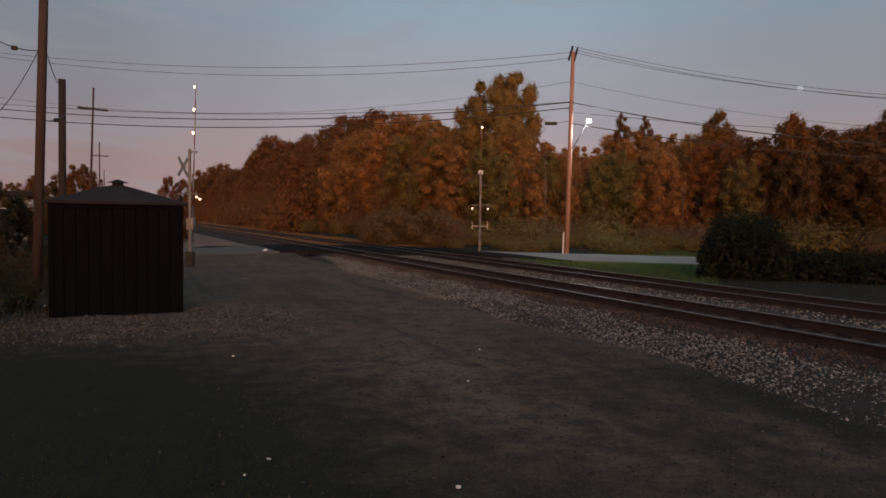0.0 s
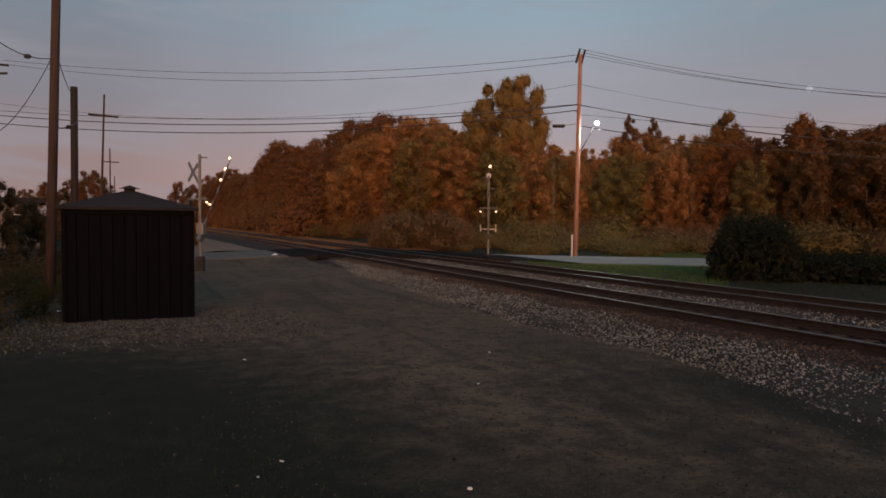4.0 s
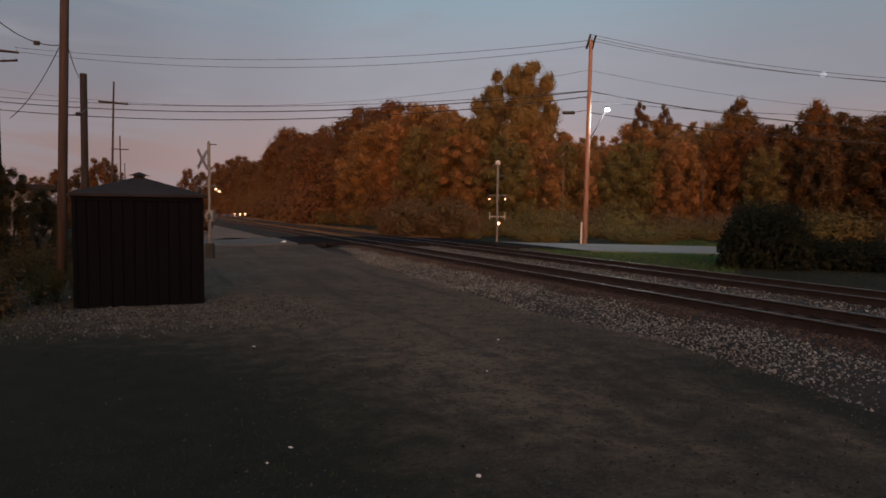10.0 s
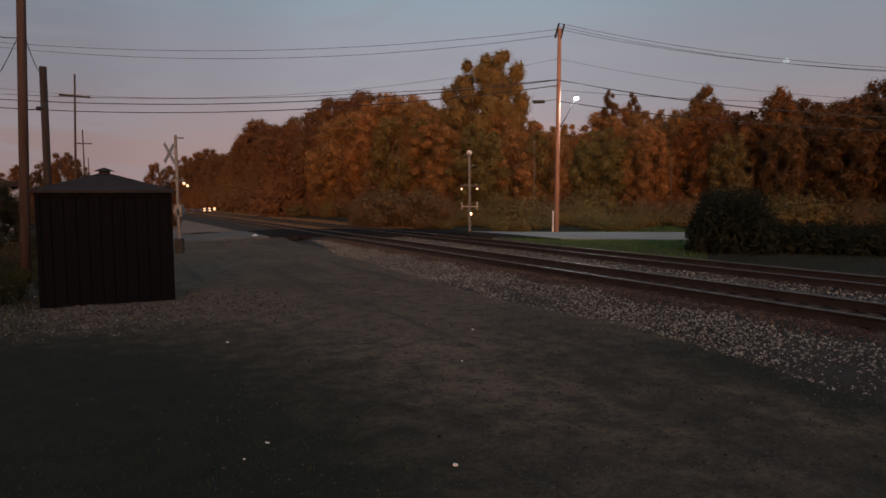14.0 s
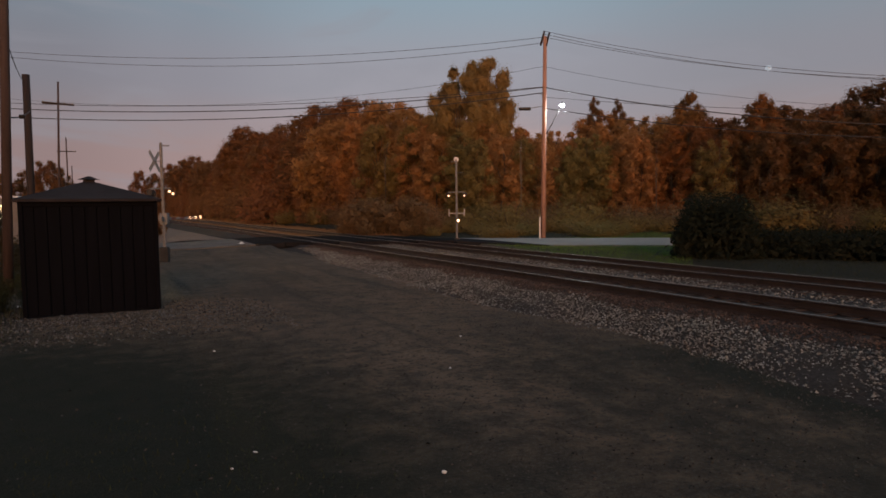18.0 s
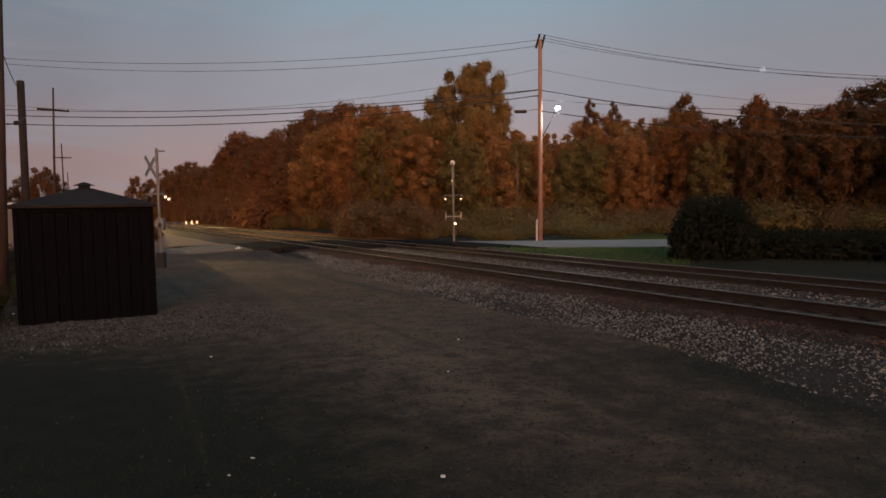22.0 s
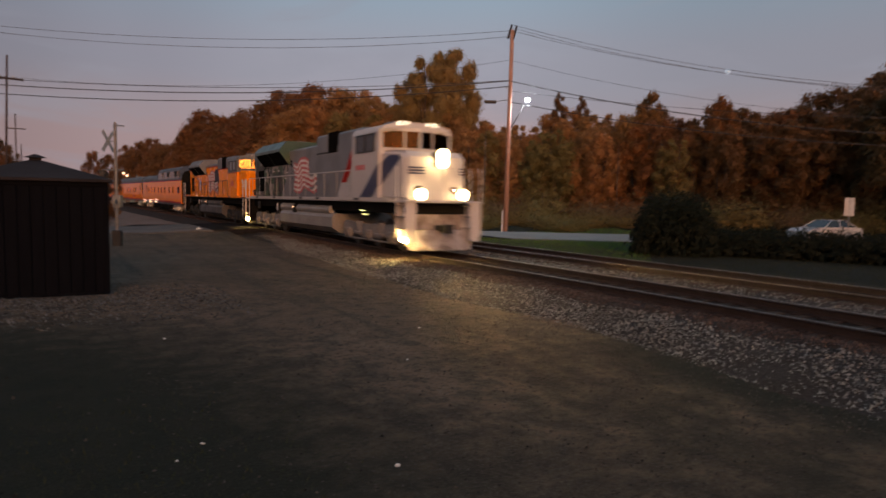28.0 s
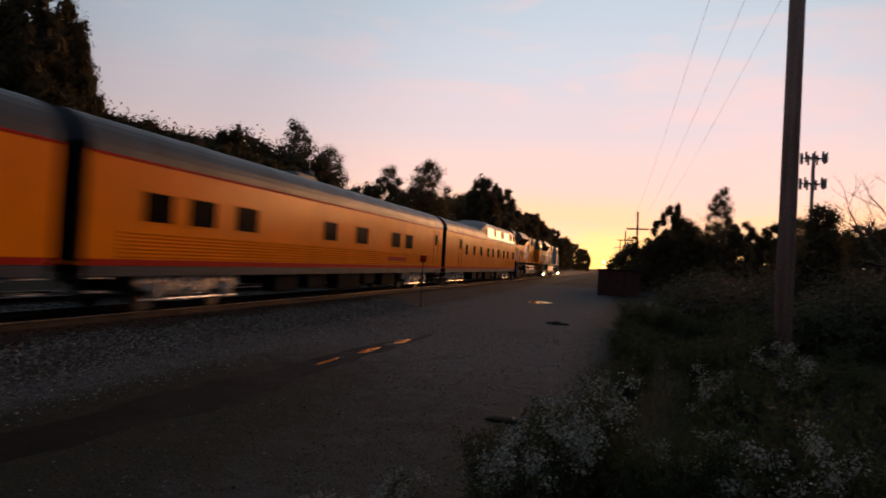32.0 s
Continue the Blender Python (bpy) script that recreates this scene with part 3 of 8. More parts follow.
track_2 = build_track("track_2", TRACK_2)


# ---- the road and the level crossing ----
def strip(pts, half, z, thick, bm, zf=None):
    """A road body along pts."""
    rows = []
    for i, (x, y) in enumerate(pts):
        x0, y0 = pts[max(0, i - 1)]
        x1, y1 = pts[min(len(pts) - 1, i + 1)]
        d = Vector((x1 - x0, y1 - y0)).normalized()
        n = Vector((0, 1 / max(0.5, d.x)))
        h = zf(x, y) if zf else z
        rows.append([bm.verts.new((x + n.x * o, y + n.y * o, h + q)) for o, q in ((-half, -thick), (-half, 0), (0, 0.03), (half, 0), (half, -thick))])
    for a, b in zip(rows, rows[1:]):
        for i in range(4):
            bm.faces.new((a[i], b[i], b[i + 1], a[i + 1]))
    bm.faces.new(rows[0])
    bm.faces.new(rows[-1][::-1])


def fine_road(lo, hi, step=1.0):
    return [(x, road_y(x)) for x in np.arange(lo, hi + 0.01, step)]


bm = bmesh.new()
strip(fine_road(-160, -12, 8) + fine_road(-10, 7.0) + [(7.4, road_y(7.4))], ROAD_HALF, 0, 0.3, bm, road_z)
tagged(part("road_west", bm, M_asphalt), "dark worn asphalt road leading up to the level crossing", "road", kind="structure")
# paler than the asphalt, with some lamplight put into its colour
bm = bmesh.new()
strip(fine_road(21.8, 60) + fine_road(64, 140, 6), ROAD_HALF, 0, 0.3, bm, road_z)
tagged(part("road_east", bm, M_lamplit_concrete), "pale road curving away from the level crossing, its tone partly lamplight", "road", kind="structure")

for lo, hi in ((7.4, 9.0), (17.8, 21.8)):
    bm = bmesh.new()
    strip(fine_road(lo, hi, 0.4 if lo < 8 else 0.5), ROAD_HALF, 0, 0.3, bm, road_z)
    tagged(part("road_apron", bm, M_apron), "nearly black fresh asphalt beside the rails of the crossing", "road", kind="structure")
bm = bmesh.new()
rows = []
for y in [51 + 3.0 * k for k in range(20)] + [115 + 14.0 * k for k in range(14)]:
    bx_, bz_ = bend(y)
    half = 2.6 + 0.5 * noise.noise((y * 0.2, 1.0, 4.0))
    rows.append([bm.verts.new((5.6 + bx_ + o * half, y, 0.10 + 0.5 * bz_ + (0.03 if abs(o) < 1 else -0.12))) for o in (-1, -0.5, 0, 0.5, 1)])
for a, b in zip(rows, rows[1:]):
    for i in range(4):
        bm.faces.new((a[i], a[i + 1], b[i + 1], b[i]))
tagged(part("gravel_track", bm, M_palegravel, smooth=True), "pale gravel track running beside the line past the crossing", "road", kind="structure")
crossing = thing("level_crossing", "dark rubber and asphalt panels of a level crossing between the rails", "level crossing", kind="structure")
for lo, hi in ((9.0, 10.46), (10.66, 11.91), (12.11, 14.57), (14.77, 16.03), (16.23, 17.8)):
    n = 3
    for k in range(n):
        w = ROAD_HALF * 2 / n * 1.15
        o = -ROAD_HALF * 1.15 + w * (k + 0.5)
        pb = bmesh.new()
        y0, y1 = road_y(lo), road_y(hi)
        prof = [(lo, y0 + o - w / 2 + 0.02), (hi, y1 + o - w / 2 + 0.02), (hi, y1 + o + w / 2 - 0.02), (lo, y0 + o + w / 2 - 0.02)]
        prism(pb, prof, "z", 0.14, 0.375)
        part("crossing_panel", pb, M_panel, crossing)

# ---- the relay hut beside the line ----
def build_hut():
    """A dark boarded hut with a low hipped roof and a vent cap."""
    hut = thing("relay_hut", "dark-stained boarded relay hut with a low hipped roof and vent cap", "hut", pose(-0.545, 17.05, 0, 0, 0, 2))
    w, dpt, h = 2.54, 2.5, 2.52
    bm = bmesh.new()
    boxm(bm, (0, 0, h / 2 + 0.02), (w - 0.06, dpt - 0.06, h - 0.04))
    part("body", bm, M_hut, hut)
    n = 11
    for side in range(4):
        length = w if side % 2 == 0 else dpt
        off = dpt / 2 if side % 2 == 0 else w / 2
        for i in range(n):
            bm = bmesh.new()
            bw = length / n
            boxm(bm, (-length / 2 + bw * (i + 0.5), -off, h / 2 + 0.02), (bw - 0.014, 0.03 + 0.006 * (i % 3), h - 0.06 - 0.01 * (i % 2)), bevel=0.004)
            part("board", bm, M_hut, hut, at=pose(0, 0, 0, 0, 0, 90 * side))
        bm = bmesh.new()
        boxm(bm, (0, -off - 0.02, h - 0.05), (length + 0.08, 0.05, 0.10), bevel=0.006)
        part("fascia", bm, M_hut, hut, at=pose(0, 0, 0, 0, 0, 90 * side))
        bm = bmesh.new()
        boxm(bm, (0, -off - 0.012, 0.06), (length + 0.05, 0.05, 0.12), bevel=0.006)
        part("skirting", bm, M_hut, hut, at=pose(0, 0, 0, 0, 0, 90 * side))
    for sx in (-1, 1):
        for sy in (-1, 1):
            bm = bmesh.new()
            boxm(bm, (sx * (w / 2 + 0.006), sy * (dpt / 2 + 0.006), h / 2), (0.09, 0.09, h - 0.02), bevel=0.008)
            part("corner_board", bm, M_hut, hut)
    bm = bmesh.new()
    e, top = 0.14, 0.46
    b = [bm.verts.new((sx * (w / 2 + e), sy * (dpt / 2 + e), h - 0.005)) for sx, sy in ((-1, -1), (1, -1), (1, 1), (-1, 1))]
    b2 = [bm.verts.new((sx * (w / 2 + e), sy * (dpt / 2 + e), h + 0.055)) for sx, sy in ((-1, -1), (1, -1), (1, 1), (-1, 1))]
    t = [bm.verts.new((sx * 0.13, sy * 0.13, h + top)) for sx, sy in ((-1, -1), (1, -1), (1, 1), (-1, 1))]
    for i in range(4):
        j = (i + 1) % 4
        bm.faces.new((b[i], b[j], b2[j], b2[i]))
        bm.faces.new((b2[i], b2[j], t[j], t[i]))
    bm.faces.new(b[::-1])
    bm.faces.new(t)
    roof = part("roof", bm, M_hutroof, hut)
    bm = bmesh.new()
    boxm(bm, (0, 0, h + top + 0.03), (0.24, 0.24, 0.08))
    rod(bm, (0, 0, h + top + 0.06), (0, 0, h + top + 0.14), 0.24, 0.03, 4)
    part("vent_cap", bm, M_hutroof, roof)
    bm = bmesh.new()
    boxm(bm, (w / 2 + 0.06, -0.6, 1.0), (0.1, 0.16, 0.24), bevel=0.01)
    rod(bm, (w / 2 + 0.06, -0.6, 0.0), (w / 2 + 0.06, -0.6, 0.9), 0.025)
    part("junction_box", bm, M_black, hut)


build_hut()


# ---- poles and wires ----
def build_pole(name, label, x, y, h, r0, r1, material, lean=(0, 0), arms=(), yaw=0.0):
    p = thing(name, label, "utility pole", pose(x, y, -0.3, lean[0], lean[1], yaw), group="utility poles")
    bm = bmesh.new()
    rod(bm, (0, 0, 0), (0, 0, h + 0.3), r0, r1, 14)
    part("pole", bm, material, p, smooth=True)
    for z, length, tilt in arms:
        bm = bmesh.new()
        boxm(bm, (0, -r1 - 0.05, z + 0.3), (length, 0.10, 0.15), ry=tilt, bevel=0.01)
        arm = part("crossarm", bm, M_poledark, p)
        for u in (-0.46, -0.2, 0.2, 0.46):
            bm = bmesh.new()
            zz = z + 0.36 - math.sin(radians(tilt)) * u * length
            rod(bm, (u * length, -r1 - 0.05, zz), (u * length, -r1 - 0.05, zz + 0.14), 0.03, 0.045, 8)
            part("insulator", bm, M_metal, arm)
    return p


def wire(a, b, sag, r=0.012, n=18, label="thin dark overhead wire", heavy=False):
    cu = bpy.data.curves.new("overhead_wire", "CURVE")
    cu.dimensions, cu.bevel_depth, cu.bevel_resolution = "3D", r, 1
    sp = cu.splines.new("POLY")
    sp.points.add(n)
    for i in range(n + 1):
        t = i / n
        p = Vector(a).lerp(Vector(b), t)
        sp.points[i].co = (p.x, p.y, p.z - sag * 4 * t * (1 - t), 1)
    cu.materials.append(M_wire)
    ob = new("overhead_wire", cu)
    dg = bpy.context.evaluated_depsgraph_get()
    me = bpy.data.meshes.new_from_object(ob.evaluated_get(dg))
    bpy.data.objects.remove(ob)
    return tagged(new("overhead_wire", me), label, "wire", "overhead wires")



# the pole with the street lamp
MP = Vector((26.35, 36.5, 0))
main_pole = build_pole("utility_pole", "tall weathered utility pole carrying a lit street lamp", MP.x, MP.y, 13.9, 0.18, 0.125, M_pole, lean=(0, 0.8))
for sgn in (-1, 1):
    bm = bmesh.new()
    rod(bm, (sgn * 0.22 - 0.20, -0.1, 13.55), (sgn * 0.22 + 0.24, 0.12, 14.55), 0.075, 0.065, 8)
    part("top_brace", bm, M_poledark, main_pole)
bm = bmesh.new()
rod(bm, (0.1, -0.1, 7.6), (0.45, -0.35, 8.35), 0.035)
rod(bm, (0.45, -0.35, 8.35), (1.0, -0.6, 9.6), 0.025)
arm = part("lamp_arm", bm, M_poledark, main_pole)
bm = bmesh.new()
rod(bm, (1.05, -0.6, 9.76), (1.05, -0.6, 9.64), 0.09, 0.14, 14)
part("lamp_hood", bm, M_poledark, arm)
bm = bmesh.new()
bmesh.ops.create_uvsphere(bm, u_segments=14, v_segments=8, radius=0.15, matrix=Matrix.Translation((1.05, -0.6, 9.54)) @ Matrix.Diagonal((1, 1, 0.8, 1)))
part("lamp_globe", bm, M_lamp, arm, "glowing white lamp globe", smooth=True)
bm = bmesh.new()
rod(bm, (-0.05, 0.03, 9.20), (-0.10, 0.08, 10.25), 0.03)
rod(bm, (-0.10, 0.08, 10.25), (-0.34, 0.24, 10.42), 0.03)
rod(bm, (-0.05, 0.03, 9.50), (-0.75, 0.53, 9.38), 0.025)
arm2 = part("unlit_lamp_arm", bm, M_metal, main_pole)
bm = bmesh.new()
boxm(bm, (-1.08, 0.78, 9.34), (0.85, 0.30, 0.20), rz=-36, bevel=0.06)
part("unlit_lamp_head", bm, M_black, arm2, "dark unlit lamp head")
bm = bmesh.new()
rod(bm, (-0.42, -0.18, 0.3), (-0.42, -0.18, 1.9), 0.06, 0.06, 10)
part("conduit_guard", bm, M_white, main_pole)
lamp = new("street_light", bpy.data.lights.new("street_light", "POINT"))
lamp.data.energy, lamp.data.color, lamp.data.shadow_soft_size = 900.0, (0.86, 0.96, 1.0), 0.25
lamp.matrix_basis = Matrix.Translation((MP.x + 1.25, MP.y - 0.62, 8.75))

# poles along the road and along the line
L2 = Vector((-11.55, 58.8, 0))
build_pole("utility_pole", "slim utility pole with two crossarms beside the road", L2.x, L2.y, 14.4, 0.2, 0.13, M_poledark, arms=((14.1, 3.6, 4), (13.3, 3.4, -3)), yaw=-20)
build_pole("utility_pole", "thick bare leaning utility pole behind the hut", -2.84, 21.85, 12.5, 0.135, 0.11, M_polegrey, lean=(0, 1.8))
build_pole("utility_pole", "short dark creosoted pole stub behind the hut", -2.58, 25.9, 6.95, 0.125, 0.115, M_poledark, lean=(0, 0.4))
build_pole("utility_pole", "thin grey utility pole with one crossarm", -4.1, 59.9, 12.7, 0.10, 0.07, M_polegrey, arms=((10.95, 2.2, 0),), lean=(0, 1.9))
build_pole("utility_pole", "thin grey utility pole far along the line", -6.5, 118, 14.2, 0.13, 0.09, M_polegrey, arms=((12.0, 2.6, 0),))
build_pole("utility_pole", "thin grey utility pole far along the line", -9.2, 185, 14.0, 0.15, 0.10, M_polegrey, arms=((9.6, 3.2, 0),))
build_pole("utility_pole", "weathered utility pole beside the road bend", 68, -6, 12.5, 0.22, 0.15, M_pole, arms=((11.8, 2.6, 0),), yaw=40)
SP = Vector((-2.59, -11.8, 0))
build_pole("utility_pole", "thick weathered wooden utility pole standing in weeds", SP.x, SP.y, 10.5, 0.14, 0.115, M_polepale, lean=(0, 0.3), arms=((8.9, 2.3, 0),))
build_pole("utility_pole", "thin dark utility pole with one crossarm down the line", -1.62, -70, 8.15, 0.14, 0.10, M_poledark, arms=((6.35, 2.2, 0),), lean=(0, 0.8))
build_pole("utility_pole", "thin dark utility pole with one crossarm down the line", -0.6, -112, 8.6, 0.14, 0.10, M_poledark, arms=((7.0, 2.4, 0),))
build_pole("utility_pole", "thin dark utility pole with one crossarm down the line", 0.2, -160, 9.0, 0.14, 0.10, M_poledark, arms=((7.4, 2.4, 0),))

E2 = Vector((68, -6, 0))
top = MP + Vector((0.05, 0, 0))
# to the pole beside the road: height here, height there, sag, thickness
for z0, z1, off, sag, r in ((13.83, 14.50, 1.2, 1.10, 0.015), (13.45, 14.33, -1.2, 1.50, 0.015), (11.87, 11.30, 0.0, 1.80, 0.011), (10.50, 10.67, 0.0, 0.87, 0.020), (10.47, 10.32, 0.0, 1.06, 0.034), (10.10, 9.72, 0.0, 1.14, 0.033)):
    wire(top + Vector((0, 0, z0)), L2 + Vector((off, 0, z1)), sag, r, 24, "thick dark overhead cable" if r > 0.03 else "thin dark overhead wire")
for z0, z1, off, sag, r in ((14.25, 11.9, 1.0, 4.18, 0.014), (13.85, 11.7, -1.0, 4.03, 0.014), (14.05, 11.6, 0.0, 4.20, 0.014), (11.87, 10.4, 0.0, 3.96, 0.011), (10.47, 9.2, 0.0, 3.54, 0.034), (9.80, 8.8, 0.0, 1.97, 0.016), (9.05, 8.2, 0.0, 2.95, 0.030)):
    wire(top + Vector((0, 0, z0)), E2 + Vector((off, 0, z1)), sag, r, 24, "thick dark overhead cable" if r > 0.02 else "thin dark overhead wire")
for z0, z1 in ((10.67, 10.3), (10.27, 9.9), (9.66, 9.3), (14.5, 14.2), (14.33, 14.1)):
    wire(L2 + Vector((0, 0, z0)), Vector((-60, 66, z1)), 0.7, 0.03 if z0 < 11 else 0.015, label="thick dark overhead cable" if z0 < 11 else "thin dark overhead wire")
LP = Vector((-2.62, 21.85, 0))
wire(LP + Vector((0.1, 0, 7.02)), Vector((-5.9, 20.9, 10.1)), 1.1, 0.014)
wire(LP + Vector((-0.1, 0, 6.95)), Vector((-4.6, 25.2, 5.2)), 0.25, 0.012)
wire(LP + Vector((0.1, 0, 6.98)), Vector((-2.62, 25.9, 6.75)), 0.12, 0.012)
wire(LP + Vector((0, 0, 5.0)), Vector((-2.45, 25.9, 5.75)), 0.1, 0.02)
for k in (-1, 0, 1):
    wire(SP + Vector((0.8 * k, -0.2, 9.05)), Vector((-1.62 + 0.9 * k, -70.2, 6.5)), 0.7, 0.004)
    wire(SP + Vector((0.8 * k, -0.2, 9.05)), Vector((-2.6 + 0.3 * k, 21.85, 10.6)), 0.6, 0.004)


def connector(p, label="small dark cable clamp on a wire"):
    c = thing("cable_clamp", label, "clamp", Matrix.Translation(p))
    bm = bmesh.new()
    boxm(bm, (0, 0, 0), (0.16, 0.1, 0.12), rx=20, bevel=0.02)
    part("body", bm, M_black, c)


connector((-3.26, 21.64, 6.93))
connector((-2.42, 23.2, 5.2))


# ---- crossing signals with gates ----
def rods_early(a, b, r):
    bm = bmesh.new()
    rod(bm, a, b, r, r, 6)
    return bm


def signal_lamp(parent, p, face, lit=True, r=0.10):
    """A round lamp with a black backing disc and hood."""
    d = Vector(face).normalized()
    bm = bmesh.new()
    rod(bm, Vector(p) - d * 0.03, Vector(p), r * 1.7, r * 1.7, 18)
    disc = part("backing_disc", bm, M_black, parent)
    bm = bmesh.new()
    rod(bm, Vector(p), Vector(p) + d * 0.05, r * 0.66, r * 0.66, 16)
    part("lens", bm, M_sig_red if lit else M_black, disc, "lit red lens" if lit else "dark lens")
    bm = bmesh.new()
    rod(bm, Vector(p) - d * 0.22, Vector(p) - d * 0.03, r * 0.8, r * 1.1, 12)
    part("housing", bm, M_black, disc)


def build_signal(x, y, yaw, label, crossbuck=True, height=4.65, lift=0.0, motor_z=1.12, lamp_z=2.86):
    """The mast of a crossing signal; the road lies towards local +y."""
    sgn = thing("crossing_signal", label, "crossing signal", pose(x, y, lift, 0, 0, yaw), group="crossing signals")
    bm = bmesh.new()
    rod(bm, (0, 0, -0.2 - lift), (0, 0, height), 0.075, 0.068, 12)
    part("mast", bm, M_mast, sgn)
    bm = bmesh.new()
    boxm(bm, (0, 0, 0.12 - lift / 2), (0.36, 0.36, 0.42 + lift), bevel=0.03)
    part("foundation", bm, M_footing, sgn)
    bm = bmesh.new()
    boxm(bm, (0, 0.16, motor_z), (0.34, 0.42, 0.55) if crossbuck else (0.16, 0.30, 0.26), bevel=0.03)
    part("gate_motor", bm, M_mast, sgn)
    if not crossbuck:
        bm = bmesh.new()
        boxm(bm, (0, 0, motor_z + 0.35), (1.05, 0.07, 0.07), bevel=0.01)
        for sx in (-1, 1):
            boxm(bm, (sx * 0.50, 0, motor_z + 0.40), (0.07, 0.09, 0.50), bevel=0.01)
        part("gate_yoke", bm, M_metal, sgn)
        bm = bmesh.new()
        bmesh.ops.create_uvsphere(bm, u_segments=14, v_segments=8, radius=0.17, matrix=Matrix.Translation((0, -0.05, height + 0.12)) @ Matrix.Diagonal((1, 0.5, 1, 1)))
        part("bell_gong", bm, M_white, sgn, "pale round crossing bell", smooth=True)
    bm = bmesh.new()
    out = 0.34 if crossbuck else 0.55
    rod(bm, (-0.55, 0, lamp_z), (out, 0, lamp_z), 0.035, n=8)
    boxm(bm, (0, 0, lamp_z), (0.16, 0.16, 0.18), bevel=0.02)
    part("lamp_bracket", bm, M_mast, sgn)
    for lx, lit in ((-0.55, not crossbuck), (out, True)):
        signal_lamp(sgn, (lx, -0.10, lamp_z - 0.14), (0, -1, 0), lit, 0.075 if crossbuck else 0.085)
        signal_lamp(sgn, (lx * 0.92 + (0.16 if crossbuck and lx > 0 else 0), -0.06 if crossbuck and lx > 0 else 0.14, lamp_z - 0.24), (0.1, -1, 0) if crossbuck and lx > 0 else (0.2, 1, 0), not crossbuck or lx > 0, 0.075 if not crossbuck or lx > 0 else 0.12)
    if crossbuck:
        for tilt in (-45, 45):
            bm = bmesh.new()
            boxm(bm, (0, -0.09 - (0.012 if tilt > 0 else 0), height - 0.72), (1.22, 0.012, 0.20), ry=tilt, bevel=0.002)
            part("crossbuck_blade", bm, M_backplate, sgn, "bare grey back of a crossbuck blade", at=pose(-0.40, 0.05, 0, 0, 0, 78))
    bm = bmesh.new()
    rod(bm, (0, 0, height), (0, 0.0, height + 0.12), 0.075, 0.05, 12)
    rod(bm, (0, 0, height - 0.02), (0.34, 0.1, height - 0.02), 0.03)
    part("bell", bm, M_mast, sgn)
    part("sign_bracket", rods_early((-0.40, 0.0, height - 0.72), (0.0, 0.0, height - 0.72), 0.02), M_mast, sgn)
    return sgn


def build_gate(sgn, length, lights):
    """The arm turns about the motor's axle; it lies along local +z when raised."""
    g = new("gate_arm")
    g.parent = sgn
    bm = bmesh.new()
    boxm(bm, (0, 0, -0.35), (0.10, 0.14, 0.9), bevel=0.01)
    boxm(bm, (0, 0, -0.75), (0.16, 0.20, 0.32), bevel=0.02)
    part("counterweight", bm, M_mast, g)
    n = 9
    for i in range(n):
        a, b = 0.1 + (length - 0.1) * i / n, 0.1 + (length - 0.1) * (i + 1) / n
        w0 = 0.12 - 0.05 * i / n
        bm = bmesh.new()
        boxm(bm, (0, 0, (a + b) / 2), (0.03, w0, b - a), bevel=0.004)
        part("striped_section", bm, M_gatered if i % 2 else M_gatewhite, g)
    for h in lights:
        bm = bmesh.new()
        bmesh.ops.create_uvsphere(bm, u_segments=10, v_segments=6, radius=0.07, matrix=Matrix.Translation((-0.05, 0, h)))
        part("gate_light", bm, M_gate_light, g, "lit gate lamp", smooth=True)
    return g


signal_1 = build_signal(1.93, 31.95, -20, "grey crossing signal mast with crossbuck, lamps and gate arm", height=4.95, lift=0.35, motor_z=1.61, lamp_z=2.99)
gate_1 = build_gate(signal_1, 6.6, (4.3, 5.4, 6.5))
signal_2 = build_signal(20.05, 37.4, 152, "grey crossing signal mast with gate arm across the tracks", crossbuck=False, height=5.35, motor_z=1.60, lamp_z=3.34)
gate_2 = build_gate(signal_2, 6.9, (6.7,))


# ---- trees and brush ----
def outward(v):
    return v / (np.linalg.norm(v, axis=1)[:, None] + 1e-9)


def leaf_arrays(centres, size, gen, flat=0.35, out=None):
    """Small four-cornered leaf sprays at the given places, turned every way or mostly outwards."""
    n = len(centres)
    nrm = gen.normal(size=(n, 3)) * (1, 1, 1 - flat) + (0, 0, flat)
    if out is not None:
        nrm = nrm * 0.36 + out
    nrm /= np.linalg.norm(nrm, axis=1)[:, None] + 1e-9
    ref = gen.normal(size=(n, 3))
    u = np.cross(nrm, ref)
    u /= np.linalg.norm(u, axis=1)[:, None] + 1e-9
    w = np.cross(nrm, u)
    s = (size * gen.uniform(0.55, 1.35, n))[:, None]
    k = gen.uniform(0.45, 0.8, n)[:, None]
    bend = nrm * s * gen.uniform(-0.35, 0.35, n)[:, None]
    v = np.stack([centres - u * s, centres - w * s * k + bend, centres + u * s * gen.uniform(0.7, 1.1, n)[:, None], centres + w * s * k + bend], 1)
    return v.reshape(-1, 3)


def leaf_mesh(name, verts, material, three=False):
    if three:
        v = verts.reshape(-1, 4, 3)[:, :3].reshape(-1, 3)
        return quick(name, v.tolist(), np.arange(len(v)).reshape(-1, 3).tolist(), material)
    n = len(verts) // 4
    f = np.arange(n * 4).reshape(n, 4)
    return quick(name, verts.tolist(), f.tolist(), material)


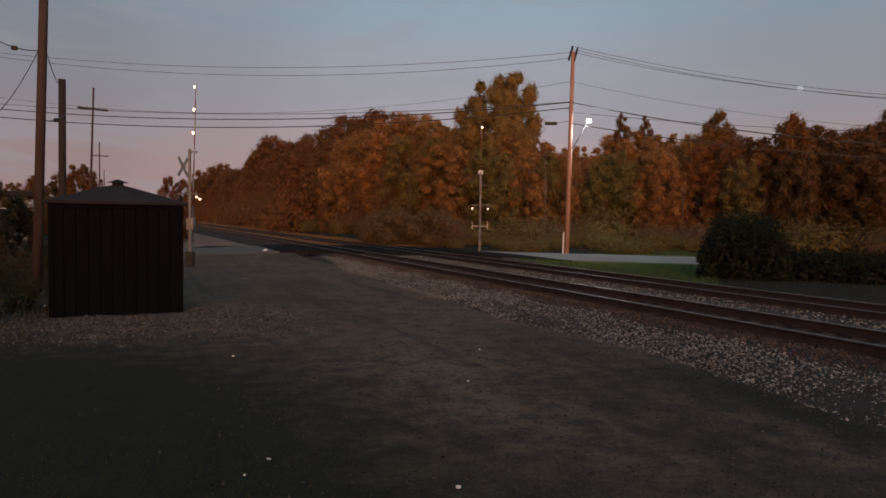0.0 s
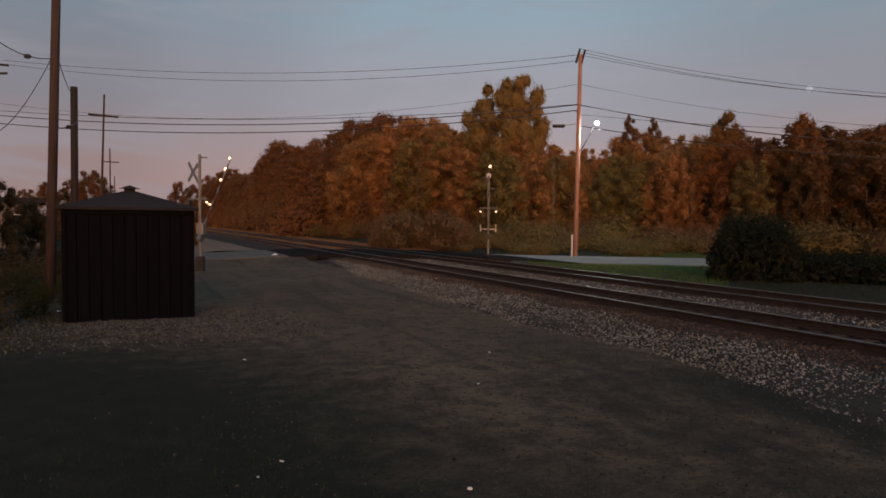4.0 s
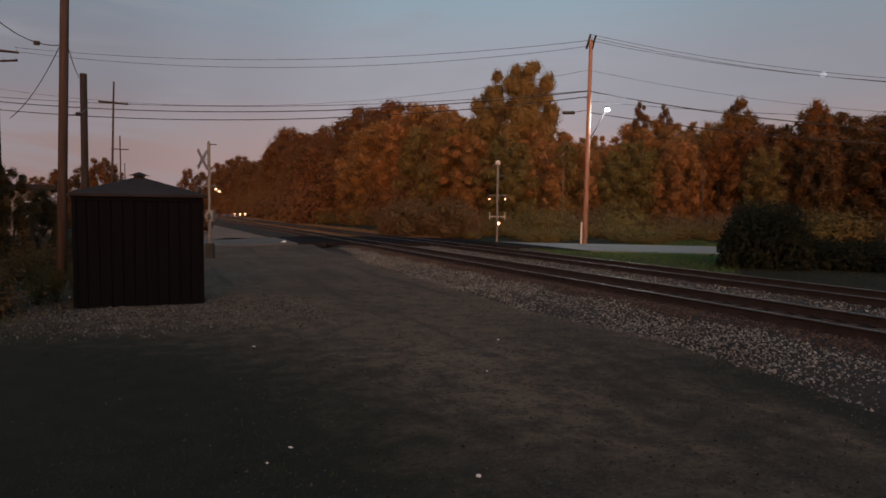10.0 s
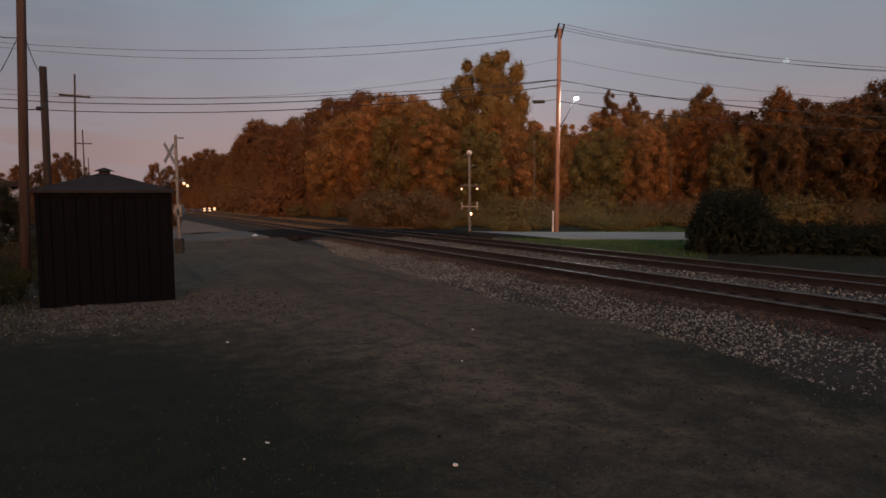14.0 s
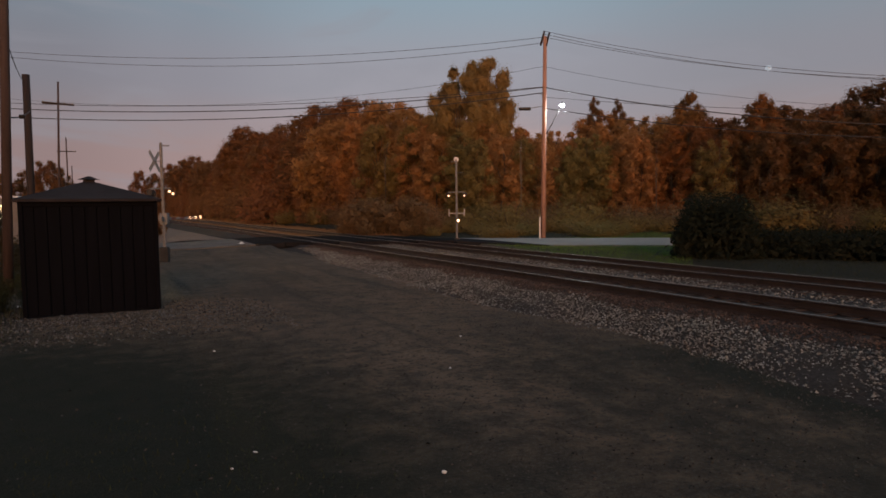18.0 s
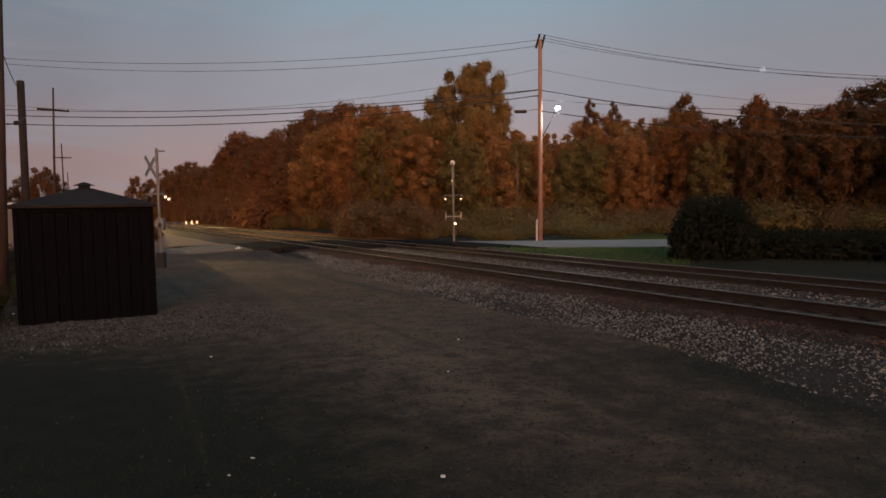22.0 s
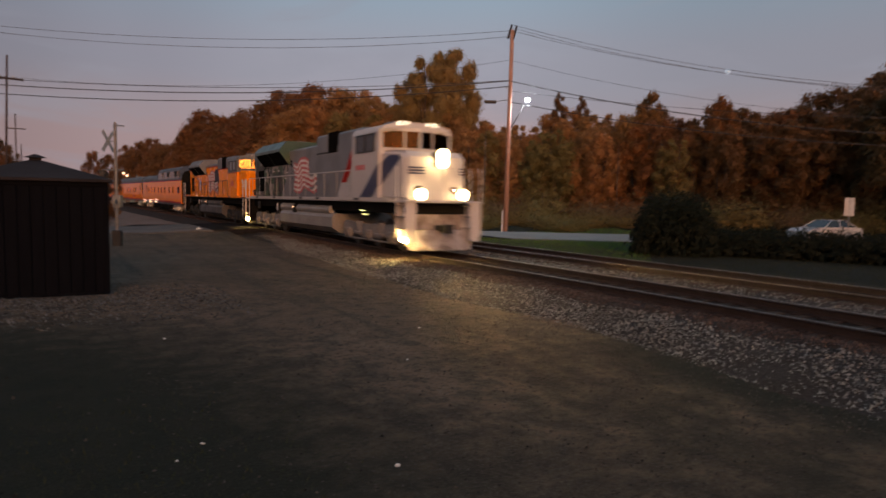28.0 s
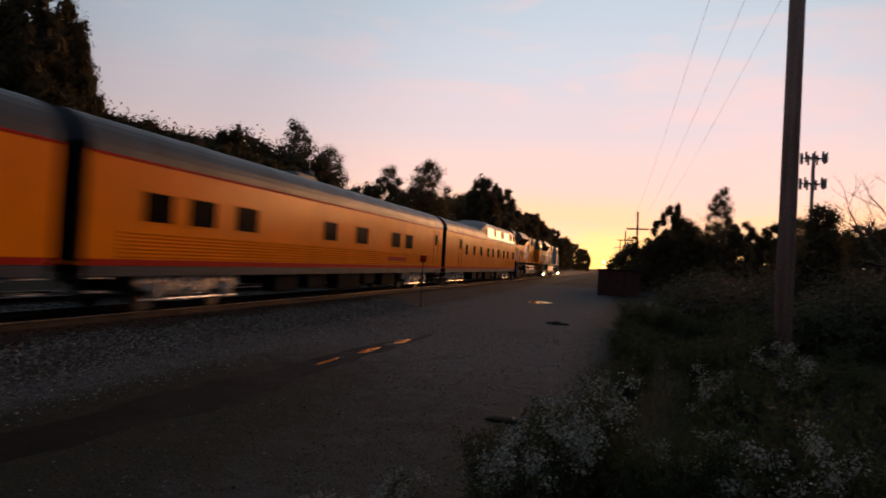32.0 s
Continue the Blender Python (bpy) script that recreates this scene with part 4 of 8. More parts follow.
def limb_tree(seed, h, spread, levels, clear=0.3, lean=0.0, upright=0.55):
    """Trunk and limbs as tapered rods; gives back the mesh and the ends of the twigs."""
    r = random.Random(seed)
    bm = bmesh.new()
    tips = []

    def grow(p, d, length, rad, lev):
        n = 3 if lev == 0 else 2
        for i in range(n):
            q = p + d * (length / n)
            rod(bm, p, q, rad, rad * 0.78, 7 if lev == 0 else (5 if lev == 1 else 3), caps=False)
            p, rad = q, rad * 0.78
            d = (d + Vector((r.uniform(-1, 1), r.uniform(-1, 1), r.uniform(-0.2, 0.5))) * (0.10 if lev == 0 else 0.22)).normalized()
            if lev > 0 or i > 0:
                tips.append((p.copy(), lev))
            if lev < levels and (lev > 0 or i >= 0):
                for _ in range(3 if lev == 0 else 2):
                    a = r.uniform(0, 2 * math.pi)
                    side = Vector((math.cos(a), math.sin(a), 0))
                    nd = (d * upright + side * (1 - upright) * 1.3 * spread + Vector((0, 0, 0.15))).normalized()
                    if not (lev == 0 and i == 0 and r.random() < clear * 1.6):
                        grow(p.copy(), nd, length * r.uniform(0.38, 0.6), rad * 0.6, lev + 1)
        tips.append((p.copy(), lev + 1))
    grow(Vector((0, 0, -0.3)), Vector((lean, 0, 1)).normalized(), h * 0.86, h * 0.018 + 0.03, 0)
    top = max(t[0].z for t in tips)
    return finish("trunk", bm, M_bark), tips, top


class Plant:
    """A kind of plant: trunk mesh, crown mesh, height."""

    def __init__(self, trunk, crown, h):
        self.trunk, self.crown, self.h = trunk, crown, h


class Kind(Plant):
    def __init__(self, seed, h, spread, leaves, size, clump, material, levels=2, clear=0.3, upright=0.55, gaps=0.0, squash=0.8, three=True):
        gen = np.random.default_rng(seed)
        self.trunk, tips, top = limb_tree(seed, h, spread, levels, clear, upright=upright)
        pts = np.array([t[0] for t in tips if t[1] >= 1 and t[0].z > h * clear * 0.7])
        if gaps:
            pts = pts[gen.random(len(pts)) > gaps]
        idx = gen.integers(0, len(pts), leaves)
        u = gen.random(leaves) ** 0.5
        rad = clump * u
        dirs = gen.normal(size=(leaves, 3))
        dirs /= np.linalg.norm(dirs, axis=1)[:, None]
        scale_each = gen.uniform(0.55, 1.25, len(pts))[idx]
        c = pts[idx] + dirs * (rad * scale_each)[:, None] * (1, 1, squash)
        self.crown = leaf_mesh("crown", leaf_arrays(c, size * (2.6 - 2.1 * u), gen, out=outward(dirs * 0.7 + outward(c - c.mean(0)) * 0.6)), material, three) if leaves else None
        self.h = float(c[:, 2].max()) if leaves else top


def conifer(seed, h, material):
    gen = np.random.default_rng(seed)
    bm = bmesh.new()
    rod(bm, (0, 0, -0.3), (0, 0, h), 0.22, 0.02, 7)
    cs = []
    z = 1.2
    while z < h - 0.2:
        r = (1 - z / h) ** 0.9 * h * 0.21 * gen.uniform(0.8, 1.2)
        for a in np.arange(0, 2 * math.pi, 0.75):
            a += gen.uniform(-0.3, 0.3)
            L = r * gen.uniform(0.7, 1.15) + 0.15
            rod(bm, (0, 0, z), (math.cos(a) * L, math.sin(a) * L, z - L * 0.22), 0.03, 0.008, 3, caps=False)
            for _ in range(int(10 + L * 12)):
                t = gen.random() ** 0.7
                cs.append((math.cos(a) * L * t + gen.normal() * 0.1, math.sin(a) * L * t + gen.normal() * 0.1, z - L * 0.22 * t + gen.normal() * 0.09))
        z += 0.42
    return Plant(finish("trunk", bm, M_bark), leaf_mesh("crown", leaf_arrays(np.array(cs), 0.17, gen), material), h)


class Mass(Plant):
    """A dense crown of overlapping lobes: fine leaves over each lobe, coarse ones inside."""

    def __init__(self, seed, material, lobes, leaves, size, trunk_h=None, coarse=0.34):
        gen = np.random.default_rng(seed)
        lb = np.array(lobes)
        wt = lb[:, 3] * lb[:, 4]
        idx = gen.choice(len(lb), leaves, p=wt / wt.sum())
        dirs = outward(gen.normal(size=(leaves, 3)))
        inner = gen.random(leaves) < 0.2
        k = np.where(inner, gen.uniform(0.3, 0.72, leaves), gen.uniform(0.78, 1.02, leaves)) * np.where(gen.random(leaves) < 0.14, gen.uniform(1.0, 1.28, leaves), 1.0)
        lump = 1 + 0.16 * np.sin(dirs[:, 0] * 5 + idx) * np.sin(dirs[:, 1] * 6 + 2 * idx) + 0.12 * np.sin(dirs[:, 2] * 9 + 3 * idx + dirs[:, 0] * 7)
        rad = lb[idx][:, [3, 3, 4]] * (k * lump)[:, None]
        c = lb[idx][:, :3] + dirs * rad
        c[:, 2] = np.maximum(c[:, 2], gen.uniform(0.0, 0.25, leaves))
        self.crown = leaf_mesh("crown", leaf_arrays(c, np.where(inner, coarse, size), gen, out=dirs * 0.9), material, True)
        self.h = float(np.percentile(c[:, 2], 99.8))
        if trunk_h:
            self.trunk = limb_tree(seed, trunk_h, 0.5, 1, 0.5, upright=0.75)[0]
        else:
            bm = bmesh.new()
            for x, y, z, r, _ in lobes:
                rod(bm, (x * 0.7, y * 0.5, -0.2), (x, y, z), 0.05, 0.02, 5, caps=False)
            self.trunk = finish("stem", bm, M_bark)


def crown_lobes(seed, h, w, n, low, small=0.38, large=0.55):
    """Lobes set round a trunk, widest under the middle."""
    r = random.Random(seed)
    out = []
    for i in range(n):
        f = (i + 0.5) / n
        env = w * (0.35 + 0.65 * math.sin(math.pi * min(1.0, f * 0.85 + 0.12)))
        a = i * 2.4 + r.uniform(-0.5, 0.5)
        q = w * r.uniform(small, large) * (1.0 if f < 0.8 else 0.75)
        o = max(0.0, env - q) * r.uniform(0.6, 1.0)
        out.append((math.cos(a) * o, math.sin(a) * o, h * (low + (0.95 - low) * f), q, q * r.uniform(0.85, 1.2)))
    return out


def bank_lobes(seed, wide=5.0, deep=1.4, tall=6.0):
    """Lobes in a long uneven row."""
    r = random.Random(seed)
    out = [(-wide + 2 * wide * (i + 0.5) / 8, r.uniform(-0.5, 0.5) * deep, tall * 0.25, 1.0 * deep, tall * 0.30) for i in range(8)]
    for i in range(26):
        x = -wide + 2 * wide * (i + r.random()) / 26
        q = r.uniform(0.45, 0.85)
        edge = 1 - 0.35 * (abs(x) / wide) ** 3
        out.append((x, r.uniform(-0.6, 0.6) * deep, tall * r.uniform(0.56, 0.80) * edge, q, q * r.uniform(0.9, 1.35)))
    return out


K_BROAD = [Mass(21, M_leaf_autumn, crown_lobes(21, 12, 3.6, 38, 0.08, 0.17, 0.37), 15000, 0.085, 8.0), Mass(22, M_leaf_autumn, crown_lobes(22, 12, 3.3, 38, 0.08, 0.17, 0.37), 15000, 0.085, 8.0),
           Mass(23, M_leaf_autumn, crown_lobes(23, 12, 3.9, 38, 0.08, 0.17, 0.37), 15000, 0.085, 8.0)]
K_GREEN = [Mass(31, M_leaf_green, crown_lobes(31, 12, 3.5, 38, 0.08, 0.17, 0.37), 15000, 0.085, 8.0), Mass(32, M_leaf_green, crown_lobes(32, 12, 3.2, 38, 0.08, 0.17, 0.37), 15000, 0.085, 8.0)]
K_GOLD = Mass(43, M_leaf_gold, crown_lobes(47, 14, 3.5, 19, 0.30, 0.20, 0.40), 24000, 0.075, 10.0)
K_SPARSE = [Mass(51, M_leaf_dark, crown_lobes(51, 13, 2.7, 36, 0.24, 0.18, 0.40), 20000, 0.075, 8.0, 0.18), Mass(52, M_leaf_dark, crown_lobes(52, 13, 2.9, 34, 0.30, 0.18, 0.40), 20000, 0.075, 8.0, 0.18)]
K_UMBER = [Mass(24, M_leaf_umber, crown_lobes(24, 12, 3.6, 38, 0.08, 0.17, 0.37), 15000, 0.085, 8.0), Mass(25, M_leaf_umber, crown_lobes(25, 12, 3.4, 38, 0.08, 0.17, 0.37), 15000, 0.085, 8.0)]
K_RUSSET = [Mass(28, M_leaf_russet, crown_lobes(28, 12, 3.3, 38, 0.08, 0.17, 0.37), 15000, 0.085, 8.0), Mass(29, M_leaf_russet, crown_lobes(29, 12, 3.1, 38, 0.08, 0.17, 0.37), 15000, 0.085, 8.0)]
K_FAR = [Mass(26, M_leaf_umber, crown_lobes(26, 12, 3.6, 38, 0.08, 0.17, 0.37), 15000, 0.085, 8.0), Mass(27, M_leaf_umber, crown_lobes(27, 12, 3.9, 38, 0.08, 0.17, 0.37), 15000, 0.085, 8.0)]
K_THIN = [Kind(53, 13, 0.5, 5000, 0.12, 0.5, M_leaf_thin, levels=3, clear=0.3, upright=0.78, gaps=0.2), Kind(54, 13, 0.5, 5000, 0.12, 0.5, M_leaf_thin, levels=3, clear=0.3, upright=0.78, gaps=0.2)]
K_DARK = [Mass(61, M_leaf_dark, crown_lobes(61, 11, 3.5, 40, 0.08, 0.16, 0.36), 24000, 0.075, 6.5), Mass(62, M_leaf_dark, crown_lobes(62, 11, 3.8, 40, 0.07, 0.16, 0.36), 24000, 0.075, 6.5)]
K_SLIM = Mass(58, M_leaf_umber, crown_lobes(58, 13, 1.45, 17, 0.50, 0.24, 0.46), 9000, 0.07, 9.0, 0.2)
K_BARE = Kind(71, 9, 1.0, 0, 0.10, 0.5, M_leaf_dark, levels=4, clear=0.3)
K_PINE = conifer(81, 14, M_leaf_dark)


def bank_kind(seed, material, leaves=4600, size=0.15, wide=5.0, deep=1.6, tall=6.0, lump=1.0):
    """A dense bank of saplings with a lumpy top."""
    gen = np.random.default_rng(seed)
    bm = bmesh.new()
    x = gen.uniform(-wide, wide, leaves)
    y = gen.normal(size=leaves) * deep
    top = tall * (0.72 + 0.28 * (1 - lump) + lump * (0.16 * np.sin(x * 1.3 + seed) + 0.12 * np.sin(x * 2.9 + 2 * seed))) * np.clip(1.25 - (np.abs(x) / wide) ** 3 * 0.8, 0, 1)
    z = top * gen.random(leaves) ** 0.75
    for _ in range(12 if tall > 4 else 5):
        u = gen.uniform(-wide * 0.6, wide * 0.6)
        rod(bm, (u, gen.normal() * deep * 0.4, -0.2), (u + gen.normal() * 0.1 * wide, gen.normal() * deep * 0.4, tall * 0.6), 0.012 * tall, 0.004 * tall, 5, caps=False)
    c = np.stack([x, y, z], 1) + gen.normal(size=(leaves, 3)) * 0.15
    return Plant(finish("stem", bm, M_bark), leaf_mesh("foliage", leaf_arrays(c, size * (2.2 - 1.6 * z / top), gen, out=outward(np.stack([0.3 * np.sin(x * 2.0 + seed), y / deep, 0.25 + z / tall], 1))), material, True), tall * 0.92)


B_BROWN = [bank_kind(301, M_leaf_autumn), bank_kind(302, M_leaf_autumn)]
B_UMBER = [bank_kind(308, M_leaf_umber), bank_kind(309, M_leaf_umber)]
B_FAR = [bank_kind(310, M_leaf_umber, 5000, 0.15), bank_kind(311, M_leaf_umber, 5000, 0.15)]
B_DARK = [Mass(303, M_leaf_dark, bank_lobes(303), 18000, 0.075, coarse=0.3), Mass(304, M_leaf_dark, bank_lobes(304), 18000, 0.075, coarse=0.3)]


def shrub_kind(seed, material, leaves=3000, size=0.075, r=1.3, three=True):
    gen = np.random.default_rng(seed)
    rr = random.Random(seed)
    bm = bmesh.new()
    cs = []
    for _ in range(16):
        a, s = rr.uniform(0, 6.283), rr.uniform(0.2, 1.0)
        e = Vector((math.cos(a) * s * r, math.sin(a) * s * r, rr.uniform(0.5, 1.0) * (1.35 - 0.55 * s) * r))
        rod(bm, (0, 0, -0.1), e, 0.03, 0.008, 4, caps=False)
        m = int(leaves / 16)
        t = gen.random(m) ** 0.6
        p = np.outer(t, np.array(e)) + gen.normal(size=(m, 3)) * 0.28 * r * (0.4 + 0.6 * t[:, None])
        p[:, 2] = np.abs(p[:, 2])
        cs.append(p)
    c = np.concatenate(cs)
    return Plant(finish("stem", bm, M_bark), leaf_mesh("foliage", leaf_arrays(c, size * (1.7 - 0.9 * np.minimum(1.0, np.linalg.norm(c, axis=1) / (1.2 * r))), gen, out=outward(c - (0, 0, 0.35 * r))), material, three), float(np.percentile(c[:, 2], 99)))


S_BROWN = [shrub_kind(91, M_leaf_tan), shrub_kind(92, M_leaf_tan)]
S_TAN = Mass(99, M_leaf_tan, crown_lobes(99, 2.0, 1.7, 15, 0.12, 0.3, 0.5), 16000, 0.032, coarse=0.12)
S_GREEN = [shrub_kind(93, M_leaf_green), shrub_kind(94, M_leaf_green)]
S_DARK = [shrub_kind(95, M_leaf_dark), shrub_kind(96, M_leaf_dark)]
S_NEAR = [shrub_kind(97, M_leaf_brush, 4000, 0.088), shrub_kind(98, M_weed, 4000, 0.083)]


def plant(kind, x, y, h, label, name="tree", category="tree", group="", turn=None, wide=1.0):
    s = h / kind.h
    t = thing(name, label, category, Matrix.LocRotScale((x, y, ground_z(x, y) - 0.05), Euler((0, 0, rng.uniform(0, 6.28) if turn is None else turn)), (s * wide, s * wide, s)), group)
    st = new("trunk" if name == "tree" else "stem", kind.trunk)
    st.parent = t
    if name != "tree":
        tagged(st, kind="stuff")
    if kind.crown:
        new("crown" if name == "tree" else "foliage", kind.crown).parent = t
    return t


# the skyline of the woods beyond the line: bearing, elevation in degrees
SKY_A = [4.5, 8, 9.5, 13.7, 15.7, 20, 22.6, 24, 35, 37.4, 40, 43, 45, 47.8, 49.5, 51, 53.3, 56, 60, 64, 70, 84]
SKY_E = [4.4, 4.7, 6.9, 7.4, 9.0, 9.9, 9.7, 8.8, 7.2, 5.9, 7.6, 7.6, 7.0, 8.6, 6.7, 6.6, 8.0, 7.6, 8.6, 10.2, 10, 9]
WOODS = "woods beyond the line"


def wood_line(az):
    """Distance to the edge of the woods on that bearing."""
    return float(np.interp(az, [4, 8, 12, 16, 22, 30, 40, 50, 60, 72, 90], [300, 165, 112, 84, 68, 60, 60, 60, 62, 66, 66]))


az = 4.6
while az < 84:
    d0 = wood_line(az)
    for row in range(3):
        a = az + rng.uniform(-0.8, 0.8)
        d = d0 * (1 + 0.10 * row) + rng.uniform(-1.5, 2.0)
        el = float(np.interp(a, SKY_A, SKY_E))
        h = 2.25 + d * math.tan(radians(el)) * rng.uniform(0.88, 1.0) * (0.80, 0.94, 1.0)[row]
        x, y = d * math.sin(radians(a)), d * math.cos(radians(a))
        if road_dist(x, y) < 7:
            continue
        if row == 0 and a < 50 and rng.random() < 0.35:
            k, lab = rng.choice(K_GREEN), "olive-green leafy tree at the edge of the woods"
        else:
            k, lab = (rng.choice(K_BROAD), "rust-brown autumn tree in dense woods") if a < 44 + rng.uniform(0, 7) else (rng.choice(K_UMBER), "dark umber-brown autumn tree in dense woods")
            if row == 0 and 33 < a < 52 and rng.random() < 0.4:
                k, lab = rng.choice(K_RUSSET), "dull russet autumn tree at the edge of the woods"
        if d > 84:
            k, lab = rng.choice(K_FAR), "brown autumn tree far along the line"
        plant(k, x, y, h, lab, group=WOODS, wide=rng.uniform(0.95, 1.25))
    az += 1.75 if az > 14 else 1.0


# dense young growth behind the first trees closes the woods
az = 4.4
while az < 84:
    for back, part_h in ((1.06, 0.62), (1.22, 0.80)):
        a = az + rng.uniform(-0.4, 0.4)
        d = wood_line(a) * back
        x, y = d * math.sin(radians(a)), d * math.cos(radians(a))
        if road_dist(x, y) < 7:
            continue
        h = (1.8 + d * math.tan(radians(float(np.interp(a, SKY_A, SKY_E))))) * part_h * rng.uniform(0.88, 1.05)
        s_ = h / B_BROWN[0].h
        # lower front row takes umber leaves to paint in shade at the woods' foot
        plant(rng.choice(B_FAR) if d > 92 else rng.choice(B_BROWN if a < 47 and back > 1.1 else B_UMBER), x, y, h, "dense brown thicket of saplings in the woods", "thicket", "bush", WOODS, turn=radians(-a + rng.uniform(-14, 14)), wide=max(0.55, rng.uniform(0.9, 1.1) / s_ * (1.0 if d < 90 else 1.6)))
    az += (4.4 if az > 20 else 2.4) if az > 12 else 1.2


def polar(a, d):
    return d * math.sin(radians(a)), d * math.cos(radians(a))


# trees that stand out of the skyline
for a, d, el, k, lab in ((29.0, 66, 12.2, K_GOLD, "tall golden-brown cottonwood towering over the woods"), (27.2, 69, 10.3, K_GOLD, "tall golden-brown cottonwood towering over the woods"),
                         (31.1, 67, 12.6, K_GOLD, "tall golden-brown cottonwood towering over the woods"),
                         (40.2, 70, 8.9, K_SLIM, "slender thin-leaved tree rising from the woods"), (42.2, 71, 8.6, K_SLIM, "slender thin-leaved tree rising from the woods"),
                         (47.8, 66, 8.8, K_RUSSET[1], "rust-brown autumn tree rising from the woods"),
                         (53.4, 66, 8.2, K_RUSSET[0], "rust-brown autumn tree rising from the woods")):
    x, y = polar(a, d)
    plant(k, x, y, 2.25 + d * math.tan(radians(el)), lab, group=WOODS, turn=radians(a * 37), wide=0.8)

# bare pale trunks standing at the edge of the woods
bare_trunk = [limb_tree(s, 12, 0.5, 1, 0.8, upright=0.8) for s in (401, 402, 403)]
for m_ in bare_trunk:
    m_[0].materials[0] = M_palebark
for i in range(13):
    a = 17 + i * 3.4 + rng.uniform(-1.6, 1.6)
    d = wood_line(a) + rng.uniform(-2.2, 0.5)
    x, y = polar(a, d)
    if road_dist(x, y) > 6:
        m_ = bare_trunk[i % 3]
        plant(Plant(m_[0], None, m_[2]), x, y, rng.uniform(4.0, 9.0), "slender pale leafless tree at the edge of the woods", group=WOODS, wide=0.5)

# brush under the edge of the woods
az = 9.0
while az < 80:
    d = wood_line(az) * rng.uniform(0.86, 0.95)
    x, y = polar(az, d)
    if road_dist(x, y) > 6.5 and x > 19.5:
        g = rng.random()
        k, lab = ((rng.choice(S_BROWN), "brown autumn bush at the foot of the woods") if g < 0.4 else (rng.choice(S_GREEN), "olive-green bush at the foot of the woods"))
        plant(k, x, y, rng.uniform(0.9, 3.3), lab, "bush", "bush", "brush at the foot of the woods", wide=rng.uniform(0.9, 1.8))
    az += rng.uniform(0.8, 2.4) if az > 14 else 0.9
for a, d, h, w in ((20.9, 52, 3.55, 1.25), (23.7, 51, 3.3, 1.2), (19.2, 53, 2.9, 1.0), (25.4, 51, 2.2, 1.0)):
    x, y = polar(a, d)
    plant(S_TAN, x, y, h, "large rounded brown bush beside the line", "bush", "bush", "brush at the foot of the woods", wide=w)
for i in range(16):
    a = 26 + i * 1.35
    x, y = polar(a, 50 + 3 * math.sin(i))
    if road_dist(x, y) > 5.6:
        plant(rng.choice(S_GREEN), x, y, rng.uniform(0.9, 1.6), "low green roadside bush", "bush", "bush", "low brush along the road", wide=1.6)

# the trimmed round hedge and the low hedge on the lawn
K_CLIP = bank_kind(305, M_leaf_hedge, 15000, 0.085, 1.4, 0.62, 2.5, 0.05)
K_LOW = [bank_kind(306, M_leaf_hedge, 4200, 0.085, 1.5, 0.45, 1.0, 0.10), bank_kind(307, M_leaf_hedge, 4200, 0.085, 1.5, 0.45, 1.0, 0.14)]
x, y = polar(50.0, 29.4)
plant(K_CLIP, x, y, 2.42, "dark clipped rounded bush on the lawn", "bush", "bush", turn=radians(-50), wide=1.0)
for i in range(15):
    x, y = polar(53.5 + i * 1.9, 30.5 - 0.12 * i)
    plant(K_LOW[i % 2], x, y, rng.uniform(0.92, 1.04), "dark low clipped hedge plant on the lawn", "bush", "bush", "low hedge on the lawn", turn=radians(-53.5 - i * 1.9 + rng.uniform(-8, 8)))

# south-east: trees behind the train
SE = [(66, 9.5), (72, 9), (78, 9.5), (80, 12.0), (84, 13.2), (90, 13.4), (93, 11), (102, 10), (125, 10), (133, 12.0), (135, 10.8), (137, 10.3), (142, 10.3), (145.5, 10.2), (147.2, 9.3), (148.6, 7.6), (155.4, 7.4), (159.2, 6.6), (166, 6.4), (168.5, 6.8), (170.1, 5.8), (172.5, 4.6), (174.4, 3.5), (176, 2.6), (177.2, 1.6)]
for i in range(58):
    a = 66 + i * 1.95 + rng.uniform(-0.6, 0.6)
    if a > 177.3:
        break
    el = float(np.interp(a, [p[0] for p in SE], [p[1] for p in SE])) * rng.uniform(0.82, 1.0)
    d = min(60.0 if a < 140 else 64.0, 24.0 / max(0.02, math.sin(radians(a)))) if a > 140 else 60.0
    d = 27.0 / math.sin(radians(a)) if a > 150 else d
    d = min(d, 330)
    x, y = polar(a, d)
    if road_dist(x, y) < 6:
        d *= 1.25
        x, y = polar(a, d)
    plant(rng.choice(K_DARK), x, y, 2.0 + d * math.tan(radians(el)), "dark leafy tree behind the railway line", group="trees behind the line", wide=rng.uniform(0.9, 1.15))
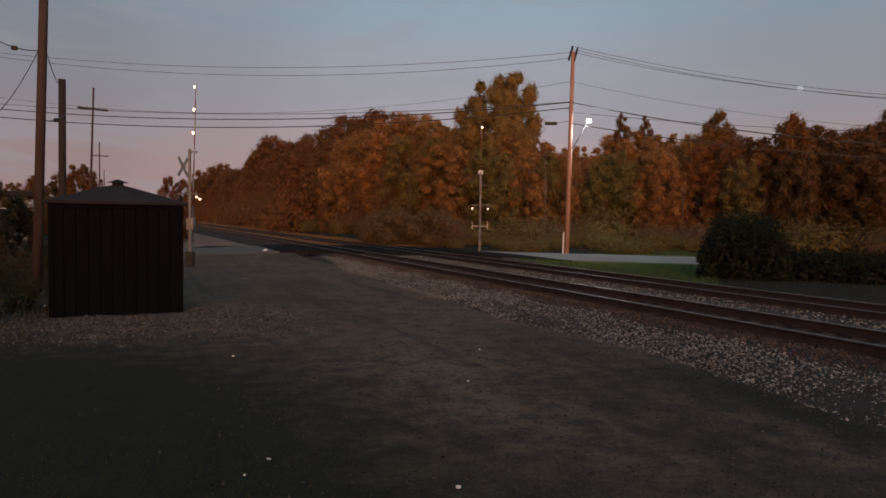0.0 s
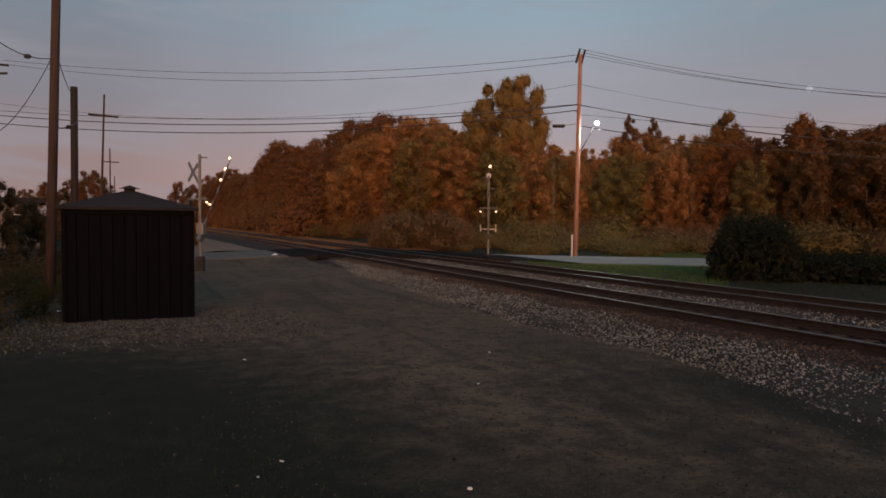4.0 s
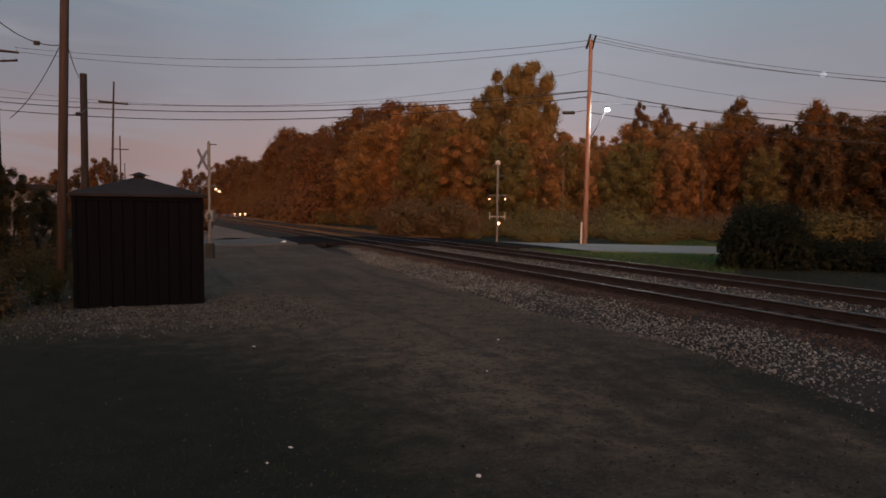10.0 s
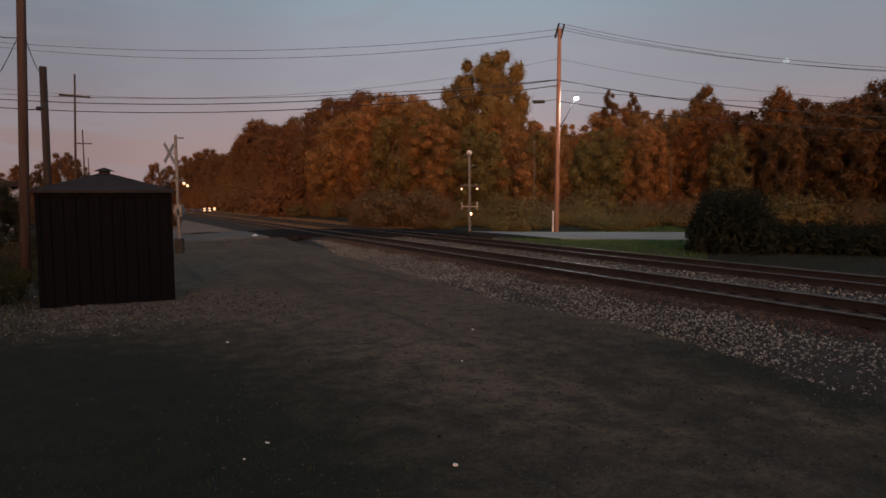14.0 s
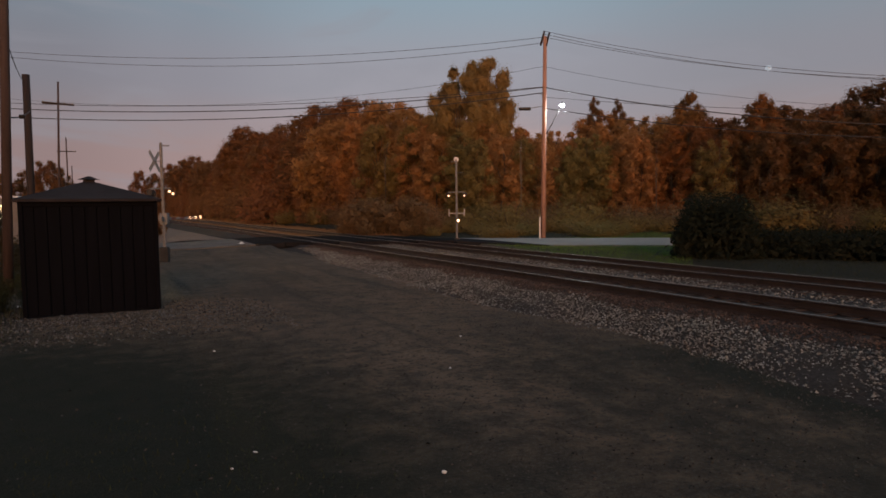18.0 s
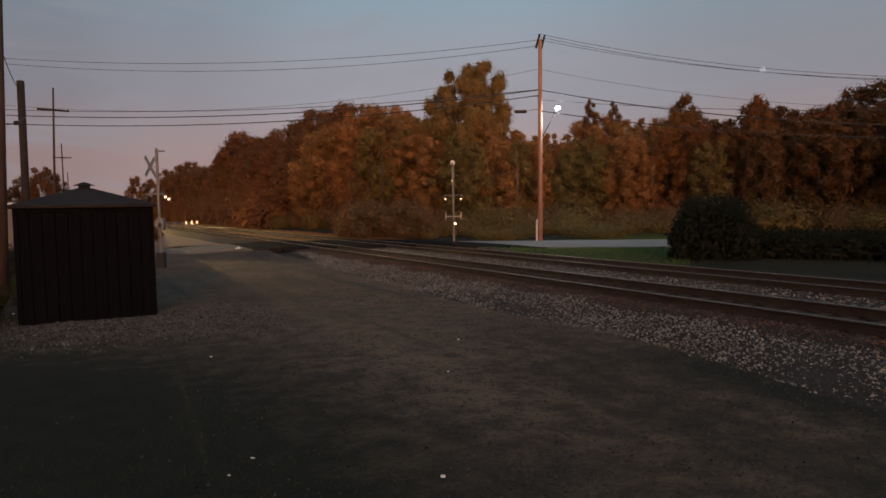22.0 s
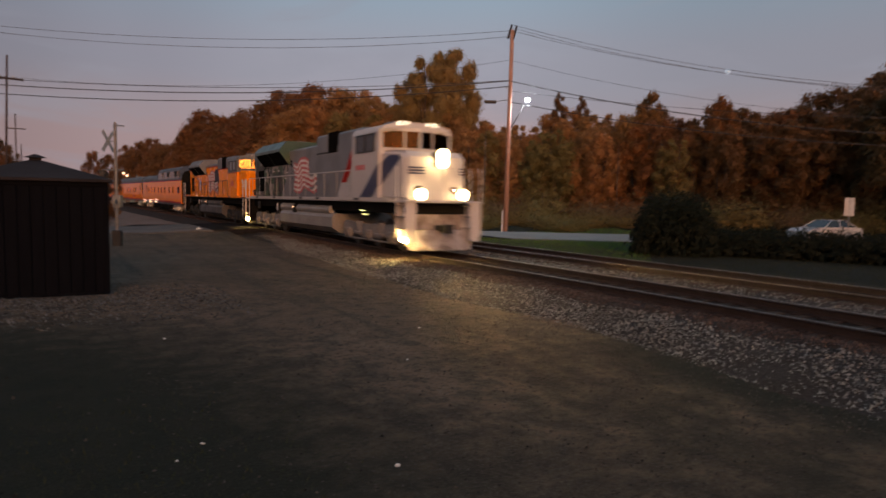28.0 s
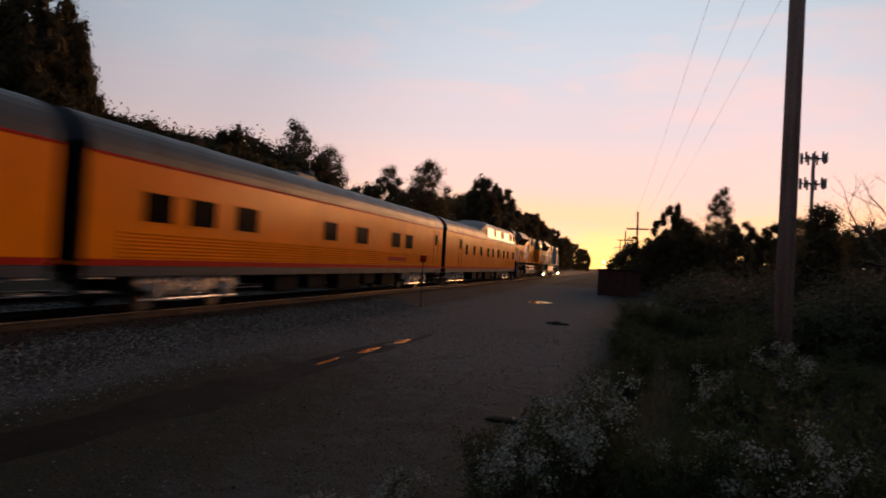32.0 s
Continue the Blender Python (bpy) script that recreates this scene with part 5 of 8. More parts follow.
for a, el, d, k, w in ((95.8, 18.8, 58, K_PINE, 1.6), (110.2, 20.2, 58, K_PINE, 1.6), (118.3, 20.8, 60, K_PINE, 1.6), (122.6, 21.2, 60, K_PINE, 1.6), (129.4, 17.0, 55, K_DARK[0], 0.75),
                       (131.8, 18.0, 55, K_DARK[1], 0.72), (133.6, 16.4, 56, K_DARK[0], 0.6), (130.4, 14.0, 54, K_DARK[0], 0.9), (131.0, 16.6, 58, K_DARK[1], 0.85), (128.6, 16.0, 57, K_DARK[1], 0.8), (132.8, 15.6, 57, K_DARK[1], 0.7), (151.3, 11.1, 62, K_SPARSE[0], 1.0), (154.0, 9.2, 60, K_SPARSE[1], 1.1), (159.4, 7.9, 72, K_SPARSE[0], 1.2),
                       (162.9, 8.7, 76, K_SPARSE[1], 1.25), (167.8, 7.6, 95, K_DARK[0], 0.9), (169.4, 6.9, 105, K_DARK[1], 0.9), (100.5, 13, 60, K_PINE, 1.4)):
    x, y = polar(a, d)
    plant(k, x, y, 2.0 + d * math.tan(radians(el)), ("dark pointed spruce behind the railway line" if k is K_PINE else "dark leafy tree silhouetted against the sunset"), group="trees behind the line", wide=w)

for a in [100 + i * 4.3 for i in range(8)] + [134 + i * 1.7 for i in range(9)] + [151 + i * 3.4 for i in range(4)]:
    d = 27.0 / math.sin(radians(a)) if a > 150 else 57.0
    el = float(np.interp(a, [p[0] for p in SE], [p[1] for p in SE]))
    x, y = polar(a, d * 1.03)
    h = (2.0 + d * math.tan(radians(el))) * (rng.uniform(0.90, 0.98) if 132 < a < 150 else 0.78)
    if road_dist(x, y) > 6:
        plant(rng.choice(B_DARK), x, y, h, "dense dark thicket behind the railway line", "thicket", "bush", "trees behind the line", turn=radians(-a + rng.uniform(-15, 15)), wide=0.9)
for i in range(7):
    x, y = polar(77 + 3 * i, 96)
    plant(B_DARK[i % 2], x, y, rng.uniform(21, 24), "dense dark thicket beyond the road", "thicket", "bush", "trees behind the line", turn=radians(-77 - 3 * i), wide=0.7)
for i in range(30):
    a = 164.5 + i * 0.43
    d = min(27.0 / math.sin(radians(a)), 420) * rng.uniform(0.95, 1.1)
    el = float(np.interp(a, [p[0] for p in SE], [p[1] for p in SE]))
    x, y = polar(a, d)
    plant(rng.choice(K_DARK if d > 120 else B_DARK), x, y, 2.0 + d * math.tan(radians(el)) * rng.uniform(0.7, 0.95), "dense dark thicket along the line", "thicket", "bush", "thickets down the line", wide=rng.uniform(0.9, 1.3))

# south-west: brush and trees beside the track down the line
for a, el, d, k, w in ((182.6, 2.4, 85, K_DARK[0], 1.2), (183.9, 5.6, 62, K_DARK[1], 0.8), (185.4, 4.0, 60, K_DARK[0], 1.0), (187.7, 7.0, 58, K_SPARSE[0], 0.9), (189.4, 4.2, 55, K_DARK[1], 1.0), (191.6, 4.2, 50, K_DARK[0], 1.0),
                       (193.4, 4.6, 45, K_SPARSE[1], 1.3), (195.2, 4.4, 44, K_SPARSE[0], 1.2), (197.0, 4.2, 48, K_SPARSE[0], 1.4), (198.9, 9.6, 30, K_BARE, 1.1), (202, 8.5, 34, K_BARE, 1.2), (206, 7, 38, K_DARK[0], 1.0), (212, 8, 36, K_DARK[1], 1.0),
                       (220, 9, 34, K_DARK[0], 1.0), (186.6, 5.0, 66, K_BARE, 1.0), (190.4, 4.6, 60, K_BARE, 1.0), (181.6, 1.6, 130, K_DARK[0], 1.4), (181.2, 1.0, 190, K_DARK[1], 1.6)):
    x, y = polar(a, d)
    plant(k, x, y, 2.0 + d * math.tan(radians(el)), ("bare spreading tree against the sunset" if k is K_BARE else "dark tree beside the track against the sunset"), group="trees beside the track", wide=w)
a = 182.2
while a < 236:
    el = float(np.interp(a, [182, 184, 187, 191, 196, 199, 206, 236], [2.2, 3.6, 3.4, 3.3, 3.8, 4.6, 6.5, 8.0])) * rng.uniform(0.85, 1.0)
    d = rng.uniform(58, 70) if a < 200 else rng.uniform(44, 54)
    x, y = polar(a, d)
    plant(rng.choice(B_DARK), x, y, 2.0 + d * math.tan(radians(el)), "dense dark thicket against the sunset", "thicket", "bush", "trees beside the track", turn=radians(-a + rng.uniform(-12, 12)), wide=rng.uniform(0.8, 1.0))
    a += rng.uniform(1.9, 2.6) if a < 200 else 4.0
K_ROUND = Mass(320, M_leaf_dark, crown_lobes(320, 4.4, 1.25, 16, 0.1, 0.4, 0.55), 14000, 0.045, coarse=0.14)
plant(K_ROUND, -6.66, -25.21, 4.50, "tall dark rounded bush beside the track", "bush", "bush", "overgrown bushes beside the track", turn=radians(15))
# a thicket closes the low sun off from the line
for i in range(38):
    x, y = -7.5 + rng.uniform(-1.5, 1.0), -74 - i * (9.0 + 0.12 * i)
    plant(B_DARK[i % 2], x, y, rng.uniform(6.5, 8.5), "dense dark thicket along the line", "thicket", "bush", "thickets down the line", turn=radians(90 + rng.uniform(-15, 15)))
for i in range(46):
    a = 183 + rng.uniform(0, 30)
    d = rng.uniform(15, 40)
    x, y = polar(a, d)
    if x > -2.0 - 0.02 * d:
        continue
    plant(rng.choice(S_NEAR), x, y, rng.uniform(1.0, 2.4), "dark overgrown bush beside the track", "bush", "bush", "overgrown bushes beside the track", wide=rng.uniform(1.0, 1.5))

# north-west: brush left of the hut and trees far along the road
for a, el, d, k, w in ((346.2, 7.4, 26, K_DARK[0], 0.7), (347.8, 5.4, 27, K_DARK[1], 0.6), (344.5, 8.5, 26, K_DARK[0], 0.8), (349.6, 3.0, 28, K_DARK[1], 0.8), (351.4, 1.6, 30, K_DARK[0], 1.0), (353.4, 2.6, 92, B_UMBER[0], 0.85), (355.6, 3.2, 94, B_UMBER[1], 0.6), (352.6, 3.0, 92, K_UMBER[1], 1.2), (354.2, 3.4, 94, K_UMBER[0], 1.2), (355.5, 4.0, 93, K_UMBER[1], 1.1), (356.3, 3.6, 95, K_UMBER[0], 0.9), (351.2, 2.4, 100, K_UMBER[1], 1.2),
                       (1.8, 3.4, 60, K_FAR[1], 0.7), (2.9, 3.2, 62, K_FAR[1], 0.8), (343, 5, 40, K_DARK[0], 1.0), (338, 6, 38, K_DARK[1], 1.0), (330, 7, 36, K_DARK[0], 1.0), (320, 7, 40, K_DARK[1], 1.0)):
    x, y = polar(a, d)
    plant(k, x, y, 2.25 + d * math.tan(radians(el)), "leafy tree beyond the relay hut", group="trees beyond the hut", wide=w)
for i in range(26):
    x, y = rng.uniform(-13, -3.4), rng.uniform(14.5, 34)
    if abs(x + 0.5) < 2.6 and y < 19.5:
        continue
    plant(rng.choice(S_DARK), x, y, rng.uniform(0.9, 1.7), "dark overgrown bush beside the hut", "bush", "bush", "overgrown bushes beside the hut", wide=1.4)
for i in range(14):
    x, y = polar(240 + i * 7.5, rng.uniform(26, 34))
    plant(rng.choice(K_THIN), x, y, rng.uniform(6, 9), "thin-leaved tree closing the lot behind", group="trees closing the lot", wide=1.1)


# ---- the train ----
def camo_material():
    """Camouflage paint: hard-edged patches of dark green, black-green, tan and grey."""
    m = bpy.data.materials.new("camouflage_enamel")
    m.use_nodes = True
    nt = m.node_tree
    b = nt.nodes["Principled BSDF"]
    b.inputs["Roughness"].default_value, b.inputs["Specular IOR Level"].default_value = 0.42, 0.3
    tcn = nt.nodes.new("ShaderNodeTexCoord")
    no = nt.nodes.new("ShaderNodeTexNoise")
    no.inputs["Scale"].default_value, no.inputs["Detail"].default_value = 0.75, 2.0
    nt.links.new(tcn.outputs["Object"], no.inputs["Vector"])
    rp = nt.nodes.new("ShaderNodeValToRGB")
    rp.color_ramp.interpolation = "CONSTANT"
    els = rp.color_ramp.elements
    els[0].position, els[0].color = 0.0, (0.012, 0.013, 0.012, 1)
    els[1].position, els[1].color = 0.62, (0.24, 0.20, 0.17, 1)
    for p_, c_ in ((0.43, (0.018, 0.055, 0.022, 1)), (0.50, (0.20, 0.19, 0.18, 1)), (0.56, (0.02, 0.022, 0.02, 1))):
        els.new(p_).color = c_
    nt.links.new(no.outputs[0], rp.inputs[0])
    nt.links.new(rp.outputs[0], b.inputs["Base Color"])
    return m


M_yel = mat("yellow_enamel", (0.78, 0.230, 0.004), 0.26, 0, 0.10, 0.8, 1.0, 0.30, tint=(0.62, 0.17, 0.003), spec=0.35, ior=1.17)
M_coach = mat("coach_yellow_enamel", (0.78, 0.205, 0.003), 0.22, 0, 0.10, 0.8, 0.9, 0.45, tint=(0.62, 0.17, 0.003), spec=0.4, ior=1.2)
M_flute = mat("fluted_yellow_enamel", (0.70, 0.20, 0.004), 0.6, 0, 0.12, 0.8, 1.3, 0.05, tint=(0.5, 0.13, 0.003), spec=0.1, ior=1.08)
M_dome = mat("dome_enamel", (0.10, 0.035, 0.012), 0.16, 0, 0.15, 0.8, 0.9, 0.35, spec=0.5, ior=1.3)
M_grey = mat("grey_enamel", (0.13, 0.133, 0.142), 0.42, 0, 0.2, 1.0, 1.5, 0.06, spec=0.3, ior=1.22)
M_coachroof = mat("coach_roof_enamel", (0.060, 0.066, 0.078), 0.42, 0, 0.25, 1.0, 30, 0.05, spec=0.25, ior=1.25)
M_redline = mat("red_enamel", (0.36, 0.022, 0.014), 0.5, 0, 0.1, 2, 30, 0.02, spec=0.15, ior=1.15)
M_silver = mat("silver_enamel", (0.44, 0.43, 0.43), 0.32, 0, 0.12, 0.9, 30, 0.03, tint=(0.33, 0.33, 0.34), spec=0.35)
M_slate = mat("slate_enamel", (0.13, 0.14, 0.155), 0.4, 0, 0.2, 0.9, 30, 0.03)
M_blue = mat("blue_enamel", (0.03, 0.06, 0.20), 0.3, 0, 0.12, 2, 30, 0.02, coat=0.3)
M_flagred = mat("flag_red", (0.42, 0.04, 0.04), 0.35, 0, 0.1, 3, 30, 0.02)
M_flagwhite = mat("flag_white", (0.62, 0.58, 0.55), 0.35, 0, 0.1, 3, 30, 0.02)
M_flagblue = mat("flag_blue", (0.040, 0.040, 0.060), 0.45, 0, 0.1, 3, 30, 0.02, spec=0.15, ior=1.15)
M_star = mat("dull_star_paint", (0.20, 0.195, 0.19), 0.4, 0, 0.1, 3, 30, 0.02)
M_frame = mat("black_underframe", (0.010, 0.010, 0.010), 0.8, 0, 0.3, 1.5, 30, 0.2, spec=0.1, ior=1.2)
M_truck = mat("truck_steel", (0.024, 0.025, 0.026), 0.65, 0.0, 0.35, 2, 30, 0.3, spec=0.2, ior=1.3)
M_chrome_truck = mat("silver_truck", (0.62, 0.60, 0.58), 0.28, 0.85, 0.25, 2.5, 30, 0.15)
M_wheel = mat("wheel_steel", (0.10, 0.09, 0.085), 0.45, 0.6, 0.3, 4, 40, 0.1)
M_tank = mat("tank_grey", (0.085, 0.086, 0.092), 0.5, 0, 0.25, 1.2, 25, 0.1, spec=0.2, ior=1.25)
M_grille = mat("black_grille", (0.007, 0.007, 0.007), 0.9, 0, 0.2, 6, 60, 0.3, spec=0.05, ior=1.1)
M_louvre = mat("dark_louvres", (0.028, 0.013, 0.006), 0.8, 0, 0.4, 3, 40, 0.2, spec=0.08, ior=1.15)
M_glass = mat("dark_glass", (0.010, 0.011, 0.012), 0.06, 0, 0.05, 1, 5, 0.0, spec=0.45)
M_camo = camo_material()
# orange metal tint puts the sunset's reflection into the pane colour
M_windshield = mat("sunset_tinted_windshield", (0.46, 0.24, 0.09), 0.08, 1.0, 0.05, 1, 5, 0.0)
M_slogan = mat("dark_red_lettering", (0.10, 0.015, 0.010), 0.4, 0, 0.1, 3, 30, 0.02)
M_plow = mat("grimy_silver", (0.36, 0.34, 0.33), 0.55, 0, 0.45, 2.2, 30, 0.1, tint=(0.10, 0.07, 0.055))
M_navy = mat("navy_enamel", (0.02, 0.03, 0.085), 0.35, 0, 0.12, 2, 30, 0.02)
M_lighttruck = mat("grey_truck", (0.20, 0.19, 0.185), 0.5, 0.1, 0.35, 2, 30, 0.3)
M_lighttank = mat("silver_tank", (0.26, 0.255, 0.25), 0.35, 0.1, 0.2, 1.2, 25, 0.1)
M_green = mat("dark_green_enamel", (0.02, 0.05, 0.03), 0.4, 0, 0.2, 1.0, 20, 0.03, coat=0.2)
M_coachglass = mat("coach_glass", (0.006, 0.005, 0.005), 0.25, 0, 0.05, 1, 5, 0.0, spec=0.2, ior=1.07)


def bx(*items, bevel=0.0):
    """One mesh of boxes given as (centre, size)."""
    bm = bmesh.new()
    for c, s in items:
        boxm(bm, c, s, bevel=bevel)
    return bm


def rods(*items, n=8):
    bm = bmesh.new()
    for a, b, r in items:
        rod(bm, a, b, r, r, n)
    return bm


def ring(x, y, z, r0, r1, n=20):
    """A flat ring about (x, z) that faces down the line."""
    bm = bmesh.new()
    rows = [[bm.verts.new((x + r * math.cos(6.2832 * i / n), y - (0.02 if r == r0 else 0), z + r * math.sin(6.2832 * i / n))) for i in range(n)] for r in (r0, r1)]
    for i in range(n):
        j = (i + 1) % n
        bm.faces.new((rows[0][i], rows[0][j], rows[1][j], rows[1][i]))
    return bm


def swept(prof, a, b):
    bm = bmesh.new()
    prism(bm, prof, "y", a, b)
    return bm


def build_truck(parent, cy, axles, base, m_frame, m_detail, r=0.51, side=1.12):
    """A truck: two side frames with boxes and springs, and wheels on axles."""
    tr = part("truck", bx(((0, cy, 0.62), (1.7, base * 0.55, 0.34)), bevel=0.03), m_frame, parent)
    for sx in (-1, 1):
        lo, hi = cy - base / 2 - 0.62, cy + base / 2 + 0.62
        bm = bmesh.new()
        prof = [(lo, 0.62), (lo + 0.25, 0.50), (cy - base * 0.30, 0.50), (cy - base * 0.22, 0.38), (cy + base * 0.22, 0.38), (cy + base * 0.30, 0.50), (hi - 0.25, 0.50), (hi, 0.62), (hi, 0.86),
                (hi - 0.3, 0.98), (cy + base * 0.2, 0.90), (cy - base * 0.2, 0.90), (lo + 0.3, 0.98), (lo, 0.86)]
        prism(bm, prof, "x", sx * side - 0.07, sx * side + 0.07)
        part("side_frame", bm, m_frame, tr)
        for i in range(axles):
            ay = cy - base / 2 + base * i / (axles - 1)
            bm = bx(((sx * (side + 0.07), ay, 0.50), (0.22, 0.42, 0.40)), bevel=0.05)
            rod(bm, (sx * (side + 0.12), ay, 0.50), (sx * (side + 0.23), ay, 0.50), 0.15, 0.13, 14)
            part("axle_box", bm, m_detail, tr)
            if i < axles - 1:
                my = ay + base / (axles - 1) / 2
                bm = bmesh.new()
                for k in (-0.16, 0.16):
                    rod(bm, (sx * (side + 0.03), my + k, 0.60), (sx * (side + 0.03), my + k, 0.98), 0.09, 0.09, 10)
                boxm(bm, (sx * (side + 0.05), my, 0.52), (0.26, 0.62, 0.12), bevel=0.02)
                part("spring_set", bm, m_detail, tr)
        part("brake_rigging", rods(((sx * (side + 0.10), lo + 0.2, 0.30), (sx * (side + 0.10), hi - 0.2, 0.30), 0.035), ((sx * (side + 0.1), cy, 0.3), (sx * (side + 0.1), cy, 0.6), 0.04)), m_detail, tr)
    for i in range(axles):
        ay = cy - base / 2 + base * i / (axles - 1)
        bm = bmesh.new()
        for sx in (-1, 1):
            rod(bm, (sx * 0.70, ay, r), (sx * 0.82, ay, r), r, r - 0.02, 28)
            rod(bm, (sx * 0.66, ay, r), (sx * 0.70, ay, r), r + 0.025, r + 0.025, 28)
        rod(bm, (-1.0, ay, r), (1.0, ay, r), 0.09, 0.09, 10)
        part("wheelset", bm, M_wheel, tr)
    return tr


def flag_parts(parent, x, y_rear, y_front, z0, z1, canton):
    """A waving striped flag laid on the hood's side; the hoist lies at the front."""
    n = 40
    L = y_rear - y_front

    def edge(t, k):
        """The height of line k (0 top, 1 bottom) at t from hoist to fly: two deep folds that travel down the cloth."""
        wave = 0.13 * math.sin(t * 13.0 - 0.6 + k * 1.1) * (0.35 + 0.75 * t) + 0.035 * math.sin(t * 27 + k * 4)
        top_ = z1 - 0.30 * max(0.0, t - 0.35) - 0.18 * (0.12 - min(t, 0.12)) / 0.12
        low_ = z0 + 0.16 * math.sin(t * math.pi) * 1.2 - 0.12 * (1 - t)
        return top_ + (low_ - top_) * k + wave

    def along(t, k):
        """The hoist leans back towards its top, the fly is uneven."""
        return y_front + L * t + 0.34 * (1 - t) * (k - 1.0) * -1.0 + 0.10 * t * math.sin(k * 9.0)
    fl = part("flag_emblem", bx(((x * 1.0, (y_rear + y_front) / 2, (z0 + z1) / 2), (0.004, 0.02, 0.02))), M_flagblue, parent, "waving striped flag painted on the hood")
    for i in range(13):
        bm = bmesh.new()
        k0, k1 = i / 13, (i + 1) / 13
        for j in range(n):
            t0, t1 = j / n, (j + 1) / n
            if i < 7 and t1 <= 0.40:
                continue
            q = [(t0, k0), (t1, k0), (t1, k1), (t0, k1)]
            bm.faces.new([bm.verts.new((x, along(t, k), edge(t, k))) for t, k in q])
        part("stripe", bm, M_flagwhite if i % 2 else M_flagred, fl)
    bm = bmesh.new()
    xx = x + math.copysign(0.003, x)
    for j in range(16):
        t0, t1 = 0.40 * j / 16, 0.40 * (j + 1) / 16
        bm.faces.new([bm.verts.new((xx, along(t, k), edge(t, k))) for t, k in ((t0, 0), (t1, 0), (t1, 7 / 13), (t0, 7 / 13))])
    part("canton", bm, canton, fl)
    # the shaded fold below the canton
    bm = bmesh.new()
    for j in range(12):
        t0, t1 = 0.06 + 0.34 * j / 12, 0.06 + 0.34 * (j + 1) / 12
        bm.faces.new([bm.verts.new((xx, along(t, k), edge(t, k))) for t, k in ((t0, 0.66 + 0.5 * t0), (t1, 0.66 + 0.5 * t1), (t1, 0.74 + 0.5 * t1), (t0, 0.74 + 0.5 * t0))])
    part("dark_fold", bm, canton, fl)
    xs = x + math.copysign(0.006, x)
    for i in range(5):
        for j in range(6):
            t, k = 0.04 + 0.33 * (j + 0.5 * (i % 2)) / 6, 0.06 + 0.42 * i / 5
            bm = bmesh.new()
            cy_, cz_ = along(t, k), edge(t, k)
            bm.faces.new([bm.verts.new((xs, cy_ + (0.030 if a % 2 == 0 else 0.013) * math.sin(a * math.pi / 5), cz_ + (0.030 if a % 2 == 0 else 0.013) * math.cos(a * math.pi / 5))) for a in range(10)])
            part("star", bm, M_star, fl)


def lettering(parent, text, size, m, at_, material, label):
    cu = bpy.data.curves.new("lettering", "FONT")
    cu.body, cu.size, cu.extrude = text, size, 0.002
    cu.align_x = "CENTER"
    ob = new("lettering", cu)
    bpy.context.view_layer.update()
    me = bpy.data.meshes.new_from_object(ob.evaluated_get(bpy.context.evaluated_depsgraph_get()))
    bpy.data.objects.remove(ob)
    me.materials.clear()
    me.materials.append(material)
    return part("lettering", me, None, parent, label, at=m)


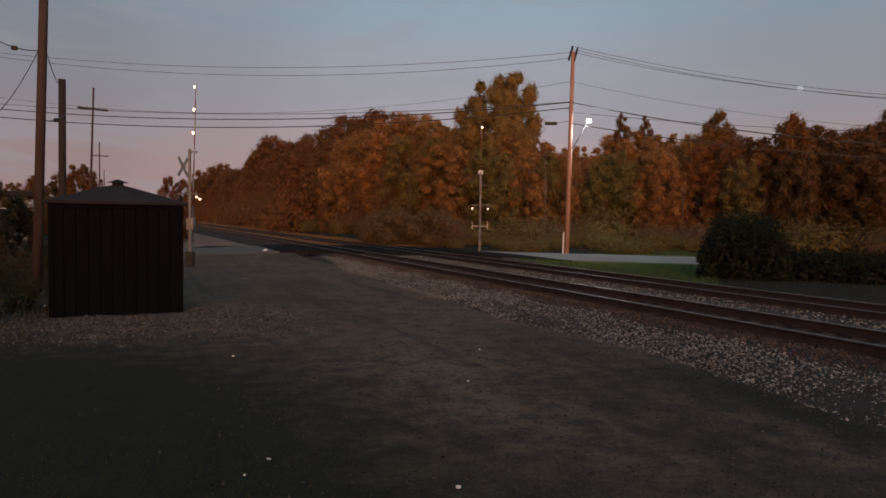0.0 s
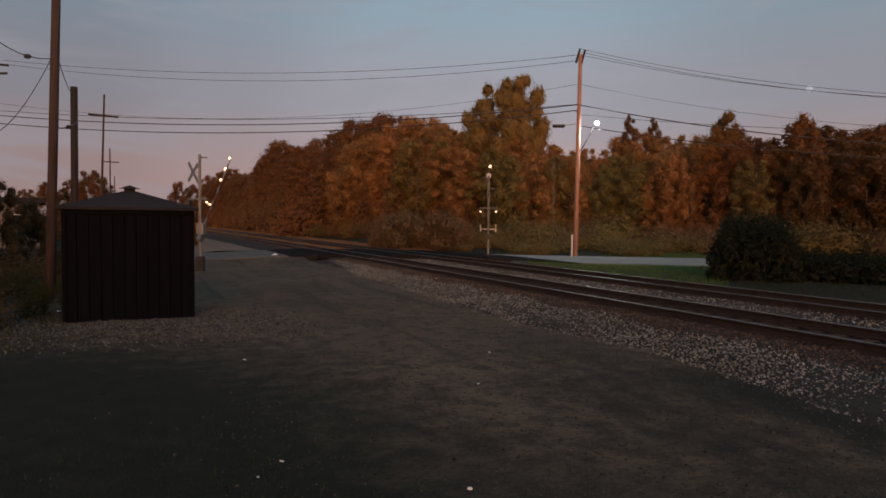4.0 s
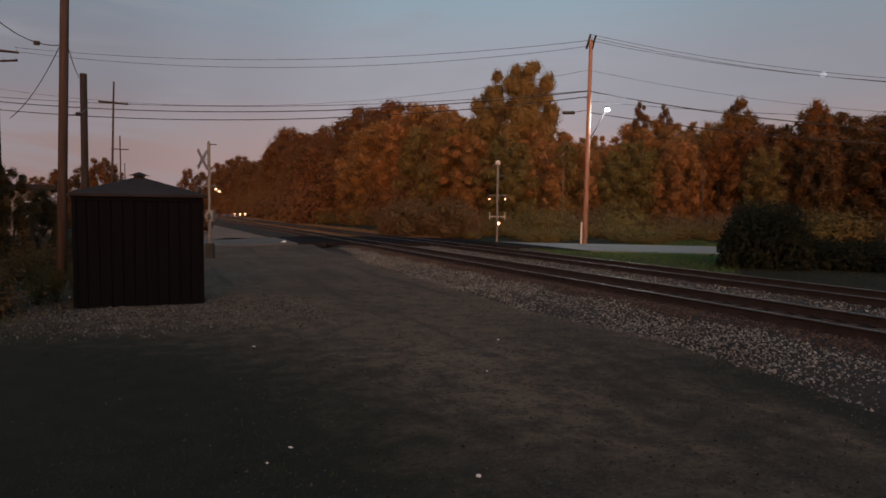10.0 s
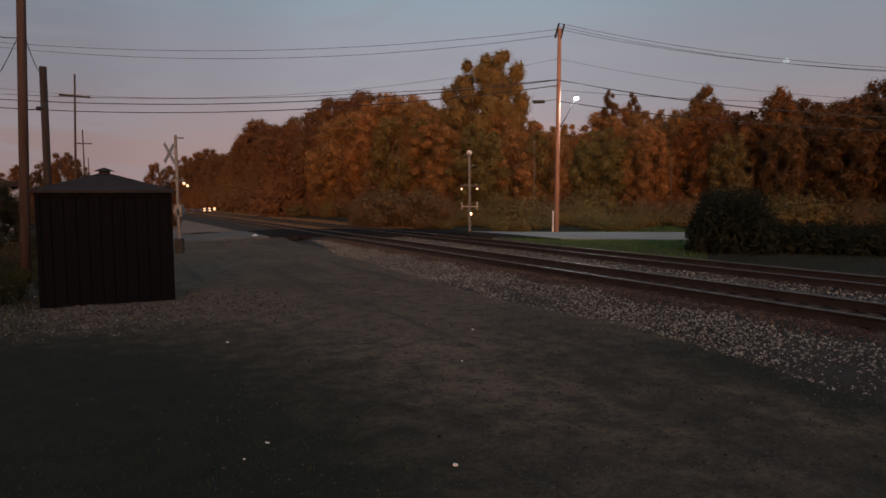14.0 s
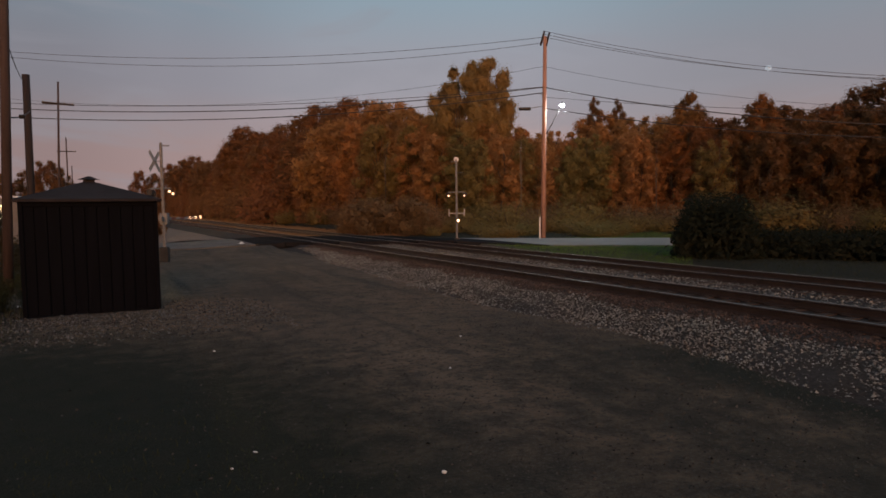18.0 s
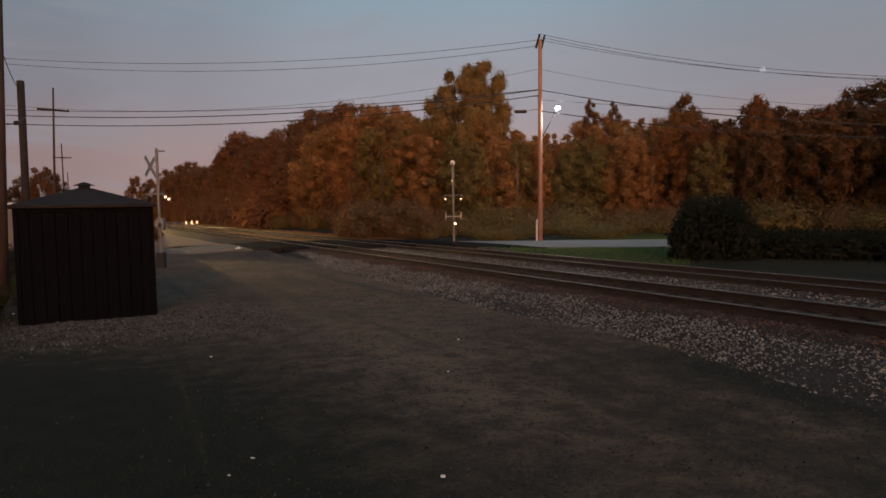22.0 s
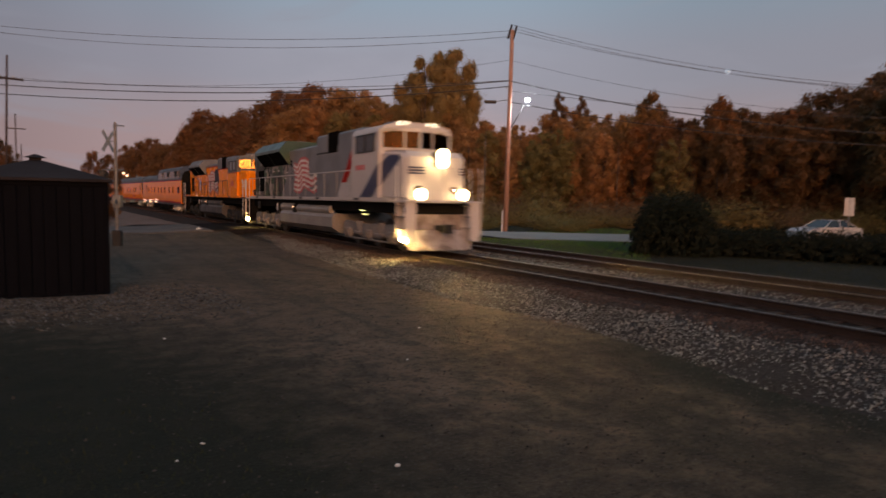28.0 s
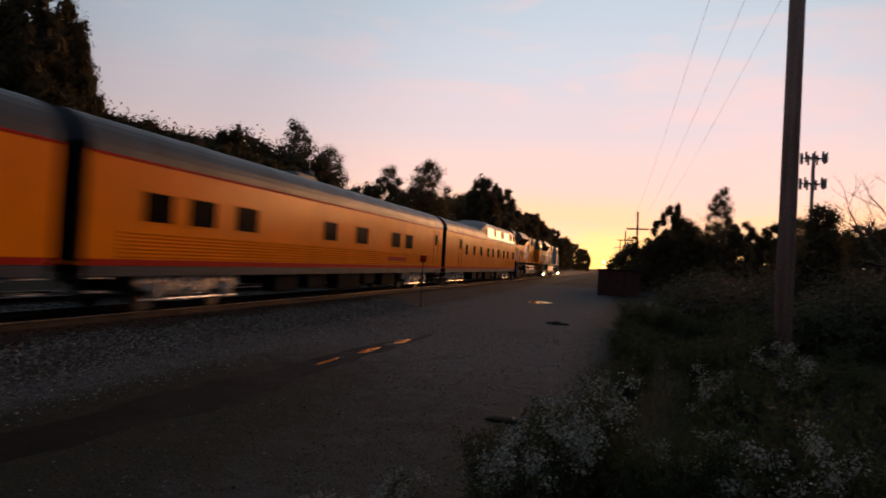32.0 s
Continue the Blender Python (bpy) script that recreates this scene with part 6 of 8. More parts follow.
def build_loco(label, livery):
    """A six-axle road locomotive, 22.6 m over couplers; y runs back from the front coupler, x = -1 is the side towards the lot."""
    yel = livery == "yellow"
    m_front = M_yel if yel else M_silver
    m_mid = M_yel if yel else M_silver
    m_intake = M_yel if yel else M_slate
    m_truck = M_truck if yel else M_lighttruck
    m_tank = M_tank if yel else M_lighttank
    m_hood = M_yel if yel else M_slate
    m_rear = M_yel if yel else M_camo
    m_roof = M_grey if yel else M_slate
    m_flare = M_grey if yel else M_green
    m_sill = M_yel if yel else M_silver
    lo = thing("locomotive", label, "locomotive", group="train")
    # frame, walkway, sill
    part("underframe", bx(((0, 11.3, 1.56), (2.5, 20.6, 0.40)), bevel=0.03), M_frame, lo)
    part("walkway", bx(((0, 11.3, 1.80), (3.06, 21.9, 0.07)), bevel=0.01), M_frame if yel else M_silver, lo)
    for sx in (-1, 1):
        part("side_sill", bx(((sx * 1.545, 11.4, 1.86), (0.03, 19.6, 0.12))), m_sill, lo)
        for yy in (4.5, 9.0, 11.4, 16.0, 19.6):
            part("reflector", bx(((sx * 1.563, yy, 1.855), (0.006, 0.5, 0.09))), M_amber if yel and yy == 16.0 else M_tank, lo)
    # nose and cab
    bm = bmesh.new()
    prof = [(0.98, 1.84), (2.75, 1.84), (2.75, 3.64), (1.25, 3.56), (1.02, 3.36)]
    prism(bm, prof, "x", -1.42, 1.42)
    for v in bm.verts:
        if v.co.y < 1.5:
            v.co.x *= 0.86
    bmesh.ops.bevel(bm, geom=[e for e in bm.edges if abs(e.verts[0].co.x) > 1 and abs(e.verts[1].co.x) > 1 and e.verts[0].co.x * e.verts[1].co.x > 0], offset=0.12, segments=3, affect="EDGES")
    nose = part("nose", bm, m_front, lo, smooth=False)
    if not yel:
        part("nose_door", bx(((0.62, 0.965, 2.45), (0.62, 0.03, 1.1)), bevel=0.01), M_silver, nose)
    bm = bmesh.new()
    prof = [(2.55, 1.84), (5.1, 1.84), (5.1, 3.50), (2.55, 3.50)]
    prism(bm, prof, "x", -1.52, 1.52)
    cab = part("cab", bm, m_front, lo)
    bm = bmesh.new()
    prism(bm, [(-1.515, 3.50), (1.515, 3.50), (1.49, 4.24), (1.40, 4.44), (-1.40, 4.44), (-1.49, 4.24)], "y", 2.56, 5.09)
    part("cab_upper", bm, m_roof if yel else M_silver, cab, "grey upper half of the cab" if yel else "")
    bm = bmesh.new()
    prism(bm, [(-1.49, 4.30), (1.49, 4.30), (1.36, 4.52), (0.95, 4.64), (0.4, 4.69), (-0.4, 4.69), (-0.95, 4.64), (-1.36, 4.52)], "y", 2.36, 5.16)
    bmesh.ops.bevel(bm, geom=[e for e in bm.edges if abs(e.verts[0].co.y - e.verts[1].co.y) < 0.01 and e.verts[0].co.y < 3], offset=0.10, segments=2, affect="EDGES")
    part("cab_roof", bm, m_roof if yel else M_silver, cab)
    bm = bmesh.new()
    boxm(bm, (0, 4.1, 4.76), (0.9, 0.9, 0.16), bevel=0.05)
    part("cab_air_conditioner", bm, m_roof, cab)
    bm = bmesh.new()
    prism(bm, [(-1.50, 2.58), (0.0, 2.21), (1.50, 2.58)], "z", 3.58, 4.46)
    part("cab_front", bm, M_grey if yel else m_front, cab)
    for x0, x1 in ((-1.36, -0.62), (-0.54, -0.06), (0.06, 0.54), (0.62, 1.36)):
        bm = bmesh.new()

        def fy(x):
            return 2.185 + 0.2466 * abs(x)
        va = [bm.verts.new(p) for p in ((x0, fy(x0), 3.74), (x1, fy(x1), 3.74), (x1, fy(x1) - 0.004, 4.34), (x0, fy(x0) - 0.004, 4.34))]
        bm.faces.new(va)
        bmesh.ops.solidify(bm, geom=bm.faces[:], thickness=0.03)
        part("windshield", bm, M_windshield, cab, "windshield pane tinted orange like the reflected sunset")
    for sx in (-1, 1):
        for y0, y1 in ((2.95, 3.75), (3.85, 4.65)):
            w = part("side_window", bx(((sx * 1.500, (y0 + y1) / 2, 3.93), (0.03, y1 - y0, 0.60)), bevel=0.01), M_glass, cab)
            part("window_frame", bx(((sx * 1.505, (y0 + y1) / 2, 4.25), (0.05, y1 - y0 + 0.08, 0.04)), ((sx * 1.515, (y0 + y1) / 2, 3.61), (0.05, y1 - y0 + 0.08, 0.04)), ((sx * 1.51, y0 - 0.02, 3.93), (0.05, 0.04, 0.64)), ((sx * 1.51, y1 + 0.02, 3.93), (0.05, 0.04, 0.64))), M_black, w)
        part("number_board", bx(((sx * 0.60, 2.44, 4.63), (0.46, 0.10, 0.14)), bevel=0.01), M_backplate if yel else M_lamp_board, cab, "number board with plain bars")
        part("number_bar", bx(*[((sx * 0.60 + k, 2.385, 4.63), (0.05, 0.006, 0.09)) for k in (-0.15, -0.05, 0.05, 0.15)]), M_black, cab)
    if yel:
        part("cab_stripe", bx(((0, 3.82, 3.46), (3.05, 2.5, 0.05))), M_redline, cab)
        for sx in (-1, 1):
            part("side_plate", bx(((sx * 1.0, 5.6, 3.92), (0.02, 0.42, 0.16))), M_white, cab, "pale number plate")
    # lights
    for k, (lx, lz) in enumerate(((0.0, 3.16), (0.0, 3.42))):
        bm = bmesh.new()
        # tube added ahead of the lens keeps its beam narrow
        rod(bm, (lx, 0.975, lz), (lx, 0.56, lz), 0.032, 0.034, 16, caps=False)
        rod(bm, (lx, 1.06, lz), (lx, 0.975, lz), 0.16, 0.16, 16)
        hl = part("headlight", bm, M_black, nose)
        if not yel:
            bm = bmesh.new()
            rod(bm, (lx, 0.965, lz), (lx, 0.955, lz), 0.015, 0.015, 16)
            part("headlight_lens", bm, M_headlamp, hl, "glaring headlight lens")
            # added glowing ring, the spread of glare round the lens
            part("headlight_glare_ring", ring(lx, 0.555, lz, 0.033, 0.20), M_glare_ring, hl, "glowing ring added as a headlight's glare")
    for sx in (-1, 1):
        bm = bmesh.new()
        rod(bm, (sx * 0.72, 0.965, 2.20), (sx * 0.84, 0.56, 2.05), 0.08, 0.095, 16, caps=False)
        rod(bm, (sx * 0.70, 1.04, 2.23), (sx * 0.72, 0.965, 2.20), 0.16, 0.16, 16)
        dl = part("ditch_light", bm, M_black, lo)
        if not yel:
            bm = bmesh.new()
            rod(bm, (sx * 0.723, 0.955, 2.196), (sx * 0.726, 0.945, 2.192), 0.042, 0.042, 16)
            part("ditch_lens", bm, M_ditch, dl, "glaring ditch light lens")
            # added ring again paints glare round the lens
            part("ditch_glare_ring", ring(sx * 0.84, 0.555, 2.05, 0.092, 0.20), M_glare_ring, dl, "glowing ring added as a ditch light's glare")
    # platforms, plow, coupler, steps
    for end, f in ((0.0, 1), (22.6, -1)):
        def Y(v):
            return end + f * v
        part("end_plate", bx(((0, Y(1.12), 1.30), (2.9, 0.10, 1.0)), bevel=0.02), (M_plow if end == 0 else M_frame) if not yel else (M_yel if end == 0 else M_frame), lo)
        part("coupler", bx(((0, Y(0.45), 0.88), (0.22, 0.85, 0.22)), ((0, Y(0.12), 0.88), (0.34, 0.26, 0.32)), bevel=0.03), M_truck, lo)
        if end == 0:
            bm = bmesh.new()
            a = [bm.verts.new(p) for p in ((-1.40, 0.92, 0.78), (-0.55, 0.72, 0.80), (0.55, 0.72, 0.80), (1.40, 0.92, 0.78))]
            b = [bm.verts.new(p) for p in ((-1.25, 0.66, 0.12), (-0.45, 0.34, 0.12), (0.45, 0.34, 0.12), (1.25, 0.66, 0.12))]
            for i in range(3):
                bm.faces.new((a[i], a[i + 1], b[i + 1], b[i]))
            bmesh.ops.recalc_face_normals(bm, faces=bm.faces[:])
            bmesh.ops.solidify(bm, geom=bm.faces[:], thickness=0.04)
            part("plow", bm, M_plow if not yel else M_black, lo)
        for sx in (-1, 1):
            m_well = M_frame if (yel or end) else M_silver
            steps = part("step_well", bx(((sx * 1.28, Y(1.05 if not end else 0.86), 1.1), (0.40, 0.04, 1.35))), m_well, lo)
            part("step_side", bx(((sx * 1.28, Y(0.45 if not end else 0.08), 1.1), (0.40, 0.04, 1.35))), m_well, steps)
            for z in (0.48, 0.88, 1.28, 1.66):
                part("step", bx(((sx * 1.33, Y(0.75 if not end else 0.47), z), (0.40, 0.60 if not end else 0.76, 0.035))), M_metal, steps)
            for yy in ((0.42, 1.08) if not end else (0.06, 0.88)):
                part("grab_rail", rods(((sx * 1.50, Y(yy), 0.55), (sx * 1.50, Y(yy), 2.85), 0.022), ((sx * 1.50, Y(yy), 2.85), (sx * 1.50, Y(yy) + f * 0.1, 3.0), 0.022)), M_white, lo, "white grab rail")
            if not yel and sx < 0:
                bm = bmesh.new()
                boxm(bm, (sx * 1.50, Y(0.50), 0.50), (0.12, 0.46, 0.24) if end else (0.12, 0.27, 0.16), bevel=0.04)
                part("step_light", bm, M_step if yel or end else M_step_front, lo, "glowing step light")
    # equipment cabinet behind the cab
    part("cabinet", bx(((0, 6.55, 2.86), (1.96, 2.9, 2.08)), bevel=0.02), m_mid, lo)
    part("cabinet_roof", bx(((0, 6.55, 4.315), (1.968, 2.9, 0.83)), bevel=0.09), m_roof, lo)
    part("intake_lower", bx(((0, 8.6, 2.86), (1.92, 1.25, 2.08)), bevel=0.02), m_intake, lo)
    part("air_intake", bx(((0, 8.58, 4.36), (2.02, 1.16, 0.88)), bevel=0.02), M_grille, lo, "black air intake screen")
    part("blower_housing", bx(((0, 10.0, 4.32), (1.98, 1.55, 0.88)), bevel=0.08), m_roof, lo)
    part("hood_front", bx(((0, 10.0, 2.86), (1.92, 1.58, 2.06)), bevel=0.02), m_intake, lo)
    # long hood
    part("hood", bx(((0, 12.95, 2.98), (1.90, 4.36, 2.38)), bevel=0.02), m_hood, lo)
    part("hood_roof", swept([(-0.96, 4.15), (0.96, 4.15), (0.96, 4.30), (0.62, 4.44), (-0.62, 4.44), (-0.96, 4.30)], 10.78, 15.15), m_roof, lo)
    part("hood_rear", bx(((0, 17.775, 2.72), (1.90, 5.25, 1.86)), bevel=0.02), m_rear, lo)
    # flared radiators
    prof = [(-1.0, 3.62), (1.0, 3.62), (1.50, 4.28), (1.50, 4.42), (1.12, 4.86), (-1.12, 4.86), (-1.50, 4.42), (-1.50, 4.28)]
    part("radiator_housing", swept(prof, 15.12, 20.10), m_flare, lo)
    for sx in (-1, 1):
        for y0, y1 in ((15.2, 17.60), (17.68, 20.04)):
            bm = bmesh.new()
            q = [(sx * 1.012, y0, 3.63), (sx * 1.012, y1, 3.63), (sx * 1.508, y1, 4.27), (sx * 1.508, y0, 4.27)]
            bm.faces.new([bm.verts.new(p) for p in q])
            gr = part("radiator_grille", bm, M_grille, lo, "black radiator grille")
            bm = bmesh.new()
            for k in range(9):
                t = (k + 0.5) / 9
                rod(bm, (sx * (1.02 + 0.496 * t), y0, 3.625 + 0.64 * t), (sx * (1.02 + 0.496 * t), y1, 3.625 + 0.64 * t), 0.008, 0.008, 4)
            part("grille_mesh", bm, M_frame, gr)
    for yy in (16.4, 19.1):
        bm = bmesh.new()
        rod(bm, (0, yy, 4.85), (0, yy, 4.93), 0.72, 0.70, 24)
        part("fan_hood", bm, m_roof, lo)
    part("hood_end", bx(((0, 21.40, 2.98), (1.90, 1.98, 2.40)), bevel=0.02), m_rear, lo)
    part("hood_end_roof", swept([(-0.98, 4.12), (0.98, 4.12), (0.98, 4.62), (0.72, 4.90), (-0.72, 4.90), (-0.98, 4.62)], 20.10, 22.40), m_flare, lo)
    if yel:
        for c, s_ in (((0, 12.95, 4.165), (1.935, 4.34, 0.06)), ((0, 21.25, 4.125), (1.99, 2.33, 0.08)), ((0, 7.95, 3.90), (1.99, 5.6, 0.06))):
            part("roof_line", bx((c, s_)), M_redline, lo, "thin red line under the grey roof")
    # doors, louvres and latches on the hood
    for sx in (-1, 1):
        lv = part("louvre_panel", bx(((sx * 0.955, 20.93, 2.84), (0.02, 1.28, 1.25))), M_louvre if yel else M_grille, lo, "dark louvred panel")
        for k in range(10):
            part("slat", bx(((sx * 0.972, 20.93, 2.28 + 0.125 * k), (0.025, 1.28, 0.03))), M_louvre if yel else M_frame, lv)
        ys = [11.0, 11.75, 12.5, 13.25, 14.0, 14.75, 15.6, 16.35, 17.1, 17.85, 18.6, 19.35, 20.0]
        for y in ys:
            part("door_seam", bx(((sx * 0.952, y, 2.75), (0.008, 0.016, 1.7))), M_frame, lo)
            for z in (2.15, 3.3):
                part("latch", bx(((sx * 0.956, y + 0.09, z), (0.016, 0.05, 0.07))), M_metal, lo)
        part("hood_vent", bx(((sx * 0.958, 14.85, 3.66), (0.02, 0.16, 0.34)), bevel=0.004), M_grille, lo)
        bm = bmesh.new()
        rod(bm, (sx * 0.93, 19.75, 3.0), (sx * 1.0, 19.75, 3.0), 0.42, 0.40, 20)
        part("round_hatch", bm, m_rear, lo)
        dr = part("access_door", bx(((sx * 0.953, 19.72, 2.72), (0.016, 0.98, 1.62)), bevel=0.004), m_rear, lo)
        part("door_frame", bx(((sx * 0.962, 19.21, 2.72), (0.012, 0.03, 1.66)), ((sx * 0.962, 20.23, 2.72), (0.012, 0.03, 1.66)), ((sx * 0.962, 19.72, 3.55), (0.012, 1.05, 0.05))), M_frame, dr)
        part("hood_vent", bx(((sx * 0.958, 18.75, 3.34), (0.02, 0.34, 0.26)), bevel=0.004), M_tank, lo)
        part("hood_lamp", bx(((sx * 1.005, 19.72, 2.86), (0.02, 0.16, 0.14)), bevel=0.02), M_white, lo)
        for y, z in ((13.6, 2.28), (17.2, 3.36), (18.2, 3.34), (12.2, 3.5), (19.0, 3.42), (15.6, 3.2), (16.1, 2.2), (15.9, 2.9)):
            part("warning_label", bx(((sx * 0.957, y, z), (0.008, 0.20, 0.06))), M_white, lo)
        # handrails
        hy = [5.3, 6.8, 8.3, 9.6, 10.9, 12.1, 13.3, 14.5, 15.7, 16.9, 18.1, 19.3, 20.9]
        for y in hy:
            part("stanchion", rods(((sx * 1.49, y, 1.84), (sx * 1.49, y, 2.98), 0.016), n=6), M_frame if yel else M_metal, lo)
        part("handrail", rods(((sx * 1.49, 5.2, 2.98), (sx * 1.49, 21.6, 2.98), 0.018)), M_frame if yel else M_white, lo)
        # tank and reservoirs
        part("air_reservoir", rods(((sx * 1.22, 8.0, 1.36), (sx * 1.22, 12.6, 1.36), 0.19), n=16), m_tank, lo)
        part("air_reservoir", rods(((sx * 1.22, 13.3, 1.40), (sx * 1.22, 15.35, 1.40), 0.19), n=16), m_tank, lo)
        part("equipment_box", bx(((sx * 1.25, 15.75, 1.30), (0.32, 0.5, 0.55)), bevel=0.02), M_truck, lo)
        part("equipment_box", bx(((sx * 1.25, 12.95, 1.30), (0.3, 0.45, 0.35)), bevel=0.02), M_truck, lo)
        part("gauge_plate", bx(((sx * 1.42, 15.85, 1.36), (0.02, 0.2, 0.36)), ((sx * 1.42, 14.9, 1.42), (0.02, 0.28, 0.08))), M_white, lo)
        bm = bmesh.new()
        boxm(bm, (sx * 1.44, 13.0, 1.42), (0.03, 0.12, 0.05))
        part("marker_light", bm, M_sig_red, lo, "small red marker light")
        part("bolster_plate", bx(((sx * 1.35, 19.9, 1.42), (0.08, 0.55, 0.42)), bevel=0.04), M_truck, lo)
    prof = [(-1.28, 1.22), (-1.42, 1.05), (-1.42, 0.62), (-1.05, 0.36), (1.05, 0.36), (1.42, 0.62), (1.42, 1.05), (1.28, 1.22)]
    part("fuel_tank", swept(prof, 7.5, 15.35), m_tank, lo)
    # horn, exhaust, dynamic brake
    bm = bmesh.new()
    for k, dy in ((-0.16, -1), (0.0, -1), (0.16, 1)):
        rod(bm, (k, 12.62, 4.78), (k, 12.62 + dy * 0.42, 4.80), 0.035, 0.12, 10)
    rod(bm, (0, 12.62, 4.42), (0, 12.62, 4.80), 0.04)
    rod(bm, (-0.22, 12.62, 4.76), (0.22, 12.62, 4.76), 0.04)
    part("horn", bm, M_black, lo)
    part("exhaust_stack", bx(((0, 11.6, 4.48), (0.5, 0.9, 0.14)), bevel=0.03), M_black, lo)
    build_truck(lo, 4.05, 3, 4.1, m_truck, m_truck)
    build_truck(lo, 18.55, 3, 4.1, m_truck, m_truck)
    for sx in (-1, 1):
        flag_parts(lo, sx * 0.9585, 14.30, 10.15, 2.10, 3.92, M_flagblue if yel else M_slate)
        if yel:
            sh = bmesh.new()
            pts = [(17.30, 3.22), (17.46, 3.16), (17.70, 3.23), (17.94, 3.16), (18.10, 3.22), (18.08, 2.86), (17.32, 2.86)]
            sh.faces.new([sh.verts.new((sx * 0.9585, y, z)) for y, z in pts])
            e = part("shield_emblem", sh, M_blue, lo, "blue, red and white shield emblem")
            for i in range(9):
                sh = bmesh.new()
                y0 = 17.32 + 0.76 * i / 9
                zb = 2.36 - 0.06 * math.sin(math.pi * (i + 0.5) / 9)
                sh.faces.new([sh.verts.new((sx * 0.9585, y, z)) for y, z in ((y0, 2.85), (y0 + 0.0845, 2.85), (y0 + 0.0845, zb), (y0, zb))])
                part("shield_bar", sh, M_flagwhite if i % 2 else M_flagred, e)
            part("name_bar", bx(((sx * 0.9585, 17.70, 3.06), (0.006, 0.58, 0.06)), ((sx * 0.9585, 17.70, 2.95), (0.006, 0.54, 0.06))), M_flagwhite, e)
            m4 = Matrix.Translation((sx * 0.958, 16.2, 2.74)) @ Euler((radians(90), 0, radians(-90 if sx < 0 else 90))).to_matrix().to_4x4()
            lettering(lo, "BUILDING AMERICA", 0.26, m4, None, M_slogan, "dark red slogan lettering on the hood")
            part("number_bar", bx(*[((sx * 1.528, 3.5 + 0.2 * k, 2.75), (0.008, 0.13, 0.34)) for k in range(4)]), M_flagred, cab, "plain red number bars")
            wing = bmesh.new()
            for i in range(5):
                z = 2.38 + 0.12 * i
                wing.faces.new([wing.verts.new((sx * (1.227 + 0.1335 * (y - 1.02)), y, zz)) for y, zz in ((1.05, z), (1.55 + 0.14 * i, z + 0.02), (1.55 + 0.14 * i, z + 0.075), (1.05, z + 0.055))])
            part("wing_emblem", wing, M_white, cab)
            if sx < 0:
                part("nose_shield", bx(((-0.1, 0.972, 2.62), (0.85, 0.012, 0.55)), bevel=0.004), M_blue, nose, "blue shield on the nose")
        else:
            for y0, w, mm in ((6.0, 0.6, M_redline), (3.4, 1.15, M_navy)):
                st = bmesh.new()
                if y0 < 5:
                    xx = sx * 1.526
                    st.faces.new([st.verts.new((xx, y, z)) for y, z in ((4.30, 1.9), (3.10, 1.9), (2.56, 2.36), (2.56, 3.19))])
                else:
                    xx = sx * 0.988
                    st.faces.new([st.verts.new((xx, y, z)) for y, z in ((7.55, 2.55), (6.95, 2.55), (5.55, 4.18), (6.15, 4.18))])
                part("diagonal_stripe", st, mm, lo)
            part("number_bar", bx(*[((sx * 1.528, 3.9 + 0.22 * k, 3.05), (0.008, 0.15, 0.20)) for k in range(4)]), M_flagred, cab)
    if not yel:
        for k in range(3):
            part("nose_stripe", bx(((-0.80, 0.972, 2.78 + 0.10 * k), (0.62, 0.012, 0.05)), ((0.80, 0.972, 2.78 + 0.10 * k), (0.62, 0.012, 0.05))), M_navy, nose)
        for sx in (-1, 1):
            bm = bmesh.new()
            bm.faces.new([bm.verts.new((sx * (1.226 + (y - 1.02) * 0.1155), y, z)) for y, z in ((2.54, 2.36), (2.54, 3.19), (2.02, 3.45), (1.42, 3.40), (1.30, 3.30))])
            part("nose_band", bm, M_navy, nose)
            for z, y in ((1.42, 4.3), (1.28, 4.0)):
                part("ground_light", bx(((sx * 1.40, y, z), (0.03, 0.42, 0.045)), bevel=0.01), M_ground, lo, "yellowish ground light under the cab")
        bm = bmesh.new()
        bm.faces.new([bm.verts.new(p) for p in ((-1.15, 1.55, 3.60), (-0.25, 1.75, 3.617), (-0.25, 2.5, 3.652), (-1.28, 2.5, 3.652))])
        part("navy_wedge", bm, M_navy, nose)
        for sx in (-1, 1):
            bm = bmesh.new()
            bm.faces.new([bm.verts.new((sx * 0.962, y, z)) for y, z in ((15.1, 1.9), (16.6, 1.9), (15.15, 3.55), (15.1, 3.55))])
            part("hood_band", bm, M_slate, lo)
            bm = bmesh.new()
            bm.faces.new([bm.verts.new((sx * 0.987, y, z)) for y, z in ((8.0, 2.0), (7.6, 2.55), (6.2, 4.17), (8.0, 4.17))])
            part("cabinet_band", bm, M_slate, lo)
    return lo


